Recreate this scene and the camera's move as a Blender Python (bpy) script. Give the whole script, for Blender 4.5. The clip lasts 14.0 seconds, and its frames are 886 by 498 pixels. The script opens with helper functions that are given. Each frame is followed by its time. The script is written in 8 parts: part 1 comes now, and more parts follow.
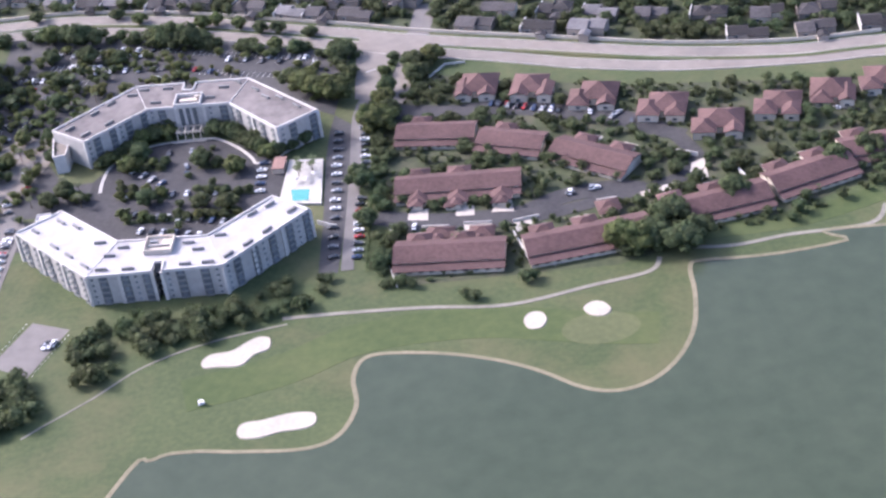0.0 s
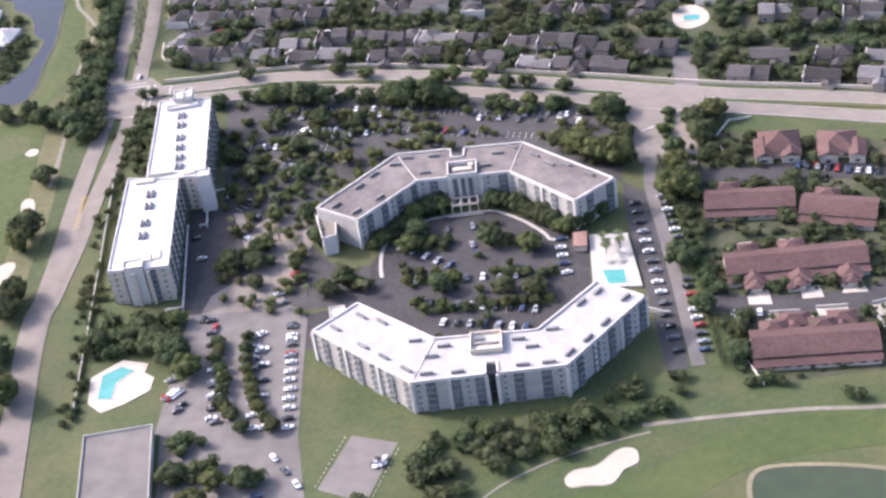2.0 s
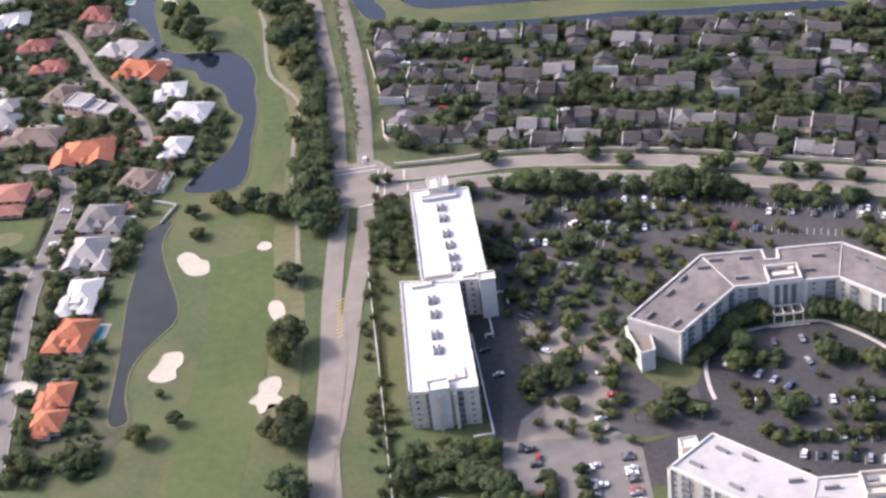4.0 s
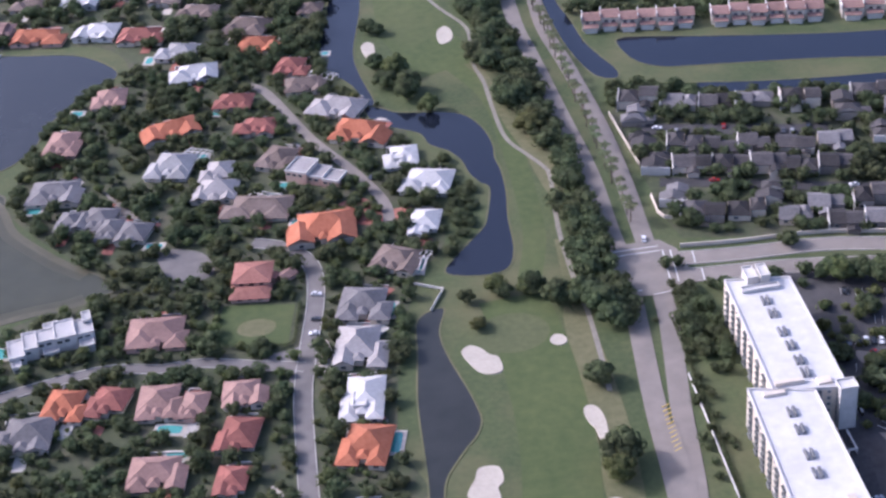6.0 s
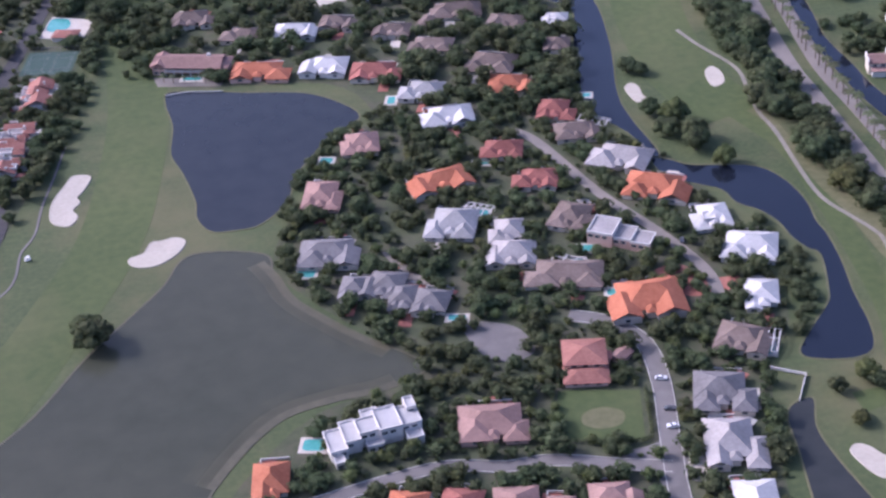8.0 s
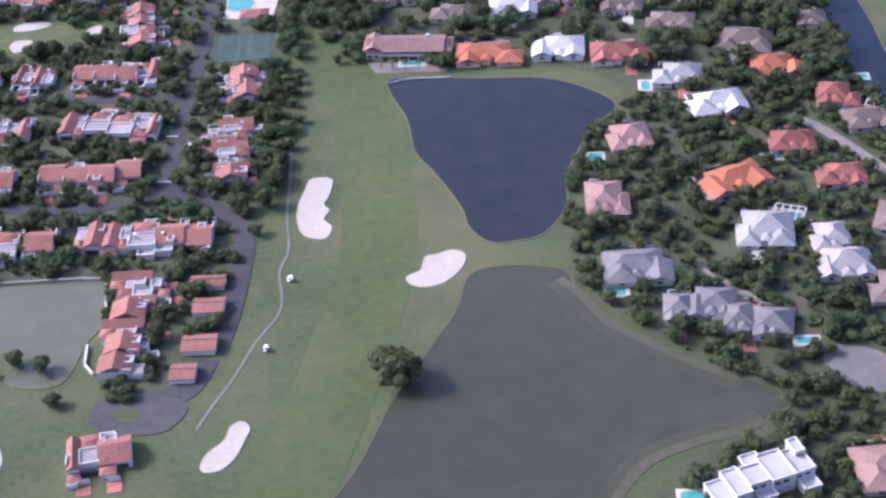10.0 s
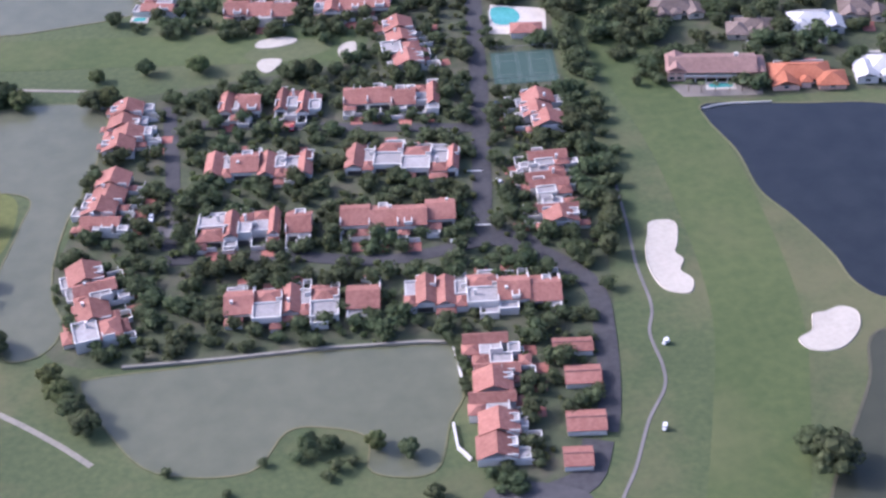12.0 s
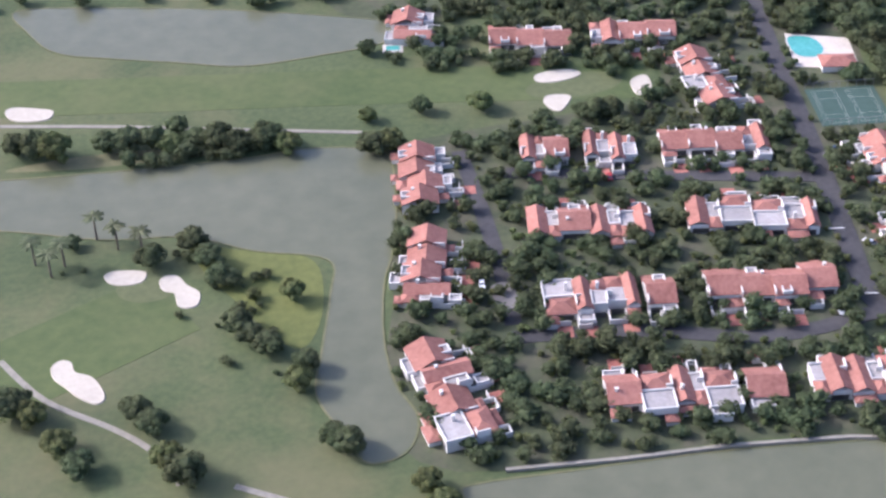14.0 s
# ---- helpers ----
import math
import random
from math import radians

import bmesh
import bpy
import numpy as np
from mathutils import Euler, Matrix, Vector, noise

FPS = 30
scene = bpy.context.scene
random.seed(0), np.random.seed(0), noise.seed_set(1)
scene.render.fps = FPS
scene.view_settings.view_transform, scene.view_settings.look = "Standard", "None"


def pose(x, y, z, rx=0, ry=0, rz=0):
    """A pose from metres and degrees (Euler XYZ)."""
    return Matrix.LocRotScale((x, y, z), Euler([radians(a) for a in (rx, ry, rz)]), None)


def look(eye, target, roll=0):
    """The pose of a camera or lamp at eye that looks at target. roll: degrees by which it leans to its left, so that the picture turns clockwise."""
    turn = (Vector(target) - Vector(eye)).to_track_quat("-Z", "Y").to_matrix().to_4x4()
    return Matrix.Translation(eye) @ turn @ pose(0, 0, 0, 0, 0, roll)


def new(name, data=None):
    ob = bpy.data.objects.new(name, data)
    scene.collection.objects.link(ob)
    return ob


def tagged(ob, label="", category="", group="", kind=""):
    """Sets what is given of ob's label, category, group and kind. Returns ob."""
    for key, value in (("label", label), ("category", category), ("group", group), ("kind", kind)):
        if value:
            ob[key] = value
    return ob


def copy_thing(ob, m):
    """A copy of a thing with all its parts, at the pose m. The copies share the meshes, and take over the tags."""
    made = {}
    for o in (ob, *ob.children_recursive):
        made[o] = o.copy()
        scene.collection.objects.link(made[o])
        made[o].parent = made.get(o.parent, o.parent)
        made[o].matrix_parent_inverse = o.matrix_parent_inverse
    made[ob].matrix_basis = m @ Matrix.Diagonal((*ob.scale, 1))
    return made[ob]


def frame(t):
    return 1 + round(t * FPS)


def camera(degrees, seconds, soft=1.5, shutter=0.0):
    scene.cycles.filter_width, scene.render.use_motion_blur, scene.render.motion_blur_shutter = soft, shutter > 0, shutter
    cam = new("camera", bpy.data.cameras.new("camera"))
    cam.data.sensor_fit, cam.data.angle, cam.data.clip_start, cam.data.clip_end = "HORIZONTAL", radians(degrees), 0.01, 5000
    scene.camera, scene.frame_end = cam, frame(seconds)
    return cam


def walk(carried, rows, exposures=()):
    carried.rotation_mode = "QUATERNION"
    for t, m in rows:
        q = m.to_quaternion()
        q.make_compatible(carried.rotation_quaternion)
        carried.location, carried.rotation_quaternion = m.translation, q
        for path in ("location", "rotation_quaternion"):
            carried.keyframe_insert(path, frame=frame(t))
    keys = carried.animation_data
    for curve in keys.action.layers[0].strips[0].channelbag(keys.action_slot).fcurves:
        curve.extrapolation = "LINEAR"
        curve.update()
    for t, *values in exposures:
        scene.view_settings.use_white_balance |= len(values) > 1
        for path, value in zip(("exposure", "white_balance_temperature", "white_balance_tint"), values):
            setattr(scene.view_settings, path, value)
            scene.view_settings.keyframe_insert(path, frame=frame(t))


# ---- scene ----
# ---- camera ----
# The place is built at a little under half of its real size, and the flight with it.
cam = camera(30.30, 14.0, soft=2.6)
PATH = [
    (0, (35.83, -284.96, 178.56), (30.00, -38.52, 7.59), -8.28),
    (0.5, (19.31, -274.79, 179.59), (13.73, -31.47, 4.19), -8.61),
    (1, (2.87, -264.52, 180.47), (-0.67, -19.91, 6.82), -9.15),
    (1.5, (-13.49, -254.15, 181.22), (-14.55, -9.38, 7.76), -8.90),
    (2, (-29.76, -243.68, 181.82), (-28.71, 1.95, 9.59), -8.88),
    (2.5, (-45.96, -233.12, 182.29), (-42.21, 13.84, 12.00), -8.46),
    (3, (-62.07, -222.46, 182.61), (-55.86, 24.96, 13.06), -8.06),
    (3.2, (-68.49, -218.16, 182.70), (-60.91, 29.54, 13.63), -7.86),
    (5.3, (-135.14, -172.16, 182.28), (-115.82, 75.10, 13.48), -6.27),
    (5.5, (-141.41, -167.68, 182.11), (-121.09, 79.74, 13.69), -5.90),
    (6, (-157.04, -156.44, 181.58), (-134.36, 91.51, 14.23), -5.54),
    (6.5, (-172.58, -145.09, 180.92), (-146.45, 104.06, 15.88), -4.75),
    (7, (-188.04, -133.65, 180.12), (-160.91, 116.75, 17.13), -4.26),
    (7.5, (-203.42, -122.11, 179.17), (-173.71, 127.86, 15.98), -3.35),
    (8, (-218.71, -110.47, 178.08), (-190.71, 136.66, 10.34), -4.24),
    (10.3, (-288.03, -55.69, 171.27), (-248.68, 183.20, -5.89), -3.70),
    (10.5, (-293.98, -50.83, 170.54), (-253.80, 187.96, -6.57), -3.56),
    (11, (-308.78, -38.60, 168.61), (-266.49, 198.85, -9.79), -3.50),
    (11.5, (-323.51, -26.28, 166.53), (-280.61, 209.91, -13.40), -3.58),
    (12, (-338.15, -13.87, 164.32), (-293.60, 221.70, -16.03), -3.18),
    (12.5, (-352.72, -1.35, 161.96), (-304.86, 234.79, -16.77), -2.48),
    (13, (-367.20, 11.26, 159.47), (-316.48, 245.99, -20.33), -1.95),
    (13.5, (-381.60, 23.97, 156.83), (-330.12, 256.85, -25.15), -2.49),
    (14, (-395.92, 36.78, 154.05), (-339.12, 268.75, -27.50), -1.39),
]
EXPOSURES = [(0.0, 1.48, 5700, 23), (1.5, 1.48, 5850, 22), (3.0, 1.42, 6400, 20), (5.5, 0.97, 5600, 23), (7.5, 0.84, 5350, 31), (10.4, 1.17, 5350, 28), (11.0, 1.10, 5250, 28), (14.0, 1.31, 5550, 21)]
walk(cam, [(t, look(e, g, r)) for t, e, g, r in PATH], EXPOSURES)

# ---- world, sun, exposure ----
world = bpy.data.worlds.new("world")
scene.world = world
world.use_nodes = True
wn = world.node_tree
sky = wn.nodes.new("ShaderNodeTexSky")
sky.sky_type = "NISHITA"
sky.sun_disc = False
SUN_ELEV, SUN_FROM = 34.0, (-0.89, 0.456)
sky.sun_elevation = radians(SUN_ELEV)
sky.sun_rotation = math.atan2(SUN_FROM[0], SUN_FROM[1])
sky.air_density, sky.dust_density, sky.ozone_density = 0.8, 4.0, 0.6
wn.nodes["Background"].inputs["Strength"].default_value = 0.15
wn.links.new(sky.outputs[0], wn.nodes["Background"].inputs["Color"])
sun = new("sun", bpy.data.lights.new("sun", "SUN"))
sun.data.energy, sun.data.angle, sun.data.color = 1.75, radians(3.0), (1.0, 0.93, 0.84)
ce = math.cos(radians(SUN_ELEV))
sun.matrix_world = look((SUN_FROM[0] * ce * 900, SUN_FROM[1] * ce * 900, math.sin(radians(SUN_ELEV)) * 900), (0, 0, 0))


# ---- materials ----
def material(name, low, high, rough=0.85, grain=1.5, blotch=0.12, bump=0.15, metal=0.0, spread=0.0, spec=0.3, stretch=(1, 1, 1), leafy=0.0, patch=None):
    """Two colours mixed by a fine and a coarse noise in world metres; spread: how far single things differ in tone;
    patch: a third colour that lies over them in wide worn areas, with its scale and its share."""
    m = bpy.data.materials.new(name)
    m.use_nodes = True
    n, ln = m.node_tree.nodes, m.node_tree.links
    b = n["Principled BSDF"]
    geo = n.new("ShaderNodeNewGeometry")
    mp = n.new("ShaderNodeMapping")
    mp.inputs["Scale"].default_value = stretch
    ln.new(geo.outputs["Position"], mp.inputs["Vector"])
    fine, wide = n.new("ShaderNodeTexNoise"), n.new("ShaderNodeTexNoise")
    fine.inputs["Scale"].default_value, fine.inputs["Detail"].default_value = grain, 5
    wide.inputs["Scale"].default_value, wide.inputs["Detail"].default_value = blotch, 4
    ln.new(mp.outputs[0], fine.inputs["Vector"])
    ln.new(mp.outputs[0], wide.inputs["Vector"])
    add = n.new("ShaderNodeMath")
    add.operation = "MULTIPLY_ADD"
    add.inputs[1].default_value = 0.5
    ln.new(fine.outputs["Fac"], add.inputs[0])
    half = n.new("ShaderNodeMath")
    half.operation = "MULTIPLY"
    half.inputs[1].default_value = 0.5
    ln.new(wide.outputs["Fac"], half.inputs[0])
    ln.new(half.outputs[0], add.inputs[2])
    ramp = n.new("ShaderNodeMapRange")
    ramp.inputs["From Min"].default_value, ramp.inputs["From Max"].default_value = 0.34, 0.66
    ln.new(add.outputs[0], ramp.inputs["Value"])
    mix = n.new("ShaderNodeMix")
    mix.data_type = "RGBA"
    mix.inputs["A"].default_value, mix.inputs["B"].default_value = (*low, 1), (*high, 1)
    ln.new(ramp.outputs[0], mix.inputs["Factor"])
    colour = mix.outputs["Result"]
    if patch:
        worn, edge, over = n.new("ShaderNodeTexNoise"), n.new("ShaderNodeMapRange"), n.new("ShaderNodeMix")
        worn.inputs["Scale"].default_value, worn.inputs["Detail"].default_value, worn.inputs["Roughness"].default_value = patch[1], 6, 0.62
        ln.new(mp.outputs[0], worn.inputs["Vector"])
        edge.inputs["From Min"].default_value, edge.inputs["From Max"].default_value, edge.inputs["To Max"].default_value = 0.46, 0.66, patch[2]
        ln.new(worn.outputs["Fac"], edge.inputs["Value"])
        over.data_type = "RGBA"
        ln.new(edge.outputs[0], over.inputs["Factor"])
        ln.new(colour, over.inputs["A"])
        over.inputs["B"].default_value = (*patch[0], 1)
        colour = over.outputs["Result"]
    if spread:
        info, isl = n.new("ShaderNodeObjectInfo"), n.new("ShaderNodeNewGeometry")
        both = n.new("ShaderNodeMath")
        both.operation = "ADD"
        ln.new(info.outputs["Random"], both.inputs[0])
        ln.new(isl.outputs["Random Per Island"], both.inputs[1])
        frac = n.new("ShaderNodeMath")
        frac.operation = "FRACT"
        ln.new(both.outputs[0], frac.inputs[0])
        tone = n.new("ShaderNodeMapRange")
        tone.inputs["To Min"].default_value, tone.inputs["To Max"].default_value = 1 - spread, 1 + spread
        ln.new(frac.outputs[0], tone.inputs["Value"])
        hsv = n.new("ShaderNodeHueSaturation")
        ln.new(colour, hsv.inputs["Color"])
        ln.new(tone.outputs[0], hsv.inputs["Value"])
        colour = hsv.outputs["Color"]
    if leafy:
        drift, turn = n.new("ShaderNodeMapRange"), n.new("ShaderNodeHueSaturation")
        drift.inputs["From Min"].default_value, drift.inputs["From Max"].default_value = 0.35, 0.65
        drift.inputs["To Min"].default_value, drift.inputs["To Max"].default_value = 0.465, 0.53
        ln.new(wide.outputs["Fac"], drift.inputs["Value"])
        ln.new(drift.outputs[0], turn.inputs["Hue"])
        ln.new(colour, turn.inputs["Color"])
        colour = turn.outputs["Color"]
    ln.new(colour, b.inputs["Base Color"])
    if leafy:
        glow, share = n.new("ShaderNodeBsdfTranslucent"), n.new("ShaderNodeMixShader")
        ln.new(colour, glow.inputs["Color"])
        share.inputs["Fac"].default_value = leafy
        ln.new(b.outputs[0], share.inputs[1])
        ln.new(glow.outputs[0], share.inputs[2])
        ln.new(share.outputs[0], n["Material Output"].inputs["Surface"])
    b.inputs["Roughness"].default_value, b.inputs["Metallic"].default_value = rough, metal
    b.inputs["Specular IOR Level"].default_value = spec
    if bump:
        bp = n.new("ShaderNodeBump")
        bp.inputs["Strength"].default_value, bp.inputs["Distance"].default_value = bump, 0.2
        ln.new(fine.outputs["Fac"], bp.inputs["Height"])
        ln.new(bp.outputs[0], b.inputs["Normal"])
    return m


GRASS = material("rough_grass", (0.044, 0.064, 0.025), (0.083, 0.103, 0.041), grain=0.9, blotch=0.05, patch=((0.125, 0.118, 0.058), 0.035, 0.75))
FAIRWAY = material("mown_fairway", (0.049, 0.073, 0.023), (0.083, 0.105, 0.036), grain=0.5, blotch=0.035, bump=0.05, patch=((0.112, 0.118, 0.050), 0.03, 0.55))
GREEN = material("putting_green", (0.074, 0.088, 0.038), (0.108, 0.119, 0.053), grain=0.8, blotch=0.06, bump=0.02)
DRY = material("dry_turf", (0.085, 0.095, 0.042), (0.150, 0.140, 0.072), grain=0.7, blotch=0.06)
ROUGH = material("yellow_green_rough", (0.082, 0.098, 0.026), (0.128, 0.138, 0.040), grain=0.8, blotch=0.08)
YARD = material("garden_soil_and_lawn", (0.040, 0.050, 0.026), (0.078, 0.090, 0.044), grain=0.7, blotch=0.11, patch=((0.110, 0.094, 0.068), 0.14, 0.6))
SAND = material("bunker_sand", (0.375, 0.338, 0.275), (0.468, 0.424, 0.350), grain=1.2, blotch=0.2, bump=0.3)
BANK = material("bare_bank", (0.15, 0.138, 0.085), (0.26, 0.225, 0.15), grain=1.0, blotch=0.15)
LOT = material("sun_bleached_asphalt", (0.043, 0.042, 0.044), (0.078, 0.075, 0.075), grain=0.6, blotch=0.05, patch=((0.108, 0.102, 0.097), 0.08, 0.45))
ASPHALT = material("worn_asphalt", (0.035, 0.034, 0.036), (0.066, 0.063, 0.064), grain=1.0, blotch=0.06, patch=((0.088, 0.083, 0.080), 0.1, 0.45))
ROADTAN = material("dusty_tan_road", (0.195, 0.170, 0.146), (0.250, 0.222, 0.194), grain=0.35, blotch=0.05, bump=0.03, patch=((0.155, 0.140, 0.126), 0.09, 0.6))
ROADGREY = material("pale_road_asphalt", (0.140, 0.129, 0.120), (0.200, 0.184, 0.170), grain=0.35, blotch=0.05, bump=0.03, patch=((0.11, 0.104, 0.1), 0.09, 0.6))
CONCRETE = material("concrete", (0.36, 0.34, 0.31), (0.52, 0.50, 0.46), grain=1.2, blotch=0.2)
PAVER = material("red_pavers", (0.24, 0.085, 0.065), (0.40, 0.17, 0.13), grain=1.5, blotch=0.3, spread=0.2)
PALEDECK = material("pale_pool_deck", (0.41, 0.365, 0.31), (0.54, 0.49, 0.42), grain=1.5, blotch=0.3)
PATHWAY = material("worn_path_concrete", (0.17, 0.158, 0.13), (0.27, 0.248, 0.205), grain=1.2, blotch=0.2)
WALL_S = material("tan_grey_stucco", (0.22, 0.19, 0.165), (0.33, 0.29, 0.255), grain=1.0, blotch=0.2, spread=0.3)
LINE = material("white_road_paint", (0.55, 0.55, 0.52), (0.75, 0.74, 0.70), grain=2.0, blotch=0.3)
YELLOW = material("yellow_road_paint", (0.42, 0.30, 0.07), (0.58, 0.43, 0.12), grain=2.0, blotch=0.3)
WALL_W = material("white_stucco", (0.478, 0.460, 0.428), (0.616, 0.589, 0.552), grain=1.0, blotch=0.2, spread=0.05)
WALL_G = material("pale_grey_stucco", (0.345, 0.330, 0.310), (0.445, 0.430, 0.405), grain=1.0, blotch=0.2, spread=0.05)
WALL_C = material("cream_stucco", (0.50, 0.44, 0.36), (0.64, 0.57, 0.48), grain=1.0, blotch=0.2, spread=0.12)
WALL_P = material("pink_stucco", (0.48, 0.31, 0.25), (0.60, 0.41, 0.34), grain=1.0, blotch=0.2, spread=0.12)
ROOF_WHITE = material("white_roof_membrane", (0.486, 0.477, 0.468), (0.603, 0.594, 0.585), grain=0.5, blotch=0.12, patch=((0.44, 0.43, 0.41), 0.3, 0.5))
ROOF_WORN = material("weathered_white_roof", (0.368, 0.354, 0.345), (0.451, 0.437, 0.423), grain=0.5, blotch=0.12, patch=((0.33, 0.31, 0.30), 0.3, 0.45))
ROOF_GRAVEL = material("grey_gravel_roof", (0.12, 0.106, 0.102), (0.195, 0.172, 0.162), grain=0.7, blotch=0.10, patch=((0.255, 0.225, 0.21), 0.2, 0.6))
ROOFS = {
    "o": material("orange_clay_tile", (0.285, 0.090, 0.045), (0.410, 0.150, 0.082), grain=1.6, blotch=0.25, spread=0.15, bump=0.5),
    "r": material("red_clay_tile", (0.190, 0.066, 0.052), (0.295, 0.115, 0.090), grain=1.6, blotch=0.25, spread=0.2, bump=0.5),
    "p": material("faded_pink_tile", (0.200, 0.122, 0.102), (0.305, 0.190, 0.160), grain=1.6, blotch=0.25, spread=0.15, bump=0.5),
    "b": material("brown_flat_tile", (0.115, 0.085, 0.071), (0.190, 0.146, 0.124), grain=1.6, blotch=0.25, spread=0.25, bump=0.5),
    "g": material("grey_slate_tile", (0.115, 0.109, 0.110), (0.195, 0.184, 0.184), grain=1.6, blotch=0.25, spread=0.15, bump=0.5),
    "t": material("pale_grey_tile", (0.243, 0.225, 0.216), (0.360, 0.333, 0.320), grain=1.6, blotch=0.25, spread=0.12, bump=0.5),
    "l": material("light_grey_tile", (0.240, 0.234, 0.230), (0.340, 0.330, 0.324), grain=1.6, blotch=0.25, spread=0.12, bump=0.5),
    "w": material("white_painted_tile", (0.396, 0.383, 0.370), (0.516, 0.503, 0.486), grain=1.6, blotch=0.25, spread=0.06, bump=0.4),
    "m": material("maroon_tile", (0.076, 0.044, 0.042), (0.134, 0.079, 0.073), grain=1.4, blotch=0.2, spread=0.12, bump=0.5),
    "n": material("dark_shingle", (0.036, 0.033, 0.034), (0.076, 0.069, 0.068), grain=1.4, blotch=0.2, spread=0.5, bump=0.5),
    "k": material("town_red_tile", (0.205, 0.084, 0.064), (0.320, 0.150, 0.116), grain=1.6, blotch=0.25, spread=0.14, bump=0.5),
}
GLASS = material("dark_window_glass", (0.04, 0.05, 0.06), (0.09, 0.105, 0.12), rough=0.08, grain=0.5, blotch=0.2, bump=0, spec=0.6, spread=0.3)
# near-black that paints porch shade onto the townhouse walls
PORCH_SHADE = material("painted_porch_shade", (0.035, 0.034, 0.035), (0.075, 0.072, 0.070), rough=0.4, grain=0.8, blotch=0.3)
PALE_GLASS = material("blue_grey_window_glass", (0.13, 0.15, 0.17), (0.22, 0.24, 0.26), rough=0.12, grain=0.5, blotch=0.2, bump=0, spec=0.6, spread=0.3)
# dark grey that holds the shade of facade bays and stair slots in its colour
SHADE_BAY = material("painted_bay_shade", (0.105, 0.113, 0.116), (0.155, 0.163, 0.166), grain=1.0, blotch=0.3)
METAL = material("grey_painted_metal", (0.17, 0.17, 0.17), (0.30, 0.30, 0.30), rough=0.5, metal=0.3, grain=3, blotch=0.5)
BALUSTRADE = material("grey_green_balustrade", (0.190, 0.198, 0.196), (0.270, 0.278, 0.274), grain=1.0, blotch=0.3)
POOL = material("pool_water", (0.06, 0.26, 0.235), (0.10, 0.35, 0.32), rough=0.12, grain=1.5, blotch=0.3, bump=0.05, spec=0.5)
COURT = material("green_court_surface", (0.038, 0.072, 0.058), (0.056, 0.094, 0.076), grain=0.7, blotch=0.1, bump=0.02)
WATER_G = material("green_brown_lake_water", (0.044, 0.060, 0.036), (0.064, 0.080, 0.050), rough=0.16, grain=0.25, blotch=0.02, bump=0.03, spec=0.28)
WATER_T = material("silty_olive_water", (0.098, 0.104, 0.066), (0.130, 0.132, 0.086), rough=0.2, grain=0.25, blotch=0.03, bump=0.03, spec=0.3)
WATER_D = material("dark_blue_water", (0.008, 0.011, 0.019), (0.014, 0.018, 0.028), rough=0.10, grain=0.3, blotch=0.03, bump=0.02, spec=0.45)
WATER_L = material("slate_lake_water", (0.016, 0.020, 0.025), (0.027, 0.031, 0.035), rough=0.14, grain=0.2, blotch=0.02, bump=0.03, spec=0.27)
WATER_P = material("dark_grey_pond_water", (0.028, 0.031, 0.030), (0.042, 0.045, 0.043), rough=0.16, grain=0.2, blotch=0.02, bump=0.03, spec=0.22)
WATER_S = material("grey_brown_lake_water", (0.045, 0.050, 0.034), (0.064, 0.066, 0.046), rough=0.2, grain=0.2, blotch=0.02, bump=0.03, spec=0.18)
BARK = material("bark", (0.07, 0.055, 0.04), (0.16, 0.13, 0.10), grain=4, blotch=0.6)
LEAF = material("broad_leaf_canopy", (0.064, 0.086, 0.040), (0.120, 0.142, 0.066), rough=0.9, grain=1.4, blotch=0.08, bump=0, spread=0.35, leafy=0.5)
LEAF_B = material("bright_leaf_canopy", (0.084, 0.106, 0.038), (0.150, 0.168, 0.062), rough=0.8, grain=1.4, blotch=0.08, bump=0, spread=0.35, leafy=0.5)
FROND = material("palm_frond", (0.066, 0.084, 0.038), (0.126, 0.144, 0.066), rough=0.7, grain=1.4, blotch=0.1, bump=0, spread=0.3, leafy=0.3)
CARS = [
    material("white_car_paint", (0.70, 0.70, 0.70), (0.80, 0.80, 0.80), rough=0.25, grain=2, blotch=0.5, bump=0, spec=0.6),
    material("silver_car_paint", (0.36, 0.37, 0.38), (0.46, 0.47, 0.48), rough=0.25, metal=0.4, grain=2, blotch=0.5, bump=0, spec=0.6),
    material("black_car_paint", (0.012, 0.012, 0.014), (0.03, 0.03, 0.032), rough=0.2, grain=2, blotch=0.5, bump=0, spec=0.6),
    material("red_car_paint", (0.28, 0.02, 0.02), (0.38, 0.04, 0.035), rough=0.25, grain=2, blotch=0.5, bump=0, spec=0.6),
    material("blue_car_paint", (0.03, 0.05, 0.11), (0.05, 0.08, 0.16), rough=0.25, grain=2, blotch=0.5, bump=0, spec=0.6),
    material("grey_car_paint", (0.10, 0.10, 0.105), (0.16, 0.16, 0.165), rough=0.25, metal=0.3, grain=2, blotch=0.5, bump=0, spec=0.6),
]
RUBBER = material("tyre_rubber", (0.015, 0.015, 0.015), (0.03, 0.03, 0.03), grain=3, blotch=0.5)


# ---- builders ----
def mesh(name, geo, mat, smooth=False):
    v, f = geo[0], geo[1]
    me = bpy.data.meshes.new(name)
    me.from_pydata(v, [], f)
    for one in mat if isinstance(mat, (list, tuple)) else (mat,):
        me.materials.append(one)
    if len(geo) > 2:
        me.polygons.foreach_set("material_index", geo[2])
    if smooth:
        me.polygons.foreach_set("use_smooth", [True] * len(me.polygons))
    me.update()
    return me


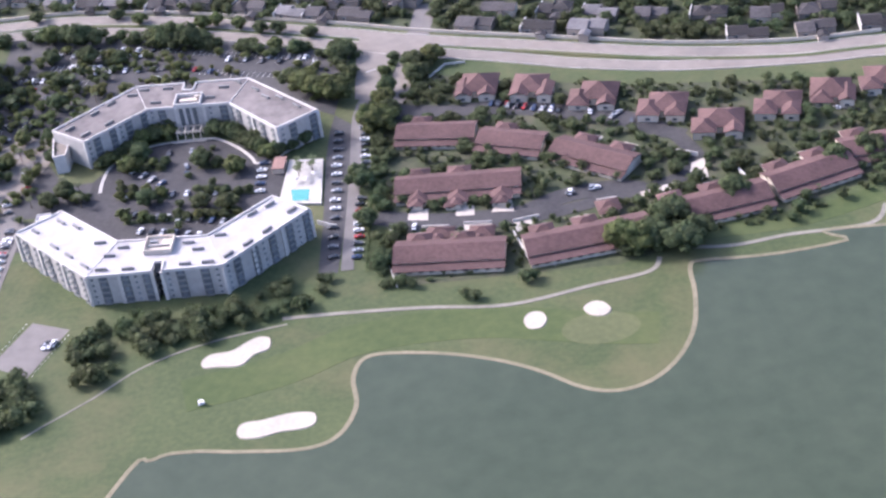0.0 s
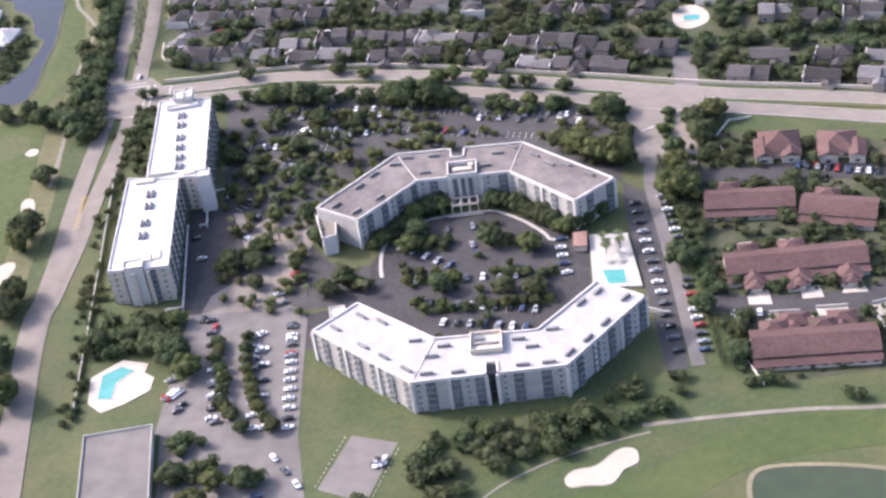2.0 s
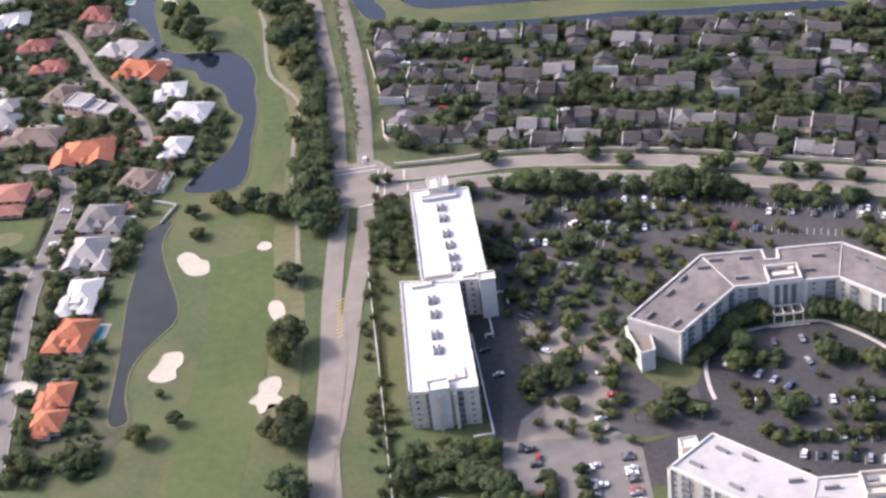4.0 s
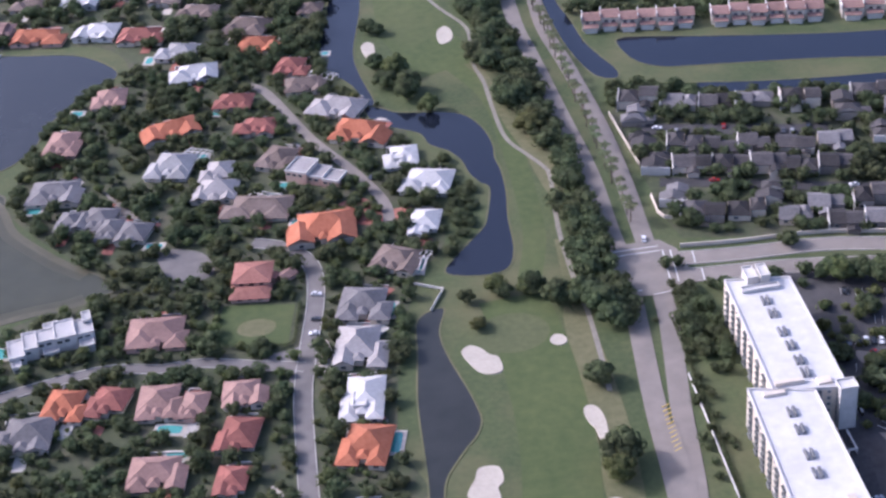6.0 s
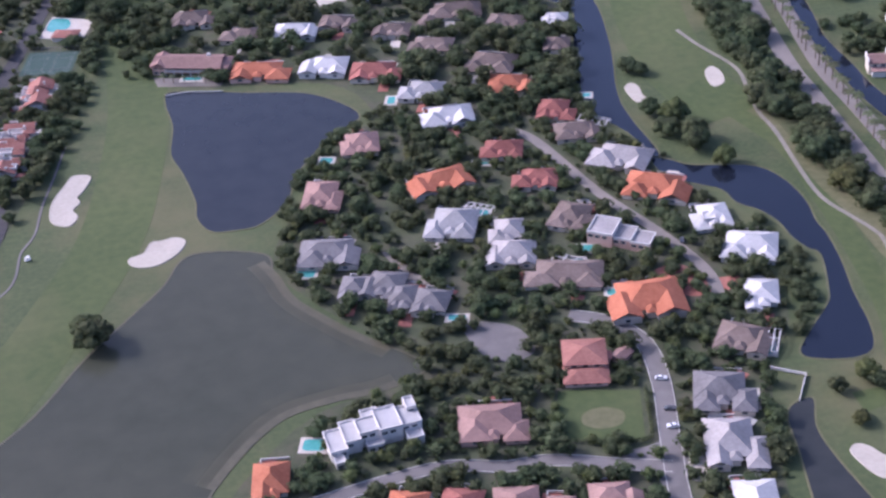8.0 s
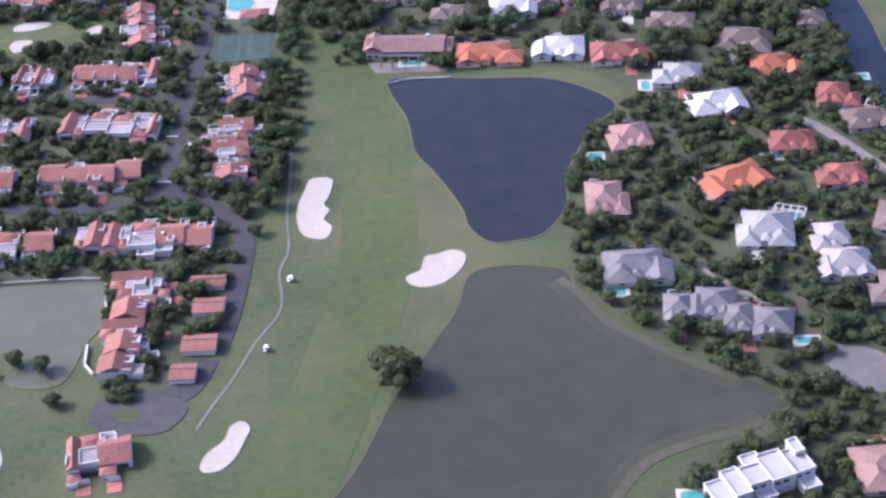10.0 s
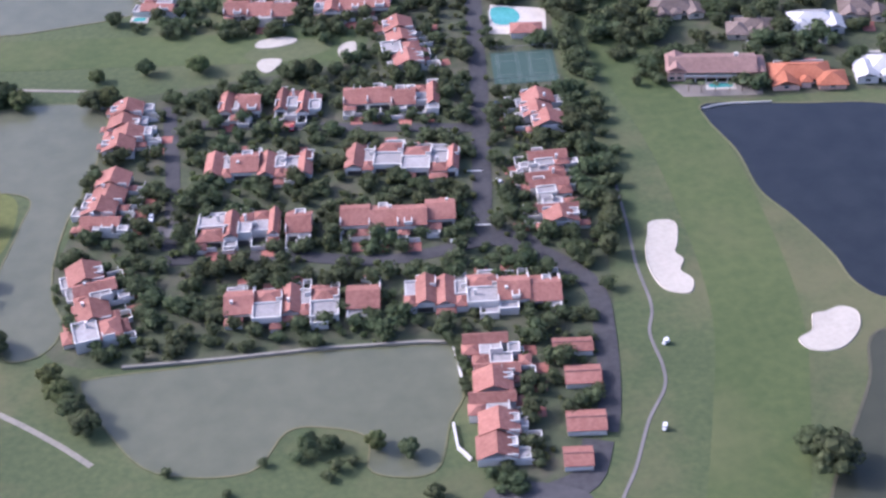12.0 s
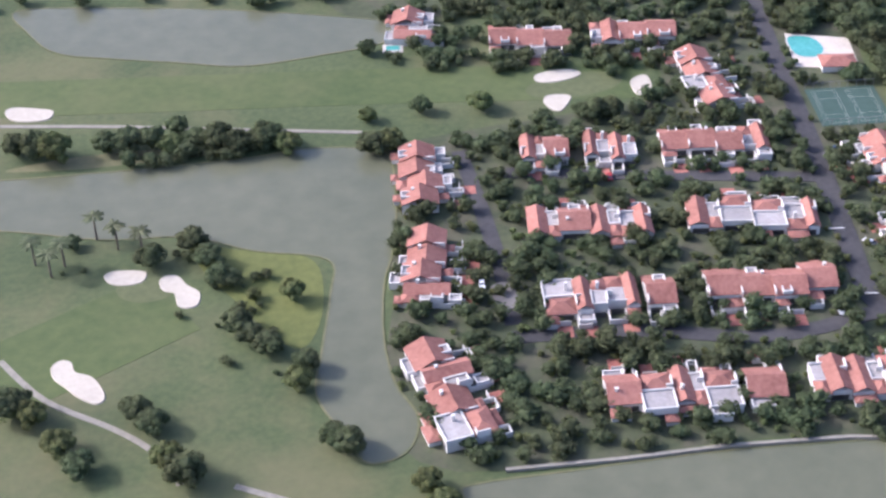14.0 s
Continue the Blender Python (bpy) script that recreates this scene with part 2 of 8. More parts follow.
def part(name, geo, mat, parent=None, label="", at=None):
    me = geo if isinstance(geo, bpy.types.Mesh) else mesh(name, geo, mat)
    ob = new(name, me)
    ob.parent = parent
    if at is not None:
        ob.matrix_basis = at
    return tagged(ob, label)


def thing(name, label, category, at, group="", kind=""):
    ob = new(name)
    ob.empty_display_size = 0.5
    ob.matrix_basis = at
    return tagged(ob, label, category, group, kind)


def merge(*geos):
    v, f, k = [], [], []
    for g in geos:
        o = len(v)
        v += list(g[0])
        f += [tuple(i + o for i in face) for face in g[1]]
        k += list(g[2]) if len(g) > 2 else [0] * len(g[1])
    return v, f, k


def tint(geo, index):
    return geo[0], geo[1], [index] * len(geo[1])


def moved(geo, x=0.0, y=0.0, z=0.0, rz=0.0):
    c, s = math.cos(radians(rz)), math.sin(radians(rz))
    return ([(p[0] * c - p[1] * s + x, p[0] * s + p[1] * c + y, p[2] + z) for p in geo[0]], *geo[1:])


def prism(poly, z0, z1):
    """An upright solid over an outline that runs anticlockwise."""
    area = sum(a[0] * b[1] - b[0] * a[1] for a, b in zip(poly, poly[1:] + poly[:1]))
    poly = poly if area > 0 else poly[::-1]
    n = len(poly)
    v = [(x, y, z0) for x, y in poly] + [(x, y, z1) for x, y in poly]
    f = [(i, (i + 1) % n, n + (i + 1) % n, n + i) for i in range(n)]
    return v, f + [tuple(range(n, 2 * n)), tuple(range(n - 1, -1, -1))]


def box(x0, x1, y0, y1, z0, z1):
    return prism([(x0, y0), (x1, y0), (x1, y1), (x0, y1)], z0, z1)


def slab(x0, x1, y0, y1, z0, z1, b=0.05):
    """A block with chamfered upper edges."""
    v = [(x0, y0, z0), (x1, y0, z0), (x1, y1, z0), (x0, y1, z0), (x0, y0, z1 - b), (x1, y0, z1 - b), (x1, y1, z1 - b), (x0, y1, z1 - b),
         (x0 + b, y0 + b, z1), (x1 - b, y0 + b, z1), (x1 - b, y1 - b, z1), (x0 + b, y1 - b, z1)]
    f = [(3, 2, 1, 0)] + [(i, (i + 1) % 4, 4 + (i + 1) % 4, 4 + i) for i in range(4)]
    return v, f + [(4 + i, 4 + (i + 1) % 4, 8 + (i + 1) % 4, 8 + i) for i in range(4)] + [(8, 9, 10, 11)]


def hip(L, W, z, rise, over=0.28, thick=0.12, ridge=None):
    """A hipped roof with eaves, over L along x and W along y."""
    a, b = L / 2 + over, W / 2 + over
    r = max(a - b, 0.02) if ridge is None else ridge
    if a < b:
        q = max(b - a, 0.02)
        top = [(0, -q, z + rise), (0, q, z + rise)]
        cap = [(4, 5, 8), (6, 7, 9), (5, 6, 9, 8), (7, 4, 8, 9)]
    else:
        top = [(-r, 0, z + rise), (r, 0, z + rise)]
        cap = [(4, 5, 9, 8), (5, 6, 9), (6, 7, 8, 9), (7, 4, 8)]
    v = [(-a, -b, z - thick), (a, -b, z - thick), (a, b, z - thick), (-a, b, z - thick), (-a, -b, z), (a, -b, z), (a, b, z), (-a, b, z)] + top
    return v, [(3, 2, 1, 0)] + [(i, (i + 1) % 4, 4 + (i + 1) % 4, 4 + i) for i in range(4)] + cap


def shed(L, W, z, rise, over=0.2, thick=0.12):
    """A one-slope roof that rises from -y to +y."""
    a, b = L / 2 + over, W / 2 + over
    v = [(-a, -b, z - thick), (a, -b, z - thick), (a, b, z + rise - thick), (-a, b, z + rise - thick), (-a, -b, z), (a, -b, z), (a, b, z + rise), (-a, b, z + rise)]
    return v, [(3, 2, 1, 0), (4, 5, 6, 7)] + [(i, (i + 1) % 4, 4 + (i + 1) % 4, 4 + i) for i in range(4)]


def gable(L, W, z, rise, over=0.25, thick=0.12):
    """A gabled roof, its ridge along x."""
    a, b = L / 2 + over, W / 2 + over
    v = []
    for x in (-a, a):
        v += [(x, -b, z), (x, 0, z + rise), (x, b, z), (x, b, z - thick), (x, 0, z + rise - thick), (x, -b, z - thick)]
    f = [(i, 6 + i, 6 + (i + 1) % 6, (i + 1) % 6) for i in range(6)]
    return v, [tuple(reversed(q)) for q in f] + [(0, 1, 4, 5), (1, 2, 3, 4), (11, 10, 7, 6), (10, 9, 8, 7)]


def parapet(x0, x1, y0, y1, z0, h, t=0.14, sides="nesw"):
    out = []
    if "s" in sides:
        out.append(box(x0, x1, y0, y0 + t, z0, z0 + h))
    if "n" in sides:
        out.append(box(x0, x1, y1 - t, y1, z0, z0 + h))
    if "w" in sides:
        out.append(box(x0, x0 + t, y0 + t, y1 - t, z0, z0 + h))
    if "e" in sides:
        out.append(box(x1 - t, x1, y0 + t, y1 - t, z0, z0 + h))
    return merge(*out)


def curve(pts, closed=True, steps=5):
    """A smooth line through a few points."""
    n, out = len(pts), []
    for i in range(n if closed else n - 1):
        p = [pts[(i + k) % n] if closed else pts[min(max(i + k, 0), n - 1)] for k in (-1, 0, 1, 2)]
        for s in range(steps):
            t = s / steps
            out.append(tuple(0.5 * (2 * p[1][k] + (p[2][k] - p[0][k]) * t + (2 * p[0][k] - 5 * p[1][k] + 4 * p[2][k] - p[3][k]) * t * t
                                    + (3 * p[1][k] - p[0][k] - 3 * p[2][k] + p[3][k]) * t ** 3) for k in (0, 1)))
    return out if closed else out + [tuple(pts[-1])]


def sheet(poly, z):
    """A filled outline, cut into triangles."""
    bm = bmesh.new()
    face = bm.faces.new([bm.verts.new((x, y, z)) for x, y in poly])
    bmesh.ops.triangulate(bm, faces=[face])
    bm.normal_update()
    if sum(fc.normal.z * fc.calc_area() for fc in bm.faces) < 0:
        bmesh.ops.reverse_faces(bm, faces=bm.faces)
    bm.verts.index_update()
    geo = [tuple(v.co) for v in bm.verts], [tuple(v.index for v in fc.verts) for fc in bm.faces]
    bm.free()
    return geo


def offset(line, d, closed=False):
    """The line shifted sideways by d to its left."""
    n, out = len(line), []
    for i in range(n):
        a, b = (line[i - 1], line[(i + 1) % n]) if closed else (line[max(i - 1, 0)], line[min(i + 1, n - 1)])
        t = Vector((b[0] - a[0], b[1] - a[1]))
        t = t.normalized() if t.length else Vector((1, 0))
        out.append((line[i][0] - t.y * d, line[i][1] + t.x * d))
    return out


def band(line, width, z0, z1, closed=False, shift=0.0):
    """A strip of that width along a line, with side faces down to z0."""
    l, r = offset(line, shift + width / 2, closed), offset(line, shift - width / 2, closed)
    n = len(line)
    v = [(x, y, z) for row, z in ((l, z0), (l, z1), (r, z1), (r, z0)) for x, y in row]
    f = []
    for i in range(n if closed else n - 1):
        j = (i + 1) % n
        f += [(k * n + i, (k + 1) * n + i, (k + 1) * n + j, k * n + j) for k in range(3)]
    return v, f


def inside(x, y, poly):
    hit = False
    for (x1, y1), (x2, y2) in zip(poly, poly[1:] + poly[:1]):
        if (y1 > y) != (y2 > y) and x < (x2 - x1) * (y - y1) / (y2 - y1) + x1:
            hit = not hit
    return hit


RECTS, LINES, WATERS = [], [], []


def free(x, y, gap=0.0, houses=True, roads=True):
    """Whether a spot lies clear of houses, roads and water."""
    if houses:
        for cx, cy, L, W, c, s in RECTS:
            dx, dy = x - cx, y - cy
            if abs(dx * c + dy * s) < L / 2 + gap and abs(dy * c - dx * s) < W / 2 + gap:
                return False
    if roads:
        for line, half in LINES:
            for (x1, y1), (x2, y2) in zip(line, line[1:]):
                ux, uy = x2 - x1, y2 - y1
                t = min(max(((x - x1) * ux + (y - y1) * uy) / (ux * ux + uy * uy + 1e-9), 0), 1)
                if (x - x1 - t * ux) ** 2 + (y - y1 - t * uy) ** 2 < (half + gap) ** 2:
                    return False
    return not any(inside(x, y, w) for w in WATERS)


def block(x, y, L, W, rz):
    RECTS.append((x, y, L, W, math.cos(radians(rz)), math.sin(radians(rz))))


# ---- ground ----
tagged(part("ground", sheet([(-2400, -1500), (2000, -1500), (2000, 2600), (-2400, 2600)], 0), GRASS), "rough mown grass between fairways, gardens and water", "ground", kind="structure")


def zone(name, label, category, pts, z, mat, smooth=True):
    ob = part(name, sheet(curve(pts) if smooth else pts, z), mat)
    return tagged(ob, label, category, kind="structure")


def water(name, label, pts, mat, bank=0.35, edge=None):
    line = curve(pts)
    WATERS.append(line)
    tagged(part(name, sheet(line, 0.05), mat), label, "water", kind="structure")
    rim = band(line, bank, 0.0, 0.09, True)
    tagged(part("bank", rim, edge or DRY), "sloping bank at the water's edge", "bank", kind="structure")


def road(name, label, pts, width, mat, z=0.12, kerb=True, smooth=True):
    line = curve(pts, False) if smooth else pts
    LINES.append((line, width / 2))
    ob = tagged(part(name, band(line, width, 0.0, z), mat), label, "road", kind="structure")
    if kerb:
        for side in (-1, 1):
            tagged(part("kerb", band(line, 0.14, 0.0, z + 0.07, shift=side * (width / 2 + 0.07)), CONCRETE), "pale concrete kerb along the road", "kerb", kind="structure")
    return line


SHALLOW = material("murky_shallow_water", (0.047, 0.051, 0.034), (0.067, 0.068, 0.046), rough=0.22, grain=0.2, blotch=0.05, bump=0.03, spec=0.18)
SHALLOW_IN = material("brown_shallow_water", (0.052, 0.052, 0.033), (0.075, 0.073, 0.047), rough=0.3, grain=0.3, blotch=0.08, bump=0.03, spec=0.18)
SHOAL = material("sandy_shallows", (0.066, 0.064, 0.040), (0.104, 0.096, 0.060), rough=0.5, grain=0.6, blotch=0.12)
water("lake_east", "wide grey-green lake beside the golf course", [(-28.9, -85.7), (-22.1, -77.8), (-15.5, -77.0), (-7.8, -78.5), (3.6, -79.9), (9.3, -77.5), (12.3, -70.8), (11.9, -63.1), (14.0, -58.0), (19.5, -57.6), (29.4, -60.0), (38.1, -63.8), (44.5, -68.0), (50.6, -73.3), (56.1, -75.4), (62.0, -74.1), (67.6, -69.2), (71.8, -61.4), (73.8, -51.8), (74.5, -43.2), (77.7, -42.1), (84.8, -42.8), (93.1, -42.9), (103.8, -41.7), (111.8, -38.5)] + [(240, -60), (400, -300), (100, -420), (-60, -300), (-60, -160)], WATER_G, 0.85, BANK)
water("pond_north", "dark blue pond beside the fairway", [(-129.5, 169.0), (-123.2, 167.3), (-119.4, 164.2), (-116.8, 157.8), (-115.9, 150.3), (-116.4, 144.3), (-116.0, 138.5), (-116.5, 129.6), (-117.8, 120.4), (-118.6, 109.5), (-120.7, 103.0), (-124.9, 101.3), (-131.7, 102.8), (-133.0, 105.7), (-128.6, 111.7), (-123.6, 117.9), (-121.9, 122.4), (-119.7, 132.4), (-121.4, 135.4), (-123.0, 139.9), (-123.7, 145.1), (-125.9, 150.0), (-129.5, 153.9), (-131.0, 159.3), (-136.5, 163.6), (-140.8, 168.5), (-141.6, 174.6), (-138.6, 174.0), (-134.5, 170.4)], WATER_D)
water("pond_south", "narrow dark grey pond along the golf hole", [(-140.5, 90.3), (-135.2, 92.8), (-137.0, 85.5), (-136.5, 77.9), (-133.7, 63.1), (-134.1, 56.6), (-138.4, 50.5), (-141.9, 44.4), (-142.9, 35.9), (-142.2, 28.4), (-145.9, 29.3), (-144.7, 46.7), (-143.8, 65.7), (-142.0, 79.4)], WATER_P)
water("canal_west", "dark blue canal behind the villas", [(-192.0, 274.3), (-165.5, 270.3), (-139.9, 262.5), (-135.5, 250.8), (-137.3, 226.9), (-141.2, 204.2), (-141.1, 192.0), (-139.1, 177.4), (-140.8, 175.3), (-143.5, 186.0), (-148.6, 196.4), (-149.5, 209.1), (-145.4, 232.0), (-143.4, 251.2), (-166.4, 263.4), (-192.5, 267.3)], WATER_D)
water("lake_upper", "dark slate blue lake below the villas", [(-240.0, 231.4), (-223.8, 226.6), (-209.6, 222.4), (-200.7, 213.4), (-199.3, 207.1), (-205.8, 201.5), (-211.3, 192.9), (-215.1, 186.2), (-217.5, 176.7), (-223.4, 169.5), (-228.8, 168.5), (-233.6, 169.4), (-236.2, 174.8), (-236.4, 182.0), (-238.8, 193.9), (-241.1, 202.5), (-240.5, 214.8), (-242.0, 226.2)], WATER_L)
water("lake_lower", "grey-brown lake with a sandy rim", [(-237.7, 161.8), (-223.7, 158.7), (-222.2, 151.2), (-220.1, 143), (-215.1, 135.8), (-209.4, 128.7), (-200.8, 121), (-197.5, 115.5), (-204.4, 112.2), (-214.5, 111.2), (-223.3, 108.6), (-230.6, 100), (-235.6, 92.7), (-241, 82), (-262, 62), (-296, 66), (-292, 90), (-275, 107.8), (-266.2, 117.7), (-257.9, 132), (-253, 138.9), (-247.6, 146), (-243.2, 152.3)], WATER_S, 0.5, SHOAL)
water("lake_town", "silty olive lake behind the townhouses", [(-358.5, 181.5), (-355.9, 183.2), (-343.0, 182.1), (-336.5, 181.6), (-321.9, 180.1), (-305.8, 177.3), (-301.8, 176.2), (-302.3, 165.3), (-305.7, 159.4), (-310.2, 149.9), (-318.7, 152.2), (-318.1, 159.4), (-324.1, 163.2), (-329.5, 163.5), (-335.9, 156.7), (-348.8, 160.1), (-354.8, 170.0)], WATER_T)
water("channel", "olive grey channel winding past the golf course", [(-432.0, 275.7), (-413.8, 272.1), (-390.7, 268.9), (-372.8, 267.2), (-364.1, 267.3), (-354.8, 265.1), (-349.9, 260.5), (-354.1, 238.7), (-358.4, 228.0), (-361.4, 215.1), (-362.0, 205.1), (-360.6, 197.5), (-363.7, 191.5), (-369.2, 190.9), (-371.0, 197.0), (-373.2, 205.9), (-370.6, 215.1), (-366.8, 227.6), (-365.5, 235.9), (-376.1, 241.2), (-385.9, 247.8), (-398.9, 250.8), (-414.4, 257.6), (-431.8, 261.8)], WATER_T)
water("lake_northwest", "pale grey lake beyond the fairway", [(-408.1, 330.4), (-389.9, 326.2), (-368.8, 319.2), (-348.3, 310.3), (-339.6, 305.0), (-342.2, 298.4), (-355.4, 297.0), (-369.0, 297.2), (-379.9, 301.7), (-391.8, 306.7), (-401.8, 311.8), (-406.4, 320.8)], WATER_T)
water("canal_curve", "curved dark blue canal beside the boulevard", [(-92.2, 234.2), (-91.9, 215.7), (-91.8, 204.4), (-90.8, 188.8), (-87.7, 174.8), (-82.9, 172.0), (-82.1, 176.3), (-84.2, 183.7), (-86.2, 192.3), (-87.0, 204.2), (-88.2, 217.2), (-86.6, 232.5), (-86.5, 243.3), (-93.6, 245.5)], WATER_D)
water("canal_back", "narrow dark canal behind suburb houses", [(-69.5, 163.2), (-66.2, 160.6), (-59.2, 157.9), (-50.5, 156.4), (-39.5, 154.2), (-25.9, 152.2), (-14.3, 149.8), (22.2, 142.2), (23.2, 146.4), (-13.3, 154.0), (-24.2, 157.0), (-35.5, 158.4), (-45.6, 160.0), (-58.0, 162.6), (-66.7, 164.6)], WATER_D)
water("canal_north", "dark blue canal in front of row houses", [(-79.2, 189.0), (-77.2, 179.4), (-71.6, 174.1), (-62.0, 172.2), (-36.1, 167.6), (-7.7, 161.7), (-2.4, 173.1), (-31.4, 179.6), (-57.4, 186.3), (-71.9, 190.5), (-77.0, 191.4)], WATER_D)

for pts in ([(-224, 156), (-221.5, 150.5), (-219, 142.5), (-214, 135.3), (-208, 128), (-202.6, 123.0)], [(-203.0, 112.2), (-207.4, 110.9), (-214.5, 110.2), (-223.3, 107.6), (-230.4, 100.4), (-236, 92)]):
    for width, z, tone in ((6.4, 0.054, SHALLOW), (3.8, 0.060, SHALLOW_IN), (1.8, 0.075, SHOAL)):
        tagged(part("bank", band(curve(pts, False), width, 0.0, z, shift=0.4 - width / 2), tone), "brown sandy shallows along the lake shore", "bank", kind="structure")
zone("garden_ground", "shaded garden soil and lawn among villas", "ground", [(-250, 262), (-205, 275), (-150, 262), (-146, 215), (-150, 192), (-136, 172), (-133, 150), (-131, 118), (-140, 100), (-148, 60), (-146, 20), (-225, 20), (-240, 70), (-222, 104), (-200, 116), (-214, 138), (-222, 155), (-214, 178), (-205, 198), (-196, 208), (-205, 226), (-240, 234)], 0.02, YARD)
zone("garden_ground", "shaded garden soil and lawn among townhouses", "ground", [(-352, 262), (-300, 268), (-305, 300), (-345, 308), (-340, 330), (-255, 310), (-262, 260), (-266, 215), (-272, 190), (-280, 160), (-292, 142), (-302, 135), (-301, 176), (-358, 186), (-363, 205), (-357, 228)], 0.02, YARD)
zone("garden_ground", "dark shaded ground of a dense suburb", "ground", [(-88, 157), (-87.4, 112), (-86, 104), (-60, 98.6), (-40, 93), (16, 70), (60, 50.6), (86, 40.6), (131, 34), (420, -20), (420, 110), (60, 137), (22, 142), (-14, 149.6), (-26, 152), (-40, 154), (-51, 156.2), (-60, 157.8), (-68, 161), (-80, 166)], 0.02, YARD, False)
zone("garden_ground", "dark planted ground between maroon row houses", "ground", [(20, 46), (70, 26), (130, 14), (150, -10), (95, -30), (62, -40), (22, -38), (18, -10)], 0.02, YARD, False)
for pts, width, z in (
    ([(-120, 300), (-122, 262), (-125, 235), (-125, 208), (-119, 188)], 17, 0.035),
    ([(-120, 192), (-113, 172), (-112.2, 150), (-112.6, 130), (-114, 112), (-118, 97)], 4.6, 0.031),
    ([(-122, 93), (-121, 75), (-122, 50), (-126, 25), (-130, 0)], 13, 0.035),
    ([(-254, 300), (-250, 262), (-248, 225), (-250, 195), (-254, 170), (-262, 148), (-272, 125), (-285, 100)], 14, 0.035),
    ([(-440, 304), (-390, 293), (-345, 283), (-300, 272)], 12, 0.035),
    ([(-430, 215), (-404, 226), (-390, 232)], 16, 0.035),
    ([(-18, -62), (0, -58), (14, -52), (35, -52), (56, -58), (66, -60)], 9, 0.035),
    ([(76, -33), (96, -33), (114, -28)], 5, 0.035),
):
    tagged(part("fairway", band(curve(pts, False), width, 0.0, z), FAIRWAY), "smooth pale green mown fairway", "grass", kind="structure")
for x, y, a, b in ((-124, 82, 7, 6), (-313, 274, 9, 4), (56, -58, 7, 4.5), (-393, 237, 5, 4)):
    ring = [(x + a * math.cos(k), y + b * math.sin(k)) for k in np.linspace(0, 6.283, 13)[:-1]]
    zone("putting_green", "closely mown putting green", "grass", ring, 0.043, GREEN)
for x, y, a, b in ((-106, 150, 4, 22), (-113, 60, 2.5, 25), (-115, 30, 2, 18)):
    ring = [(x + a * math.cos(k) * random.uniform(0.7, 1.2), y + b * math.sin(k) * random.uniform(0.8, 1.15)) for k in np.linspace(0, 6.283, 13)[:-1]]
    if not inside(x, y, WATERS[5]):
        zone("dry_grass", "dry straw-coloured rough grass", "grass", ring, 0.028, DRY)


def bunker(pts):
    line = curve(pts, True, 4)
    cx, cy = sum(p[0] for p in line) / len(line), sum(p[1] for p in line) / len(line)
    if sum(a[0] * b[1] - b[0] * a[1] for a, b in zip(line, line[1:] + line[:1])) < 0:
        line = line[::-1]
    n = len(line)
    lip, foot = line, offset(line, 0.13, True)
    line = offset(line, -0.14, True)
    v = [(x, y, 0.02) for x, y in line] + [(x, y, 0.16) for x, y in lip] + [(x, y, 0.09) for x, y in foot]
    f = [(k * n + i, k * n + (i + 1) % n, (k + 1) * n + (i + 1) % n, (k + 1) * n + i) for k in (0, 1) for i in range(n)]
    fill = sheet(foot, 0.09)
    ob = part("sand_bunker", merge((v, f), fill), SAND)
    block(cx, cy, max(p[0] for p in lip) - min(p[0] for p in lip) + 1.5, max(p[1] for p in lip) - min(p[1] for p in lip) + 1.5, 0)
    tagged(ob, "pale sand golf bunker sunk in mown grass", "bunker", "golf bunkers")


bunker([(-15.3, -52.8), (-13.7, -51.2), (-10.1, -50.9), (-7.1, -48.7), (-5.0, -47.8), (-3.2, -48.7), (-3.4, -51.7), (-5.9, -52.8), (-8.3, -55.5), (-12.4, -55.0), (-14.8, -54.8)])
bunker([(-8.0, -73.4), (-7.1, -71.4), (-3.8, -71.2), (-0.4, -70.5), (2.5, -70.4), (5.0, -71.1), (5.3, -73.5), (3.6, -74.7), (-0.8, -74.8), (-4.1, -75.6), (-7.2, -75.2)])
bunker([(42.9, -53.0), (44.1, -51.1), (46.1, -51.4), (46.8, -53.7), (45.6, -55.8), (43.5, -55.5)])
bunker([(53.8, -51.7), (55.5, -50.2), (57.4, -50.8), (58.4, -53.0), (57.3, -54.6), (54.9, -54.1)])
bunker([(-133.9, 78.0), (-132.5, 80.0), (-130.6, 79.0), (-129.2, 76.6), (-127.8, 75.5), (-127.6, 71.8), (-129.3, 70.9), (-131.9, 72.3)])
bunker([(-117.6, 78.2), (-116.6, 79.5), (-115.0, 78.8), (-114.9, 76.8), (-116.3, 76.3), (-117.4, 77.1)])
bunker([(-116.0, 56.4), (-115.4, 58.2), (-113.8, 57.8), (-113.0, 54.8), (-113.2, 51.4), (-113.6, 49.2), (-114.8, 49.4), (-115.0, 52.0), (-115.7, 53.8)])
bunker([(-138.6, 41.4), (-137.0, 44.2), (-135.9, 46.8), (-132.8, 46.4), (-132.6, 43.0), (-133.8, 41.4), (-133.8, 38.8), (-136.2, 38.2), (-138.4, 39.6)])
bunker([(-116.4, 34.8), (-114.8, 34.2), (-114.6, 31.6), (-115.4, 29.6), (-114.4, 27.8), (-115.2, 26.8), (-117.0, 27.0), (-117.8, 25.0), (-118.8, 25.2), (-119.2, 27.4), (-120.4, 28.4), (-119.9, 29.6), (-118.7, 30.8), (-118.4, 33.4)])
bunker([(-139.2, 205.6), (-137.7, 207.6), (-136.2, 205.9), (-136.3, 201.7), (-135.6, 199.2), (-137.9, 198.6), (-138.9, 201.3)])
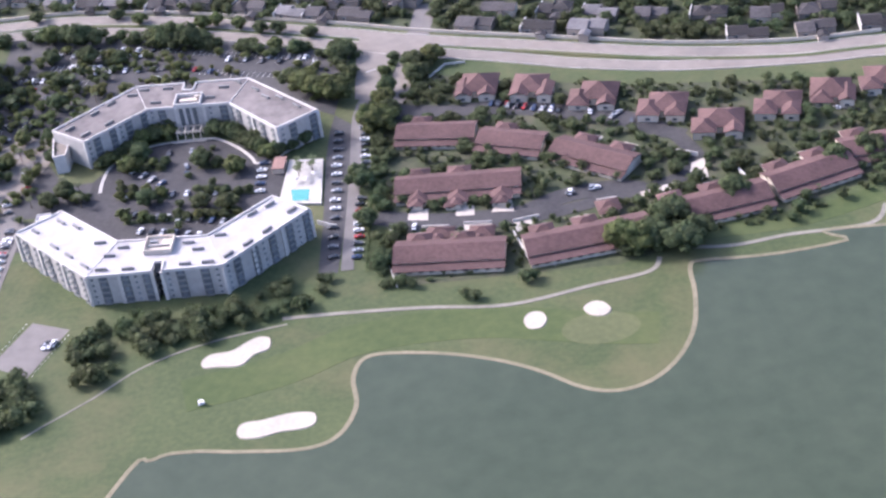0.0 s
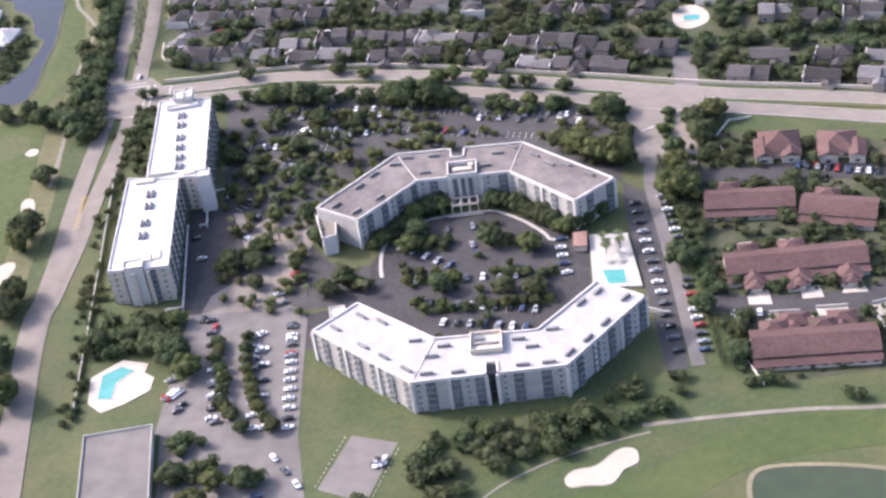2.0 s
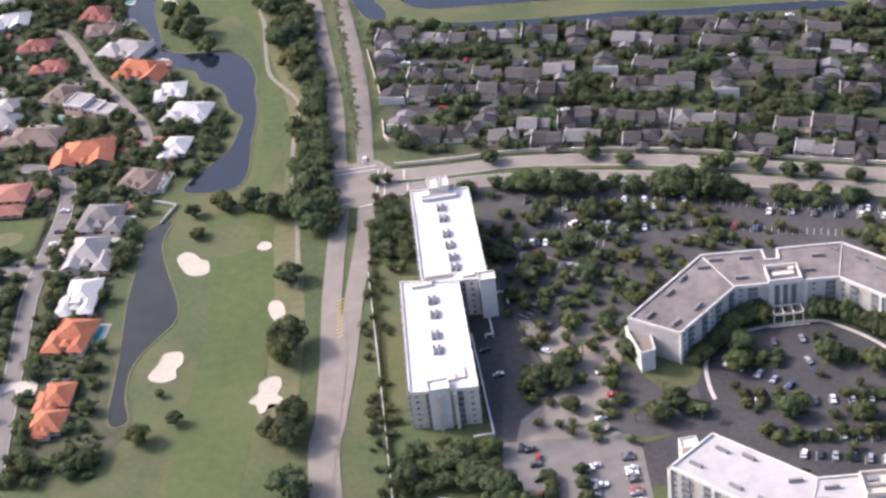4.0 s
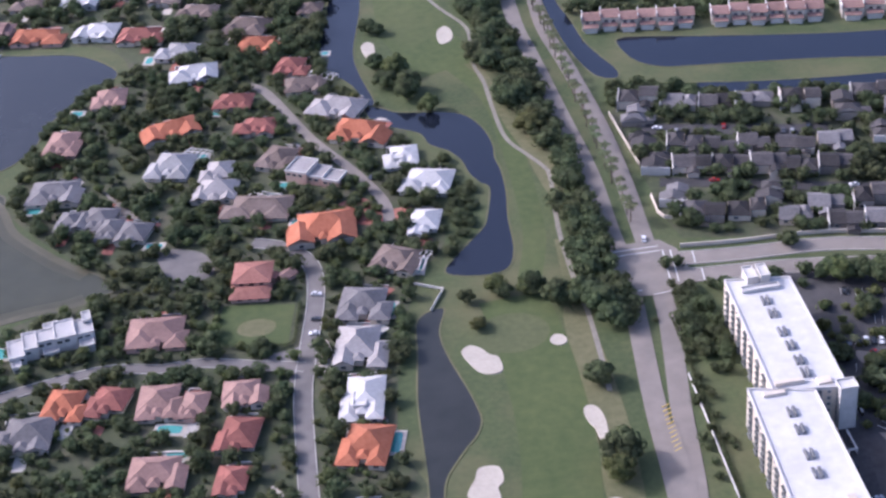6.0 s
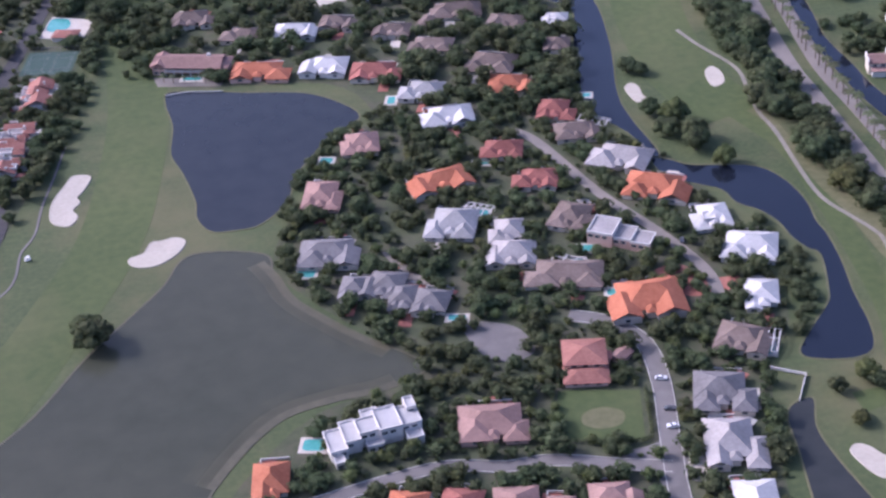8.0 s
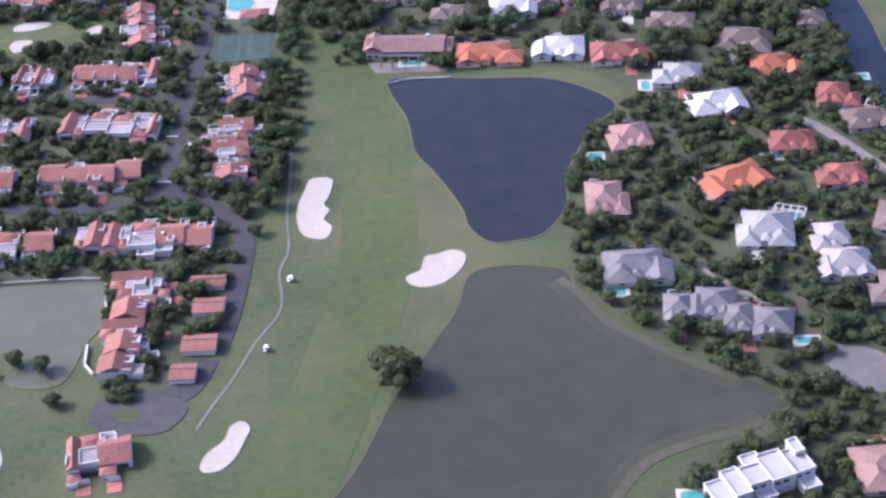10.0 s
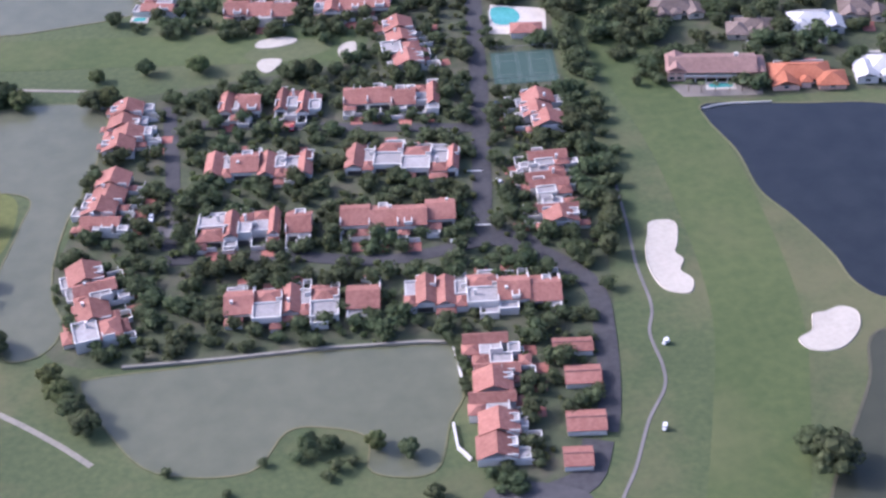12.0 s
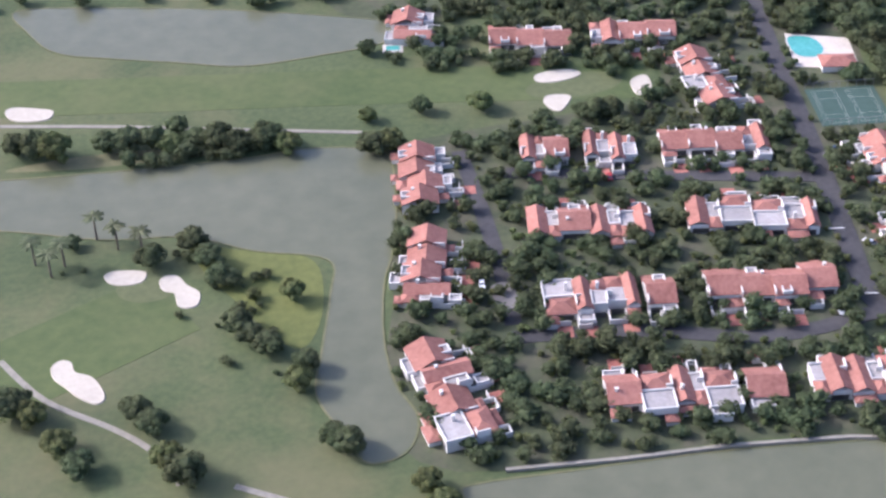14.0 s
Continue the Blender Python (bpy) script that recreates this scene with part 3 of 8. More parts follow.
bunker([(-119.8, 208.5), (-117.8, 210.5), (-116.5, 207.6), (-117.1, 202.8), (-119.7, 201.1), (-120.4, 203.8)])
bunker([(-262.0, 198.6), (-258.2, 197.4), (-259.6, 192.0), (-260.9, 189.5), (-260.2, 187.2), (-261.6, 184.6), (-260.5, 181.8), (-262.1, 178.6), (-265.6, 180.6), (-266.3, 185.6), (-265.4, 190.8), (-263.5, 195.4)])
bunker([(-249.8, 163.4), (-247.2, 164.6), (-246.3, 166.6), (-245.4, 168.4), (-243.5, 168.4), (-240.8, 169.0), (-238.9, 167.6), (-239.0, 165.4), (-240.6, 162.6), (-244.0, 159.9), (-247.4, 159.7), (-249.6, 161.2)])
bunker([(-287.8, 127.2), (-284.9, 129.6), (-283.7, 132.4), (-281.8, 133.2), (-280.8, 131.0), (-282.1, 128.2), (-283.4, 125.5), (-285.8, 123.1), (-288.3, 123.1), (-289.0, 124.5)])
bunker([(-319.0, 278.5), (-317.3, 279.6), (-312.9, 279.4), (-310.7, 277.9), (-311.9, 276.5), (-315.9, 275.9), (-318.8, 276.7)])
bunker([(-303.1, 271.8), (-301.5, 273.5), (-299.6, 273.4), (-299.8, 270.4), (-301.1, 267.8), (-303.3, 267.8)])
bunker([(-319.8, 270.2), (-318.4, 271.9), (-315.0, 270.9), (-315.6, 269.0), (-317.9, 266.5), (-319.3, 267.5)])
bunker([(-399.3, 241.2), (-398.0, 242.0), (-395.0, 241.4), (-393.1, 240.3), (-394.0, 238.2), (-396.6, 238.1), (-398.7, 239.3)])
bunker([(-391.3, 237.4), (-390.4, 238.6), (-388.5, 238.1), (-387.5, 235.6), (-385.9, 233.3), (-386.5, 230.4), (-388.2, 230.1), (-389.3, 231.2), (-389.4, 234.0), (-391.0, 235.2)])
bunker([(-408.6, 221.8), (-407.4, 223.0), (-405.9, 222.3), (-405.5, 220.0), (-403.4, 218.4), (-402.1, 215.3), (-402.0, 213.0), (-403.3, 212.5), (-405.3, 214.4), (-406.7, 216.6), (-408.4, 219.3)])
bunker([(-411.9, 293.4), (-410.4, 294.5), (-406.0, 292.8), (-403.8, 291.4), (-404.8, 289.0), (-408.2, 289.2), (-411.0, 290.6)])
bunker([(-204.0, 270.4), (-199.4, 273.4), (-196.3, 275.5), (-193.2, 273.9), (-194.5, 269.6), (-198.3, 268.2), (-202.0, 267.0)])
bunker([(-125.3, 254.0), (-121.7, 256.6), (-118.2, 259.3), (-116.2, 257.3), (-118.1, 253.2), (-122.6, 252.6)])
bunker([(-133.0, 261.0), (-131.7, 258.5), (-129.8, 257.3), (-128.6, 254.2), (-131.2, 253.8), (-132.8, 257.1)])
bunker([(-325.8, 133.6), (-323.6, 134.7), (-322.7, 137.8), (-321.2, 138.7), (-319.7, 136.8), (-319.2, 133.1), (-320.9, 130.8), (-323.0, 130.6), (-325.5, 130.5)])

# ---- roads ----
road("road", "pale grey boulevard carriageway running beside the golf hole", [(-112, -120), (-109, -60)] + [(-109.2, 5.4), (-107.2, 20.3), (-105.4, 36.9), (-103.9, 55.4), (-101.0, 79.6), (-99.3, 95.0), (-99.0, 109.9), (-98.1, 133.2), (-99.0, 159.9), (-100.0, 190.1), (-100.6, 206.7)] + [(-99, 240), (-96, 300), (-95, 420)], 3.8, ROADTAN, kerb=False)
road("road", "pale grey boulevard carriageway with palms in its median", [(-110, -120), (-107, -60)] + [(-107.5, 5.0), (-105.4, 19.8), (-102.4, 36.1), (-99.7, 54.3), (-95.5, 78.1), (-93.9, 93.5), (-93.0, 110.4), (-92.0, 128.9), (-91.7, 152.1), (-92.9, 181.5), (-94.3, 204.6)] + [(-92, 240), (-89, 300), (-88, 420)], 3.7, ROADTAN, z=0.13, kerb=False)
CROSS_N = [(-92, 98.2), (-87.7, 97.2), (-76.8, 95.9), (-61.7, 95.0), (-51.1, 92.6), (-39.4, 89.3), (-27.8, 85.2), (-16.6, 80.4), (-8.1, 76.4), (3.9, 71.2), (14.5, 66.5), (24.7, 61.4), (38.2, 55.6), (49.3, 51.3), (60.1, 47.1), (67.3, 44.1), (86.3, 36.9), (110.4, 31.2), (131.1, 30.1), (180, 24), (420, -30)]
CROSS_S = [(-92, 92.0), (-85, 91.0), (-70, 89.6), (-52, 86.2), (-46.1, 84.6), (-33.4, 80.4), (-17.3, 74.1), (-8.8, 70.4), (3, 65.1), (13.4, 60.5), (23.5, 55.6), (36.8, 49.9), (47.7, 45.3), (58.1, 40.4), (65.2, 37.3), (86, 30.6), (115.5, 26.1), (129.9, 25.4), (180, 19), (420, -36)]
road("road", "pale cross street with a planted median", CROSS_N, 4.2, ROADTAN)
road("road", "pale cross street carriageway below the median", CROSS_S, 4.2, ROADTAN)
zone("road", "wide dusty road where the carriageways meet", "road", [(-103.6, 50), (-101.6, 50), (-102.2, 36), (-104.8, 19), (-107, 4), (-109.4, 4), (-107.8, 19), (-105.4, 36)], 0.205, ROADTAN, False)
zone("road", "wide pale road junction", "road", [(-101.4, 104.5), (-90.6, 104.5), (-88, 100.6), (-87, 89), (-94, 86), (-103, 88)], 0.2, ROADTAN, False)
zone("road", "wide pale road junction", "road", [(16, 67), (33, 59.6), (30, 51), (14, 58)], 0.2, ROADTAN, False)
road("road", "grey access road with parked cars beside it", [(23.6, 57.8), (18.8, 43.2), (14.4, 28.5), (13.4, 9.8), (12.6, -7.3), (11.6, -22.9), (11.2, -30.6)], 2.4, ROADGREY, kerb=False)
road("road", "grey residential street between villas", [(-168.2, 194.0), (-163.4, 188.2), (-155.1, 164.4), (-146.9, 147.1), (-142.0, 133.6), (-141.7, 124.8)], 2.4, ROADTAN, kerb=False)
road("road", "grey residential street along the villas", [(-170.0, 124.9), (-163.2, 121.2), (-158.8, 113.9), (-158.7, 102.8), (-161.2, 87.6), (-163.2, 74.7)] + [(-164, 60), (-165, 20)], 3.2, ROADGREY)
road("road", "grey side street among villas", [(-225, 84)] + [(-200.8, 89.2), (-188.7, 87.1), (-181.1, 87.0), (-170.2, 83.5), (-162.5, 81.2)], 2.6, ROADGREY, z=0.11)
road("road", "dark asphalt street through the townhouses", [(-269.6, 297.4), (-275.4, 270.4), (-279.4, 250.4), (-283.3, 232.5), (-287.0, 216.3), (-289.3, 202.8), (-281.6, 194.8), (-276.5, 184.9), (-277.9, 173.3), (-281.3, 159.7), (-284.3, 151.3)], 3.4, ASPHALT, kerb=False)
road("road", "dark asphalt lane between townhouse rows", [(-333.5, 251.2), (-314.5, 245.0), (-283.4, 235.3)], 2.8, ASPHALT, z=0.114, kerb=False)
road("road", "dark asphalt lane between townhouse rows", [(-343.4, 210.2), (-325.6, 206.8), (-307.3, 200.3), (-289.4, 201.3)], 2.8, ASPHALT, z=0.108, kerb=False)
road("road", "dark asphalt lane beside the townhouses", [(-338.3, 259.2), (-339.1, 242.8), (-340.5, 226.3), (-342.4, 212.9)], 2.6, ASPHALT, z=0.10, kerb=False)
road("road", "dark asphalt turning court by the lake", [(-286, 150), (-290, 143), (-297, 141)], 4.5, ASPHALT, z=0.092, kerb=False)
for name in ([(-1.0, -43.2), (9.5, -43.8), (25.1, -45.4), (40.5, -47.9), (56.3, -45.3), (67.0, -43.3), (69.6, -39.3)], [(74.9, -37.4), (83.6, -38.7), (94.3, -37.6), (109.2, -37.4), (113.7, -31.7)], [(-120.4, 230.4), (-117.6, 221.3), (-112.7, 208.6), (-113.2, 197.9), (-114.0, 188.0), (-113.1, 179.2), (-113.2, 163.2), (-112.6, 151.8), (-109.4, 143.8), (-107.1, 138.3), (-106.5, 133.2), (-108.7, 114.6), (-109.4, 98.0), (-109.2, 84.2), (-109.8, 70.8), (-110.5, 61.3)], [(-415.7, 225.4), (-410.0, 215.1), (-401.3, 206.7), (-396.6, 200.8), (-393.8, 193.5)], [(-413.1, 289.0), (-394.0, 283.4), (-372.4, 276.1), (-352.8, 269.5)], [(-386.9, 191.4), (-378.7, 185.4), (-370.1, 178.2), (-362.4, 169.9), (-357.7, 163.9)]):
    road("cart_path", "narrow pale concrete golf cart path", name, 0.95, PATHWAY, z=0.07, kerb=False)

road("cart_path", "narrow grey cart path winding beside the fairway", [(-264.0, 213.4), (-266.0, 199.3), (-268.0, 187.9), (-269.0, 177.1), (-271.4, 170.8), (-271.9, 163.1), (-273.3, 158.1), (-277.7, 152.1), (-282.4, 143.5), (-285.9, 138.3), (-289.0, 133.1)], 0.5, ROADGREY, z=0.07, kerb=False)
road("cart_path", "narrow worn path across the rough", [(-46, -68), (-42.4, -65.2), (-34.5, -59.4), (-25.8, -52.1), (-14, -47.4), (0, -45)], 0.4, PATHWAY, z=0.06, kerb=False)
zone("paved_court", "asphalt patch where town streets meet", "pavement", [(-288, 203), (-283.4, 201.6), (-281.4, 197.4), (-283.6, 195.6), (-287.4, 198.4)], 0.135, ASPHALT)
road("road", "dark asphalt lane looping through the row houses", [(19.8, -17.7), (32.0, -19.7), (43.0, -21.1), (54.2, -19.8), (65.7, -17.1), (76.2, -14.5), (82.4, -8.6), (79.3, 3.4), (70.2, 13.2), (57.7, 19.2), (43.5, 24.2), (27.3, 24.1), (21.2, 26.9)], 3.6, ASPHALT, z=0.09, kerb=False)
zone("paved_court", "terracotta paved forecourt of an orange villa", "pavement", [(-151.3, 134.9), (-145.7, 135.6), (-143.2, 130.4), (-136.7, 129.6), (-138.1, 126.2), (-145.8, 125.2), (-150.3, 128.4)], 0.068, PAVER)
zone("driveway", "pale brown drive between villas", "driveway", [(-200.9, 153.7), (-198.3, 153.1), (-193.1, 140.5), (-195.6, 138.3)], 0.066, ROADTAN, False)
for label, pts, mat in (
    ("tan circular drive before a maroon villa", [(-197.9, 50.1), (-197.1, 52.4), (-193.2, 51.5), (-194.5, 49.3), (-192.4, 47.4), (-189.2, 49.1), (-190.1, 47.0), (-192.8, 45.1), (-195.8, 47.0)], PALEDECK),
    ("tan paved drive joining the villa street", [(-170.4, 50.2), (-168.5, 49.0), (-167.1, 45.7), (-160.0, 44.7), (-160.1, 40.5), (-163.0, 41.1), (-163.9, 43.1), (-167.2, 42.1), (-169.5, 46.3)], PALEDECK),
    ("wide pale asphalt where villa streets meet", [(-169.6, 86.0), (-164.9, 86.9), (-159.6, 88.6), (-159.2, 85.0), (-161.4, 77.2), (-164.9, 76.8), (-166.0, 79.8), (-169.8, 82.4)], ROADGREY),
    ("pale paved drive before grey villas", [(-158.7, 88.6), (-157.4, 87.0), (-157.0, 82.0), (-157.6, 77.0), (-160.4, 77.6), (-159.6, 83.0)], PALEDECK),
    ("pale patio at the lake end of a townhouse row", [(-359.4, 196.2), (-357.2, 196.0), (-354.6, 191.6), (-356.0, 189.8), (-358.4, 191.0)], PALEDECK),
    ("grey asphalt parking pad beside the town lane", [(-343.4, 222.0), (-340.4, 222.6), (-340.0, 217.6), (-343.0, 216.8)], ROADGREY),
    ("tan sandy walk between car parks", [(-66.0, 61.6), (-60.0, 57.6), (-52.7, 51.6), (-53.6, 47.4), (-60.0, 52.0), (-65.6, 56.4)], ROADTAN),
):
    zone("driveway", label, "driveway", pts, 0.172, mat)
zone("dry_grass", "yellow-green rough grass at the channel's bend", "grass", [(-385.6, 245.6), (-378.0, 242.0), (-370.4, 239.0), (-367.2, 234.0), (-369.0, 223.0), (-372.9, 216.4), (-376.6, 219.4), (-380.4, 228.6), (-384.4, 238.0)], 0.03, ROUGH)
zone("dry_grass", "sandy dry bank beside the channel", "grass", [(-412.8, 274.4), (-400.0, 271.6), (-390.7, 270.8), (-378.6, 269.8), (-376.1, 271.6), (-390.0, 274.6), (-404.3, 275.6)], 0.03, DRY)
zone("pool_terrace", "pale lakeside terrace of a pink villa", "terrace", [(-244.6, 239.6), (-243.5, 234.6), (-229.1, 231.2), (-227.8, 234.6)], 0.066, ROADTAN, False)
zone("road", "asphalt turning circle by the lake", "road", [(-305.6, 140.8), (-303.6, 144.3), (-297.8, 144.5), (-291.0, 140.9), (-290.4, 137.4), (-294.3, 133.8), (-301.1, 135.0), (-304.9, 137.3)], 0.118, LOT)
zone("lawn", "round lawn inside the turning circle", "lawn", [(-302.1, 140.5), (-299.8, 141.3), (-297.7, 140.0), (-297.9, 137.8), (-300.5, 137.7)], 0.15, GRASS)
road("road", "wide asphalt lane with parked cars before hipped houses", [(20, 28.2), (33.9, 24.4), (47.5, 21.6), (60.4, 16.2), (68.8, 12.2), (74.7, 6.3), (81.6, 1.9)], 4.6, ASPHALT, z=0.083, kerb=False)
road("road", "wide asphalt lane with parked cars before row houses", [(17.2, -13.8), (26.2, -17.0), (36.9, -18.6), (46.2, -18.6), (54.4, -15.0), (63.8, -14.0), (70.1, -16.0)], 5.0, ASPHALT, z=0.077, kerb=False)
zone("paved_court", "grey paved court among garden trees", "pavement", [(-189.0, 126.9), (-180.3, 124.1), (-177.9, 116.4), (-182.7, 113.9), (-187.5, 117.6)], 0.07, ROADGREY)
tagged(part("dry_grass", band(curve([(-113.6, 190), (-112.0, 174), (-110.6, 158), (-108.6, 146), (-106.8, 136)], False), 2.6, 0.0, 0.04), DRY), "dry worn grass beside the cart path", "grass", kind="structure")
tagged(part("dry_grass", band(curve([(-109.2, 110), (-110.4, 92), (-110.2, 72), (-110.6, 50), (-113.5, 22)], False), 2.4, 0.0, 0.04), DRY), "dry worn grass beside the cart path", "grass", kind="structure")
# parking areas
for pts in ([(-72, 90), (-60, 88), (-20, 73), (13, 57), (9, 29), (-8, 43), (-36, 46), (-57, 30), (-57, 4), (-78, 7), (-72, 44)], [(9, 29), (16, 20), (11, -14), (9.4, -31), (5.6, -31), (6.5, -14), (7, 10), (8, 22)]):
    zone("parking_lot", "worn grey asphalt car park with painted bays", "parking lot", pts, 0.06, LOT, False)
zone("parking_lot", "worn asphalt car park beside the tower", "parking lot", [(-79.4, 9), (-74, 9), (-72, 44), (-79, 43)], 0.056, ASPHALT, False)
zone("parking_lot", "worn asphalt court under trees", "parking lot", [(-57, 30), (-49, 14), (-43, 14), (-44, 2), (-57, 3)], 0.058, LOT, False)
zone("pavement", "asphalt drive joining courtyard and car park", "pavement", [(-58, 1), (-43, 3), (-44, -6), (-50, -10), (-58, -9)], 0.067, ASPHALT, False)
zone("parking_lot", "small asphalt car park behind a dark hedge", "parking lot", [(-69.0, 42.0), (-61.8, 47.7), (-55.1, 42.9), (-65.6, 33.6)], 0.095, ASPHALT, False)
zone("parking_lot", "worn dark asphalt courtyard car park", "parking lot", [(-43, 14), (-38, 22), (-30, 26.5), (-20, 27), (-12, 22), (-3.4, 12.6), (-1.0, 11.6), (-2.9, -4.6), (-4, -10), (-14.6, -21), (-32.8, -19.2), (-45, -5)], 0.075, ASPHALT, False)
zone("road", "wide pale entrance road with a planted median", "road", [(14.4, 58.5), (29.5, 52), (24.5, 30), (13.6, 34.8)], 0.158, ROADTAN, False)
zone("road", "pale side street into the suburb", "road", [(29.4, 78), (34.4, 76), (31.4, 60), (26.4, 62)], 0.154, ROADGREY, False)
tagged(part("median", prism([(22.4, 52.4), (24.4, 51.6), (21.9, 41.4), (19.9, 40.4)], 0, 0.3), GRASS), "planted median of the entrance road", "median", kind="structure")
LINES.append(([(22, 58), (19, 30)], 4.6))
LINES.append(([(28, 61), (32, 78)], 2.8))
zone("pool_terrace", "cream terrace round a shared suburb pool", "terrace", [(32.6, 92.6), (34.2, 97.4), (38.4, 98.4), (41.0, 94.4), (40.2, 89.4), (36.0, 87.2), (33.2, 88.6)], 0.05, PALEDECK)
zone("parking_lot", "empty asphalt court beside woods", "parking lot", [(-48.9, -34.3), (-41.3, -37.9), (-47.4, -51.0), (-55.2, -46.2)], 0.06, ROADGREY, False)
zone("parking_lot", "asphalt car park under trees", "parking lot", [(-82, -26), (-58, -32), (-57, -56), (-82, -70)], 0.055, ROADGREY, False)
zone("parking_lot", "pale worn car park with rows of trees", "parking lot", [(-78, 7), (-57, 4), (-55.6, 0), (-58, -32), (-83, -26)], 0.085, ROADGREY, False)
zone("pavement", "tan paved drive between the apartment blocks", "pavement", [(-70, 40), (-52, 34), (-54, 24), (-60, 8), (-57, 2), (-76, 6), (-74, 12), (-66, 18)], 0.08, ROADTAN, False)
zone("lawn", "empty mown house lot behind a hedge", "lawn", [(-176.5, 104.2), (-162.8, 101.3), (-165.1, 88.6), (-179.1, 91.6)], 0.06, FAIRWAY, False)

zone("dry_grass", "bare dry patch in an empty lot", "grass", [(-173.4, 97.4), (-170.0, 98.2), (-167.0, 96.4), (-167.8, 93.4), (-171.4, 92.8), (-174.2, 94.6)], 0.064, DRY)

# painted lane lines, stop lines and humps
marks = []
for x, y, L, rz in ((-99.8, 88.6, 4.0, 4), (-94.2, 87.0, 3.6, 6), (-96.2, 102.4, 9.6, -1), (-96.2, 100.8, 9.6, -1), (-91.4, 95.4, 11.0, 84), (-89.9, 95.2, 10.6, 84), (-85.6, 97.0, 3.8, 84), (-85.4, 91.0, 3.8, 84), (-283.6, 251.0, 2.6, -14), (-287.2, 221.6, 2.8, -14), (-289.6, 205.4, 3.0, -14), (17.6, 47.0, 3.0, 20)):
    marks.append(moved(box(-L / 2, L / 2, -0.1, 0.1, 0.1, 0.215), x, y, 0, rz))
hatch = [moved(box(-0.75, 0.75, -0.09, 0.09, 0.1, 0.215), -102.2 - 0.09 * k, 55.0 - 1.15 * k, 0, 24) for k in range(11)]
tagged(part("hatch_lines", merge(*hatch), YELLOW), "yellow hatched paint at the median's tip", "road marking", kind="structure")
tagged(part("lane_lines", merge(*marks), LINE), "white painted lane and stop lines", "road marking", kind="structure")
for a, e in (((-35.6, 16.6), (-27.4, 15.6)), ((-20.4, 14.6), (-10.4, 12.2)), ((-37.0, 6.2), (-25.4, 4.2)), ((-19.4, 4.6), (-7.8, 1.8)), ((-34.6, -3.6), (-9.6, -6.4))):
    tagged(part("median", band([a, e], 1.3, 0.0, 0.13), GRASS), "narrow planted strip between parking rows", "median", kind="structure")
walk_line = curve([(-41.0, 9.2), (-41.0, 13.2), (-40.2, 18.5), (-37.8, 22.5), (-32.9, 25.6), (-26.1, 26.6), (-18.4, 26.1), (-15.4, 24.2), (-11.8, 20.2), (-8.9, 15.6), (-7.8, 13.0), (-4.6, 12.9)], False)
tagged(part("walkway", band(walk_line, 0.7, 0.0, 0.14), CONCRETE), "curved pale concrete walkway round the courtyard", "pavement", kind="structure")

# ---- apartment buildings ----
WINDOW = mesh("window", merge(tint(box(-0.34, 0.34, -0.05, 0.03, 0.0, 0.66), 0), tint(box(-0.28, 0.28, -0.07, -0.045, 0.06, 0.60), 1)), [WALL_W, PALE_GLASS])
# the flat back panel is coloured dark for the shade behind the balustrade
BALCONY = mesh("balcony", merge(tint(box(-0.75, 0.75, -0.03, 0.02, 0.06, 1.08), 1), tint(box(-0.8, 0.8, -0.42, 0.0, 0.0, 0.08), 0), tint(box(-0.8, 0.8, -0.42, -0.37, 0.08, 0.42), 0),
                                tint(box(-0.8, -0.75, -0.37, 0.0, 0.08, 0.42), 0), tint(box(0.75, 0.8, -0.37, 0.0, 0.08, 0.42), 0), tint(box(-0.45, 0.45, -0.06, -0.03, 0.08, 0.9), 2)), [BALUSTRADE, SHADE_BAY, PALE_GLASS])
ACUNIT = mesh("unit", merge(slab(-0.24, 0.24, -0.24, 0.24, 0.12, 0.55, 0.04), box(-0.2, 0.2, -0.2, 0.2, 0.55, 0.6)), METAL)


def facade(owner, p, q, h, floors, step=2.05):
    """Windows and balconies on the wall from p to q, which has its outside to the right."""
    d = Vector((q[0] - p[0], q[1] - p[1]))
    n, rz = max(int(d.length / step), 1), math.degrees(math.atan2(d.y, d.x))
    for i in range(n):
        x, y = p[0] + d.x * (i + 0.5) / n, p[1] + d.y * (i + 0.5) / n
        if i % 2 == 1:
            # flat panel proud of the wall; its dark colour paints the bay's shade
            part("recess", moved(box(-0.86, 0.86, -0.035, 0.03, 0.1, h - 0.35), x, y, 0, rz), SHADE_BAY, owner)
        elif i % 4 == 2:
            continue
        for k in range(floors):
            z = 0.1 + k * h / floors
            if i % 2 == 1:
                part("balcony", BALCONY, None, owner, at=pose(x, y, z, 0, 0, rz))
            else:
                part("window", WINDOW, None, owner, at=pose(x, y, z + 0.22, 0, 0, rz))


def wall_rail(owner, poly, z, h, t=0.22):
    for a, b in zip(poly, poly[1:] + poly[:1]):
        d = Vector((b[0] - a[0], b[1] - a[1])).normalized() * t
        part("parapet", prism([(a[0], a[1]), (b[0], b[1]), (b[0] - d.y, b[1] + d.x), (a[0] - d.y, a[1] + d.x)], z, z + h), WALL_W, owner)


def ac_rows(spots, z):
    for x, y, rz, n in spots:
        row = thing("air_conditioners", "row of grey air conditioners on the roof", "air conditioner", pose(x, y, z, 0, 0, rz), "roof air conditioners")
        part("rack", merge(box(-n * 0.29, n * 0.29, -0.22, -0.16, 0, 0.12), box(-n * 0.29, n * 0.29, 0.16, 0.22, 0, 0.12)), METAL, row)
        for i in range(n):
            part("unit", ACUNIT, None, row, at=pose((i - (n - 1) / 2) * 0.58, 0, 0))


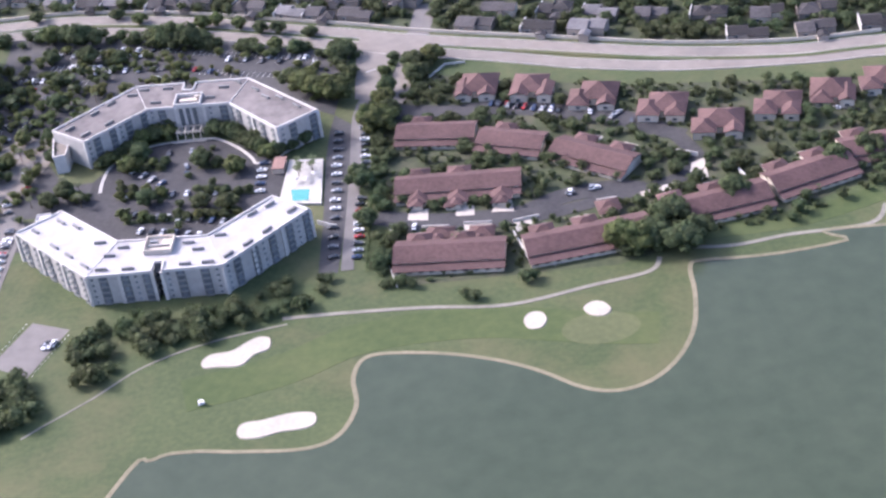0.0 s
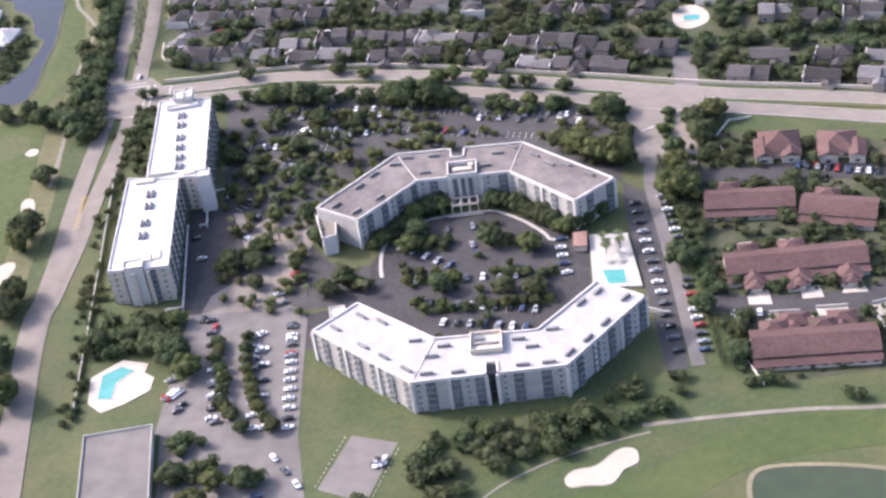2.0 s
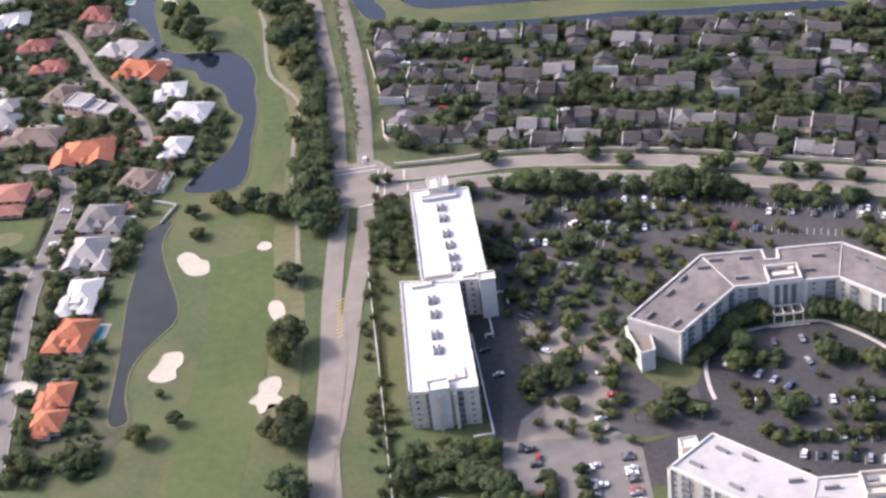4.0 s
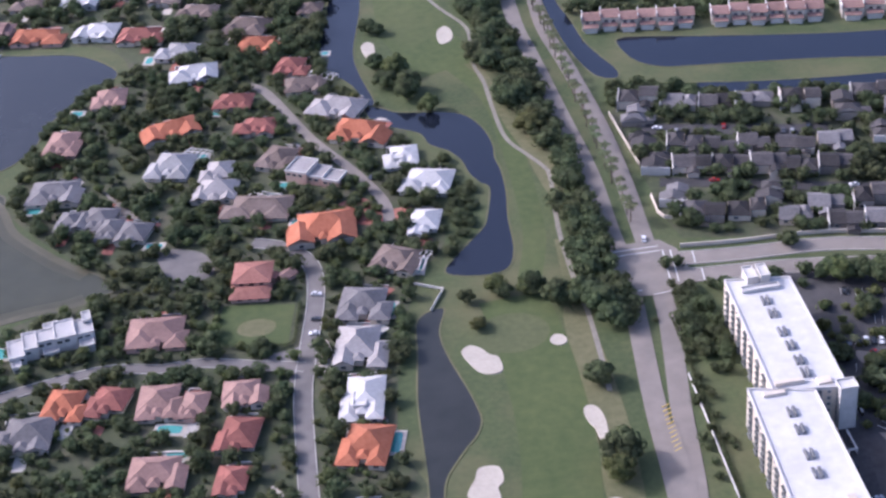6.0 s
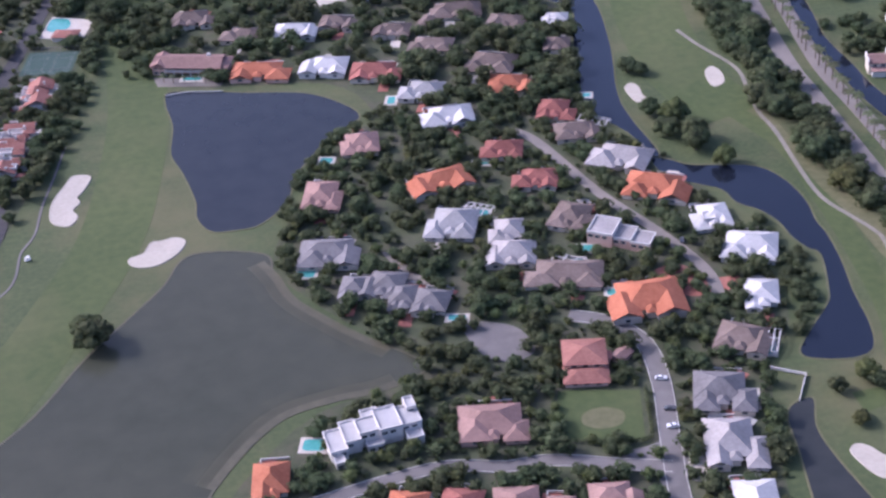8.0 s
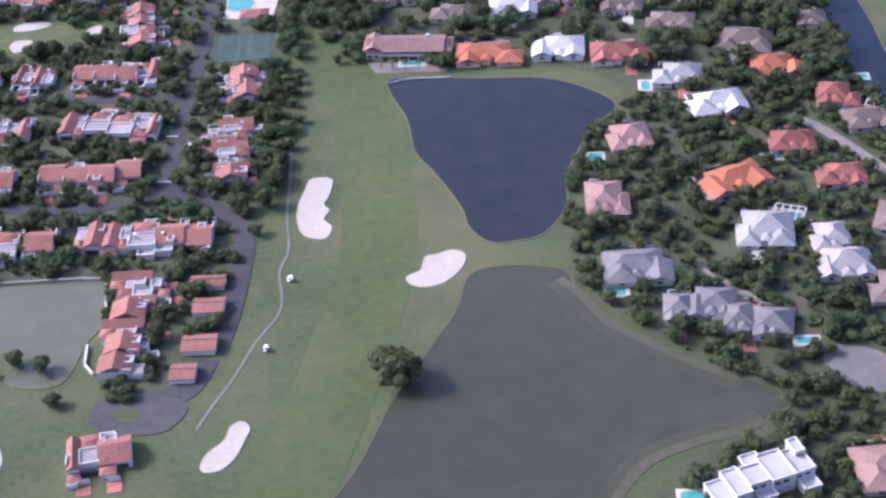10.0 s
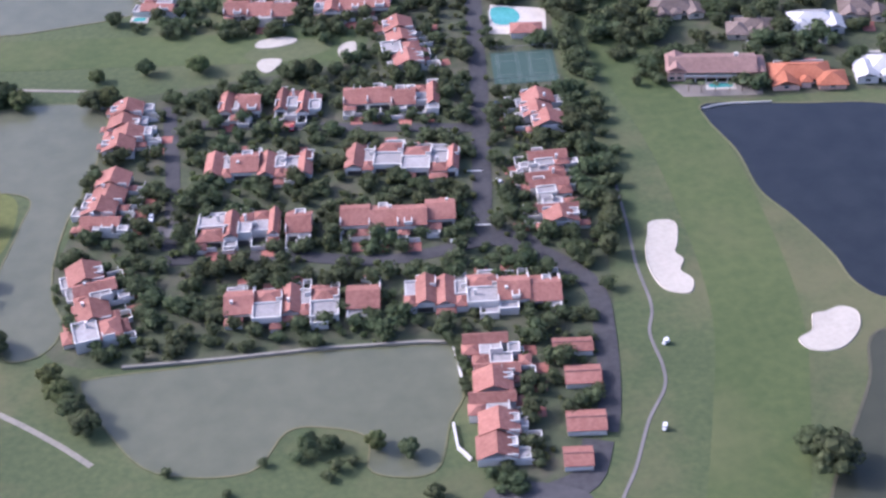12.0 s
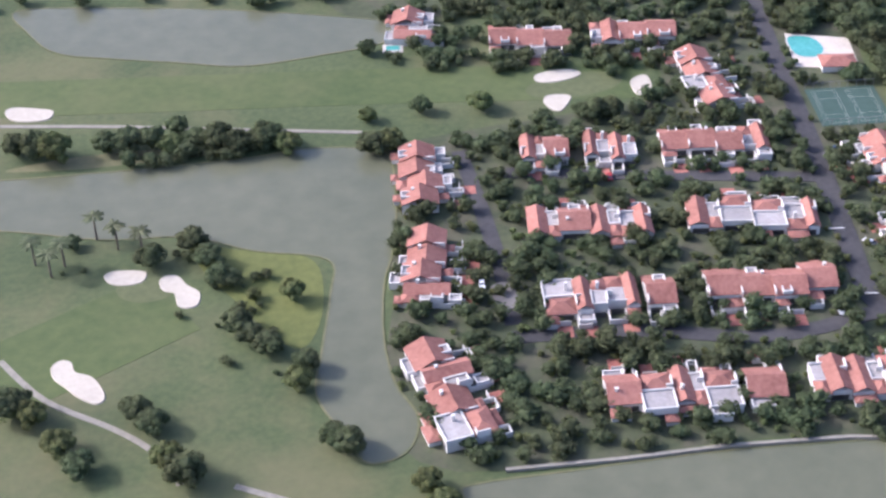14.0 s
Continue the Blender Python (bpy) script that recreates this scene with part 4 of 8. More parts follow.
def crescent(label, outer, inner, h, floors, roof_mat, faces, slot):
    """A bent slab of three wings: corner points of its outer and inner face."""
    poly = list(outer[:2]) + list(slot) + list(outer[2:]) + list(inner)[::-1]
    area = sum(a[0] * b[1] - b[0] * a[1] for a, b in zip(poly, poly[1:] + poly[:1]))
    poly = poly if area > 0 else poly[::-1]
    b = thing("apartment_building", label, "apartment building", pose(0, 0, 0))
    part("wall", prism(poly, 0, h), WALL_G, b)
    rim = offset(poly, -0.12, True)
    part("roof", prism(offset(poly, 0.2, True), h - 0.1, h + 0.06), roof_mat, b)
    wall_rail(b, rim, h - 0.25, 0.62, 0.3)
    for i in range(1, len(outer) - 1):
        a, c = outer[i], inner[i]
        part("roof_joint", band([a, c], 0.16, h + 0.05, h + 0.2), WALL_W, b)
    for p, q in faces:
        facade(b, p, q, h, floors)
    for p, q in faces:
        d = Vector((q[0] - p[0], q[1] - p[1]))
        u, n = d.normalized(), max(int(d.length / 6.2), 1)
        for i in range(n + 1):
            x, y = p[0] + d.x * i / n, p[1] + d.y * i / n
            part("pier", moved(box(-0.32, 0.32, -0.34, 0.1, 0, h - 0.1), x, y, 0, math.degrees(math.atan2(d.y, d.x))), WALL_W, b)
    block(sum(p[0] for p in poly) / len(poly), sum(p[1] for p in poly) / len(poly), 0.1, 0.1, 0)
    return b


HR = 6.5
SO = [(-53.8, -12.4), (-37.6, -31.0), (-11.4, -32.9), (4.8, -17.6)]
SI = [(-45.5, -6.4), (-32.6, -20.2), (-14.9, -22.2), (-2.6, -11.2)]
NO = [(-52.0, 26.8), (-35.0, 42.0), (-9.3, 39.0), (6.2, 20.7)]
NI = [(-44.2, 20.2), (-31.6, 30.9), (-13.2, 28.9), (-2.4, 15.2)]
S_SLOT = [(-25.0, -31.9), (-24.7, -28.9), (-22.9, -29.05), (-23.1, -32.05)]
N_SLOT = [(-23.8, 40.7), (-24.1, 37.5), (-21.7, 37.2), (-21.3, 40.4)]
cs = crescent("white crescent apartment block with weathered white roof", SO, SI, HR, 5, ROOF_WORN,
              [SO[0:2], (SO[1], S_SLOT[0]), (S_SLOT[3], SO[2]), SO[2:4], (SO[3], SI[3]), (SI[0], SO[0])], S_SLOT)
cn = crescent("white crescent apartment block with grey gravel roof", NO, NI, HR, 5, ROOF_GRAVEL,
              [NI[0:2], (NI[1], (-25.2, 30.2)), ((-19.0, 29.6), NI[2]), NI[2:4], (NI[3], NO[3])], N_SLOT)
# lift houses, stair slots and end stairs of the crescents
lift = part("lift_house", moved(merge(box(-2.7, 2.7, -2.4, 2.4, HR - 0.2, HR + 0.5), parapet(-2.75, 2.75, -2.5, 2.5, HR + 0.4, 0.75, 0.2)), -24.0, -23.9, 0, -5), WALL_C, cs)
part("hatch", moved(merge(box(-2.2, 2.2, -0.6, -0.2, HR + 0.5, HR + 0.8), box(-1.9, -0.4, 0.6, 1.6, HR + 0.5, HR + 0.9)), -24.0, -23.9, 0, -5), METAL, lift, "grey roof machinery")
# back panel and landings carry the slot's shade in their colour
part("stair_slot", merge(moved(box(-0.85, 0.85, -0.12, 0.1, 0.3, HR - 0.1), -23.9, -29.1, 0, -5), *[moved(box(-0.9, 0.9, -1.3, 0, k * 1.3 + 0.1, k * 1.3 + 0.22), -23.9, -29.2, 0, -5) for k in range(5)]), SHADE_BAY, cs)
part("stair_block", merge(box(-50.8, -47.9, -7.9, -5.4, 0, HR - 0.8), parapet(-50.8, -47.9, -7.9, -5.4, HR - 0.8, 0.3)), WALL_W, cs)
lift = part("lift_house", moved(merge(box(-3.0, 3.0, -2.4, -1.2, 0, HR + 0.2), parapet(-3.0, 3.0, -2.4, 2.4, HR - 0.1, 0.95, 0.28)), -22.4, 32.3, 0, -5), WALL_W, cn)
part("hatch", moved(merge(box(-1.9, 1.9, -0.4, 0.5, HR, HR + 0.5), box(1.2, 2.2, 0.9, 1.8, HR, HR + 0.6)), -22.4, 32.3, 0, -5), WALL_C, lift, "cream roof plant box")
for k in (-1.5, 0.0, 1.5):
    # flat dark strip on the wall, painted as a slot in shade
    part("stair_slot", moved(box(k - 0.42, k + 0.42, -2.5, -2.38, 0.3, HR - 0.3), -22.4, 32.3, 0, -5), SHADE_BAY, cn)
part("canopy", moved(merge(*[box(-2.7, 2.7, y, y + 0.22, 2.0, 2.3) for y in (-6.6, -4.0)], *[box(x, x + 0.22, -6.6, -3.8, 2.0, 2.3) for x in (-2.7, -0.95, 0.8, 2.48)],
                           *[box(x, x + 0.22, y, y + 0.22, 0, 2.0) for x in (-2.7, -0.95, 0.8, 2.48) for y in (-6.6, -4.0)], box(-3.6, 3.6, -7.4, -7.2, 0, 0.25)), -22.4, 33.0, 0, -5), WALL_C, cn, "pale concrete entrance pergola")
stair = [(-51.4, 19.4), (-48.8, 19.8), (-48.6, 24.4), (-52.4, 27.6)]
end = part("end_stair", prism(stair, 0, 3.9), WALL_W, cn)
part("stair_floor", prism(stair, 3.9, 3.96), ROADTAN, end, "tan paved stair landing")
part("stair_rail", merge(*[band([p, q], 0.25, 3.9, 4.5) for p, q in zip(stair, stair[1:] + stair[:1])]), WALL_W, end)
rows = []
for o, racks in ((SO, ((-41.5, -13.2), (-36.0, -20.0), (-31.2, -22.7), (-33.6, -25.0), (-45.0, -10.6), (-49.8, -12.9), (-45.2, -19.2), (-41.8, -23.1), (-38.2, -27.4), (-34.8, -29.4), (-29.6, -30.2), (-18.4, -24.0), (-16.4, -26.6), (-18.6, -31.0), (-12.3, -22.8), (-6.4, -16.7), (-3.0, -14.3), (1.4, -17.3), (-3.2, -23.2), (-6.8, -26.8), (-10.4, -29.8), (-14.2, -31.4))),
                 (NO, ((-32.8, 39.8), (-27.4, 39.0), (-40.0, 35.7), (-43.2, 32.1), (-48.0, 26.6), (-44.2, 23.3), (-39.4, 26.8), (-35.4, 38.0), (-29.7, 33.2), (-14.7, 36.3), (-17.6, 32.4), (-11.6, 37.8), (-7.6, 33.4), (-5.2, 29.4), (-2.1, 28.2), (1.8, 23.4)))):
    for x, y in racks:
        w = 0 if x < -36 else 1 if x < -12 else 2
        d = Vector(o[w + 1]) - Vector(o[w])
        rows.append((x, y, math.degrees(math.atan2(d.y, d.x)), 4))
ac_rows(rows, HR + 0.06)

TH = 7.8
tower = thing("apartment_tower", "long white apartment slab of two offset halves, white roof", "apartment building", pose(0, 0, 0))
for name, c in (("north", [(-86.6, 45.4), (-74.5, 43.4), (-73.9, 75.6), (-85.4, 77.5)]), ("south", [(-92.2, 14.2), (-80.6, 12.9), (-79.9, 43.9), (-90.5, 46.9)])):
    part("wall", prism(c, 0, TH), WALL_C, tower)
    part("roof", prism(offset(c, 0.2, True), TH - 0.1, TH + 0.06), ROOF_WHITE, tower)
    wall_rail(tower, offset(c, -0.1, True), TH - 0.25, 0.6, 0.28)
    for p, q in (c[0:2], c[1:3], (c[3], c[0])):
        facade(tower, p, q, TH, 6, 2.0)
for q in ((-89.0, -85.5, 12.9, 15.4, 0.9), (-81.8, -80.0, 75.2, 78.8, 1.3), (-79.4, -77.8, 74.8, 78.4, 1.7), (-80.0, -79.4, 75.4, 77.8, 0.9), (-83.4, -76.6, 72.8, 74.0, 0.45), (-76.2, -73.3, 42.2, 44.6, 0.8)):
    part("stair_tower", merge(box(*q[:4], 0, TH + q[4]), parapet(q[0] - 0.1, q[1] + 0.1, q[2] - 0.1, q[3] + 0.1, TH + q[4] - 0.1, 0.4)), WALL_W, tower)
for x0, x1, y0, y1 in ((-79.3, -79.0, 9, 37), (-82.6, -79.0, 8.7, 9.0), (-75.4, -75.1, 36.2, 41), (-76.8, -75.1, 36.0, 36.3), (-71.3, -71.0, 44.6, 48.6), (-74.0, -71.0, 48.4, 48.7)):
    part("arcade", merge(box(x0, x1, y0, y1, 0.75, 1.0), *[box(x, x + 0.3, y, y + 0.3, 0, 0.75) for x in (x0, x1 - 0.3) for y in np.arange(y0, y1, 2.4)]), WALL_W, tower)
for q in ((-85.9, -81.0, 46.2, 46.9, 0.75), (-79.0, -76.6, 45.0, 46.6, 0.5), (-88.6, -84.8, 44.0, 45.0, 0.55), (-88.0, -84.0, 15.6, 17.6, 0.5), (-83.6, -82.2, 16, 19, 0.35)):
    part("plant_room", slab(*q[:4], TH, TH + q[4], 0.05), WALL_C, tower, "cream roof plant room")
for x in (-87.4, -84.6):
    part("fin", box(x - 0.3, x + 0.3, 12.4, 13.6, 0, TH - 0.2), WALL_C, tower)
spots = []
for x, y in ((-80.0, 48.6), (-80.0, 52.0), (-80.1, 56.2), (-80.2, 60.2), (-80.2, 65.6), (-80.2, 69.6), (-85.4, 39.4), (-85.5, 35.0), (-86.0, 29.0), (-86.2, 24.6)):
    spots += [(x - 0.5, y, 88, 4), (x + 0.5, y, 88, 4)]
ac_rows(spots, TH + 0.06)
block(-80, 60, 13, 33, 0), block(-86, 30, 13, 34, 0)
for p, q in list(zip(SO, SO[1:])) + list(zip(NO, NO[1:])):
    LINES.append(([tuple(Vector(p)), tuple(Vector(q))], 0.5))
for o, i in ((SO, SI), (NO, NI)):
    LINES.append(([tuple((Vector(a) + Vector(b)) / 2) for a, b in zip(o, i)], 6.0))

# pool deck with its hut, clubhouse pool and parking deck
deck = part("pool_deck", merge(prism([(-0.6, 12.0), (6.6, 10.6), (6.2, -6.5), (-2.6, -4.4)], 0, 0.5)), CONCRETE)
tagged(deck, "raised pale pool terrace beside the white crescent", "terrace", kind="structure")
pool = thing("swimming_pool", "turquoise swimming pool in a pale terrace", "swimming pool", pose(0, 0, 0.5))
part("water", sheet([(-0.2, 0.1), (4.0, -0.6), (3.7, -5.0), (0.2, -4.5)], 0.03), POOL, pool)
part("coping", band([(-0.2, 0.1), (4.0, -0.6), (3.7, -5.0), (0.2, -4.5)], 0.3, 0, 0.07, True), PALEDECK, pool)
hut = thing("pool_hut", "low pool hut with a terracotta flat roof", "hut", pose(-2.6, 9.8, 0, 0, 0, -8))
part("wall", box(-1.2, 1.2, -2.2, 2.2, 0, 1.3), WALL_C, hut)
part("roof", slab(-1.35, 1.35, -2.4, 2.4, 1.3, 1.5), ROOFS["p"], hut)
for x, y, rz in ((1.0, 2.6, 20), (3.2, 2.2, -30), (4.9, 4.0, 60)):
    s = thing("sun_umbrella", "white square umbrella on the pool terrace", "umbrella", pose(x, y, 0.5, 0, 0, rz), "terrace umbrellas")
    part("canopy", hip(1.1, 1.1, 0.95, 0.3, 0.05, 0.03), WALL_W, s)
    part("pole", box(-0.03, 0.03, -0.03, 0.03, 0, 1.2), METAL, s)
block(1.5, 3, 12, 20, 0)
zone("pool_terrace", "pale paved terrace round the clubhouse pool", "terrace", [(-95.6, -7.4), (-90.0, -3.6), (-85.1, -5.8), (-85.7, -8.3), (-83.8, -10.2), (-84.4, -13.7), (-88.8, -16.4), (-93.1, -17.9), (-95.6, -14.8)], 0.12, PALEDECK, False)
pool = thing("swimming_pool", "turquoise L-shaped pool in pale paving", "swimming pool", pose(0, 0, 0.12))
part("water", sheet([(-93.6, -7.3), (-90.0, -5.5), (-87.5, -7.2), (-90.7, -10.2), (-91.3, -14.6), (-94.0, -13.9)], 0.03), POOL, pool)
part("coping", band([(-93.6, -7.3), (-90.0, -5.5), (-87.5, -7.2), (-90.7, -10.2), (-91.3, -14.6), (-94.0, -13.9)], 0.3, 0, 0.07, True), CONCRETE, pool)
block(-90, -10, 12, 15, 0)
deck = thing("parking_deck", "flat grey concrete roof of a low parking deck", "building", pose(-88.6, -39, 0, 0, 0, 1))
part("wall", box(-5.9, 5.9, -14, 13, 0, 2.0), CONCRETE, deck)
part("roof", box(-5.7, 5.7, -13.8, 12.8, 1.9, 2.06), ROADGREY, deck)
part("parapet", parapet(-6, 6, -14.1, 13.1, 1.95, 0.45), CONCRETE, deck)
block(-88.6, -39, 12, 28, 0)
court = thing("tennis_courts", "green double tennis court behind a tall fence", "tennis court", pose(-269.4, 254.0, 0, 0, 0, -9.5))
part("surface", box(-6.2, 6.2, -6.0, 6.0, 0, 0.08), COURT, court)
for k in (-3.1, 3.1):
    for x in (-2.2, -1.7, 1.7, 2.2):
        part("court_line", box(k + x, k + x + 0.02, -5.2, 5.2, 0.08, 0.1), CONCRETE, court)
    for y in (-5.2, -2.6, 2.6, 5.2):
        part("court_line", box(k - 2.2, k + 2.2, y, y + 0.02, 0.08, 0.1), CONCRETE, court)
part("fence", merge(*[box(x - 0.03, x + 0.03, y - 0.03, y + 0.03, 0, 1.4) for x in np.linspace(-6.2, 6.2, 9) for y in (-6, 6)], *[box(-6.2, 6.2, y - 0.02, y + 0.02, 1.36, 1.42) for y in (-6, 6)]), METAL, court)
block(-269.6, 253.0, 16, 17, -10)
terrace = part("pool_terrace", prism([(-269.8, 280.2), (-259.2, 275.4), (-262.0, 264.4), (-272.8, 268.6)], 0, 0.12), PALEDECK)
tagged(terrace, "pale terrace round the townhouse pool", "terrace", kind="structure")
pool = thing("swimming_pool", "turquoise rounded pool of the townhouses", "swimming pool", pose(0, 0, 0.12))
part("water", sheet(curve([(-270.0, 278.6), (-265.8, 277.6), (-265.0, 273.4), (-267.4, 270.6), (-271.0, 272.3)]), 0.03), POOL, pool)
part("coping", band(curve([(-270.0, 278.6), (-265.8, 277.6), (-265.0, 273.4), (-267.4, 270.6), (-271.0, 272.3)]), 0.3, 0, 0.07, True), CONCRETE, pool)
house = thing("pool_house", "small pool house with a red tile roof", "house", pose(-265.7, 266.4, 0.12, 0, 0, -14))
part("wall", box(-3.0, 3.0, -1.9, 1.9, 0, 1.4), WALL_W, house)
part("roof", hip(6.0, 3.8, 1.4, 0.8), ROOFS["k"], house)
block(-266, 272, 14, 16, 0)

# ---- villas ----
PANE = mesh("window", merge(tint(box(-0.52, 0.52, -0.04, 0.02, 0, 0.68), 0), tint(box(-0.46, 0.46, -0.06, -0.035, 0.05, 0.63), 1)), [WALL_W, GLASS])
DOOR = mesh("garage_door", merge(*[box(-1.0, 1.0, -0.05, 0.02, k * 0.26, k * 0.26 + 0.24) for k in range(4)]), WALL_W)
NAMES = {"o": "orange clay tile", "r": "red clay tile", "p": "faded pink tile", "b": "brown tile", "g": "grey slate tile", "t": "pale grey tile", "l": "light grey tile", "w": "white tile", "m": "maroon tile", "n": "dark shingle", "k": "red tile"}


def villa(x, y, L, W, rz, col, rng, high=1.3, drive=True, shell=None):
    wall = shell if shell else WALL_P if col in "op" and rng.random() < 0.4 else WALL_W if col in "wl" else WALL_C
    b = thing("house", f"one-storey villa with hipped {NAMES[col]} roof", "house", pose(x, y, 0, 0, 0, rz), "villas")
    block(x, y, L + 1.2, W + 1.2, rz)
    pitch = rng.uniform(0.30, 0.40)
    main = L * rng.uniform(0.74, 0.9), W * rng.uniform(0.7, 0.82)
    ox, oy = (L - main[0]) / 2 * rng.choice((-1, 1)), (W - main[1]) / 2
    rise = min(main) / 2 * pitch * 1.6
    body = part("wall", moved(box(-main[0] / 2, main[0] / 2, -main[1] / 2, main[1] / 2, 0, high), ox, oy), wall, b)
    roof = part("roof", moved(hip(main[0], main[1], high, rise, 0.42), ox, oy), ROOFS[col], b)
    part("ridge_cap", moved(box(-max(main[0] - main[1], 0.3) / 2, max(main[0] - main[1], 0.3) / 2, -0.07, 0.07, high + rise - 0.05, high + rise + 0.05), ox, oy), ROOFS[col], roof)
    wings = [(-1, rng.uniform(0.36, 0.48)), (1, rng.uniform(0.30, 0.44))]
    for side, share in wings[: 2 if L > 7 else 1]:
        wl, ww, hz = L * share, W * rng.uniform(0.5, 0.72), high * rng.choice((0.85, 0.95, 1.1))
        wx, wy = side * (L - wl) / 2, -(W - ww) / 2
        wing = part("wing_wall", moved(box(-wl / 2, wl / 2, -ww / 2, ww / 2, 0, hz), wx, wy), wall, b)
        if rng.random() < 0.35:
            part("wing_roof", moved(gable(ww, wl, hz, wl / 2 * pitch * 1.5, 0.3), wx, wy, 0, 90), ROOFS[col], b)
        else:
            part("wing_roof", moved(hip(wl, ww, hz, min(wl, ww) / 2 * pitch * 1.6, 0.38), wx, wy), ROOFS[col], b)
        if shell:
            continue
        part("window", PANE, None, wing, at=pose(wx, -W / 2, 0.45))
        part("window", PANE, None, wing, at=pose(side * L / 2, wy, 0.45, 0, 0, 90 if side > 0 else -90))
    for k in (-0.25, 0.25) if shell is None else (0.0,):
        part("window", PANE, None, body, at=pose(ox + k * main[0], oy - main[1] / 2, 0.45))
    if shell is None and high < 1.6:
        part("entry_roof", moved(hip(2.0, 2.4, high * 1.12, 0.55, 0.16), ox * 0.4, oy - main[1] / 2 - 0.3), ROOFS[col], b)
        part("entry_wall", moved(box(-0.9, 0.9, -1.1, 1.1, 0, high * 1.12), ox * 0.4, oy - main[1] / 2 - 0.3), wall, b)
    if col in "wl" and rng.random() < 0.5:
        part("terrace_roof", moved(merge(box(-L * 0.16, L * 0.16, -W * 0.16, W * 0.16, 0, high * 1.5), parapet(-L * 0.17, L * 0.17, -W * 0.17, W * 0.17, high * 1.5, 0.22, 0.12)), -ox * 0.6, -W * 0.1), WALL_W, b)
    if shell is None and drive:
        g, k = b.matrix_basis, rng.choice((-1, 1))
        d = part("patio", moved(prism([(-1.8, -1.2), (1.4, -1.5), (2.2, 0.8), (0.4, 1.6), (-1.9, 1.1)], 0, 0.1), k * L * 0.2, W / 2 + 0.9, 0, rng.uniform(-20, 20)), rng.choice((PALEDECK, CONCRETE, PAVER)))
        d.matrix_basis = g
        tagged(d, "irregular paved garden patio", "patio", kind="structure")
        d = part("garden_wall", merge(moved(box(-L * 0.4, L * 0.3, -0.08, 0.08, 0, 0.5), 0, W / 2 + 2.4), moved(box(-0.08, 0.08, 0, 2.4, 0, 0.5), -L * 0.4, W / 2)), WALL_W)
        d.matrix_basis = g
        tagged(d, "low white garden wall", "wall", kind="structure")
    if drive:
        d = part("driveway", moved(slab(-1.2, 1.2, -2.0, 2.0, 0.0, 0.09, 0.02), rng.uniform(-0.2, 0.2) * L, rng.choice((-1, 1)) * (W / 2 + 1.9)), rng.choice((PAVER, CONCRETE, PAVER, PALEDECK)))
        d.matrix_basis = b.matrix_basis
        tagged(d, "paved driveway in front of a villa", "driveway", kind="structure")
    return b


rng = random.Random(4)
for x, y, L, W, rz, col in [
    (-219.2, 234.0, 15.2, 7.0, -14, 'o'),
    (-204.7, 232.5, 11.7, 7.4, -14, 'w'),
    (-192.9, 226.6, 10.2, 7.0, -14, 'r'),
    (-184.2, 214.5, 8.3, 7.0, -18, 'l'),
    (-180.4, 201.5, 10.0, 7.0, 0, 'w'),
    (-166.6, 223.7, 9.7, 7.9, -23, 'b'),
    (-163.5, 212.2, 9.3, 7.0, -17, 'o'),
    (-156.3, 198.1, 7.1, 7.0, -20, 'r'),
    (-154.2, 187.9, 8.1, 6.0, -6, 'b'),
    (-148.0, 174.9, 10.7, 7.9, -29, 't'),
    (-143.2, 161.9, 11.5, 7.9, -27, 'o'),
    (-136.4, 148.7, 6.3, 7.0, -3, 'w'),
    (-132.2, 137.2, 9.0, 7.9, -19, 'w'),
    (-134.3, 121.3, 5.9, 7.9, -16, 'w'),
    (-141.8, 109.5, 8.1, 7.0, -30, 'b'),
    (-155.7, 125.1, 12.3, 9.8, -2, 'o'),
    (-168.3, 136.6, 12.6, 7.0, -14, 'b'),
]:
    villa(x, y, L * (0.9 if y > 228 else 1.12), W * 1.12, rz, col, rng)
for x, y, L, W, rz, col in [
    (-162.3, 155.3, 6.8, 7.9, -31, 'b'),
    (-171.3, 184.4, 7.4, 6.0, -13, 'r'),
    (-166.8, 171.2, 7.8, 6.0, -13, 'r'),
    (-186.4, 174.9, 11.7, 7.0, 14, 'o'),
    (-185.3, 158.8, 10.5, 8.8, -17, 'l'),
    (-176.2, 153.3, 5.7, 7.0, -9, 't'),
    (-176.8, 145.7, 8.3, 7.0, -11, 't'),
    (-200.5, 194.6, 6.9, 7.0, -3, 'p'),
    (-210.1, 175.5, 6.6, 8.8, -13, 'p'),
    (-210.8, 154.1, 10.2, 7.9, -12, 'g'),
    (-207.2, 141.1, 4.7, 6.0, -17, 'g'),
    (-202.3, 141.1, 7.2, 7.0, -20, 'g'),
    (-198.2, 135.8, 5.4, 6.5, -13, 'g'),
    (-193.7, 133.3, 5.9, 6.5, -22, 'g'),
    (-188.9, 97.0, 9.9, 7.9, -8, 'p'),
    (-149.4, 96.2, 8.8, 8.8, -16, 'g'),
    (-151.5, 83.3, 8.4, 10.2, -12, 't'),
]:
    villa(x - (0.8 if col == "l" else 0), y, L * (0.9 if col == "l" else 1.12), W * 1.12, rz, col, rng)
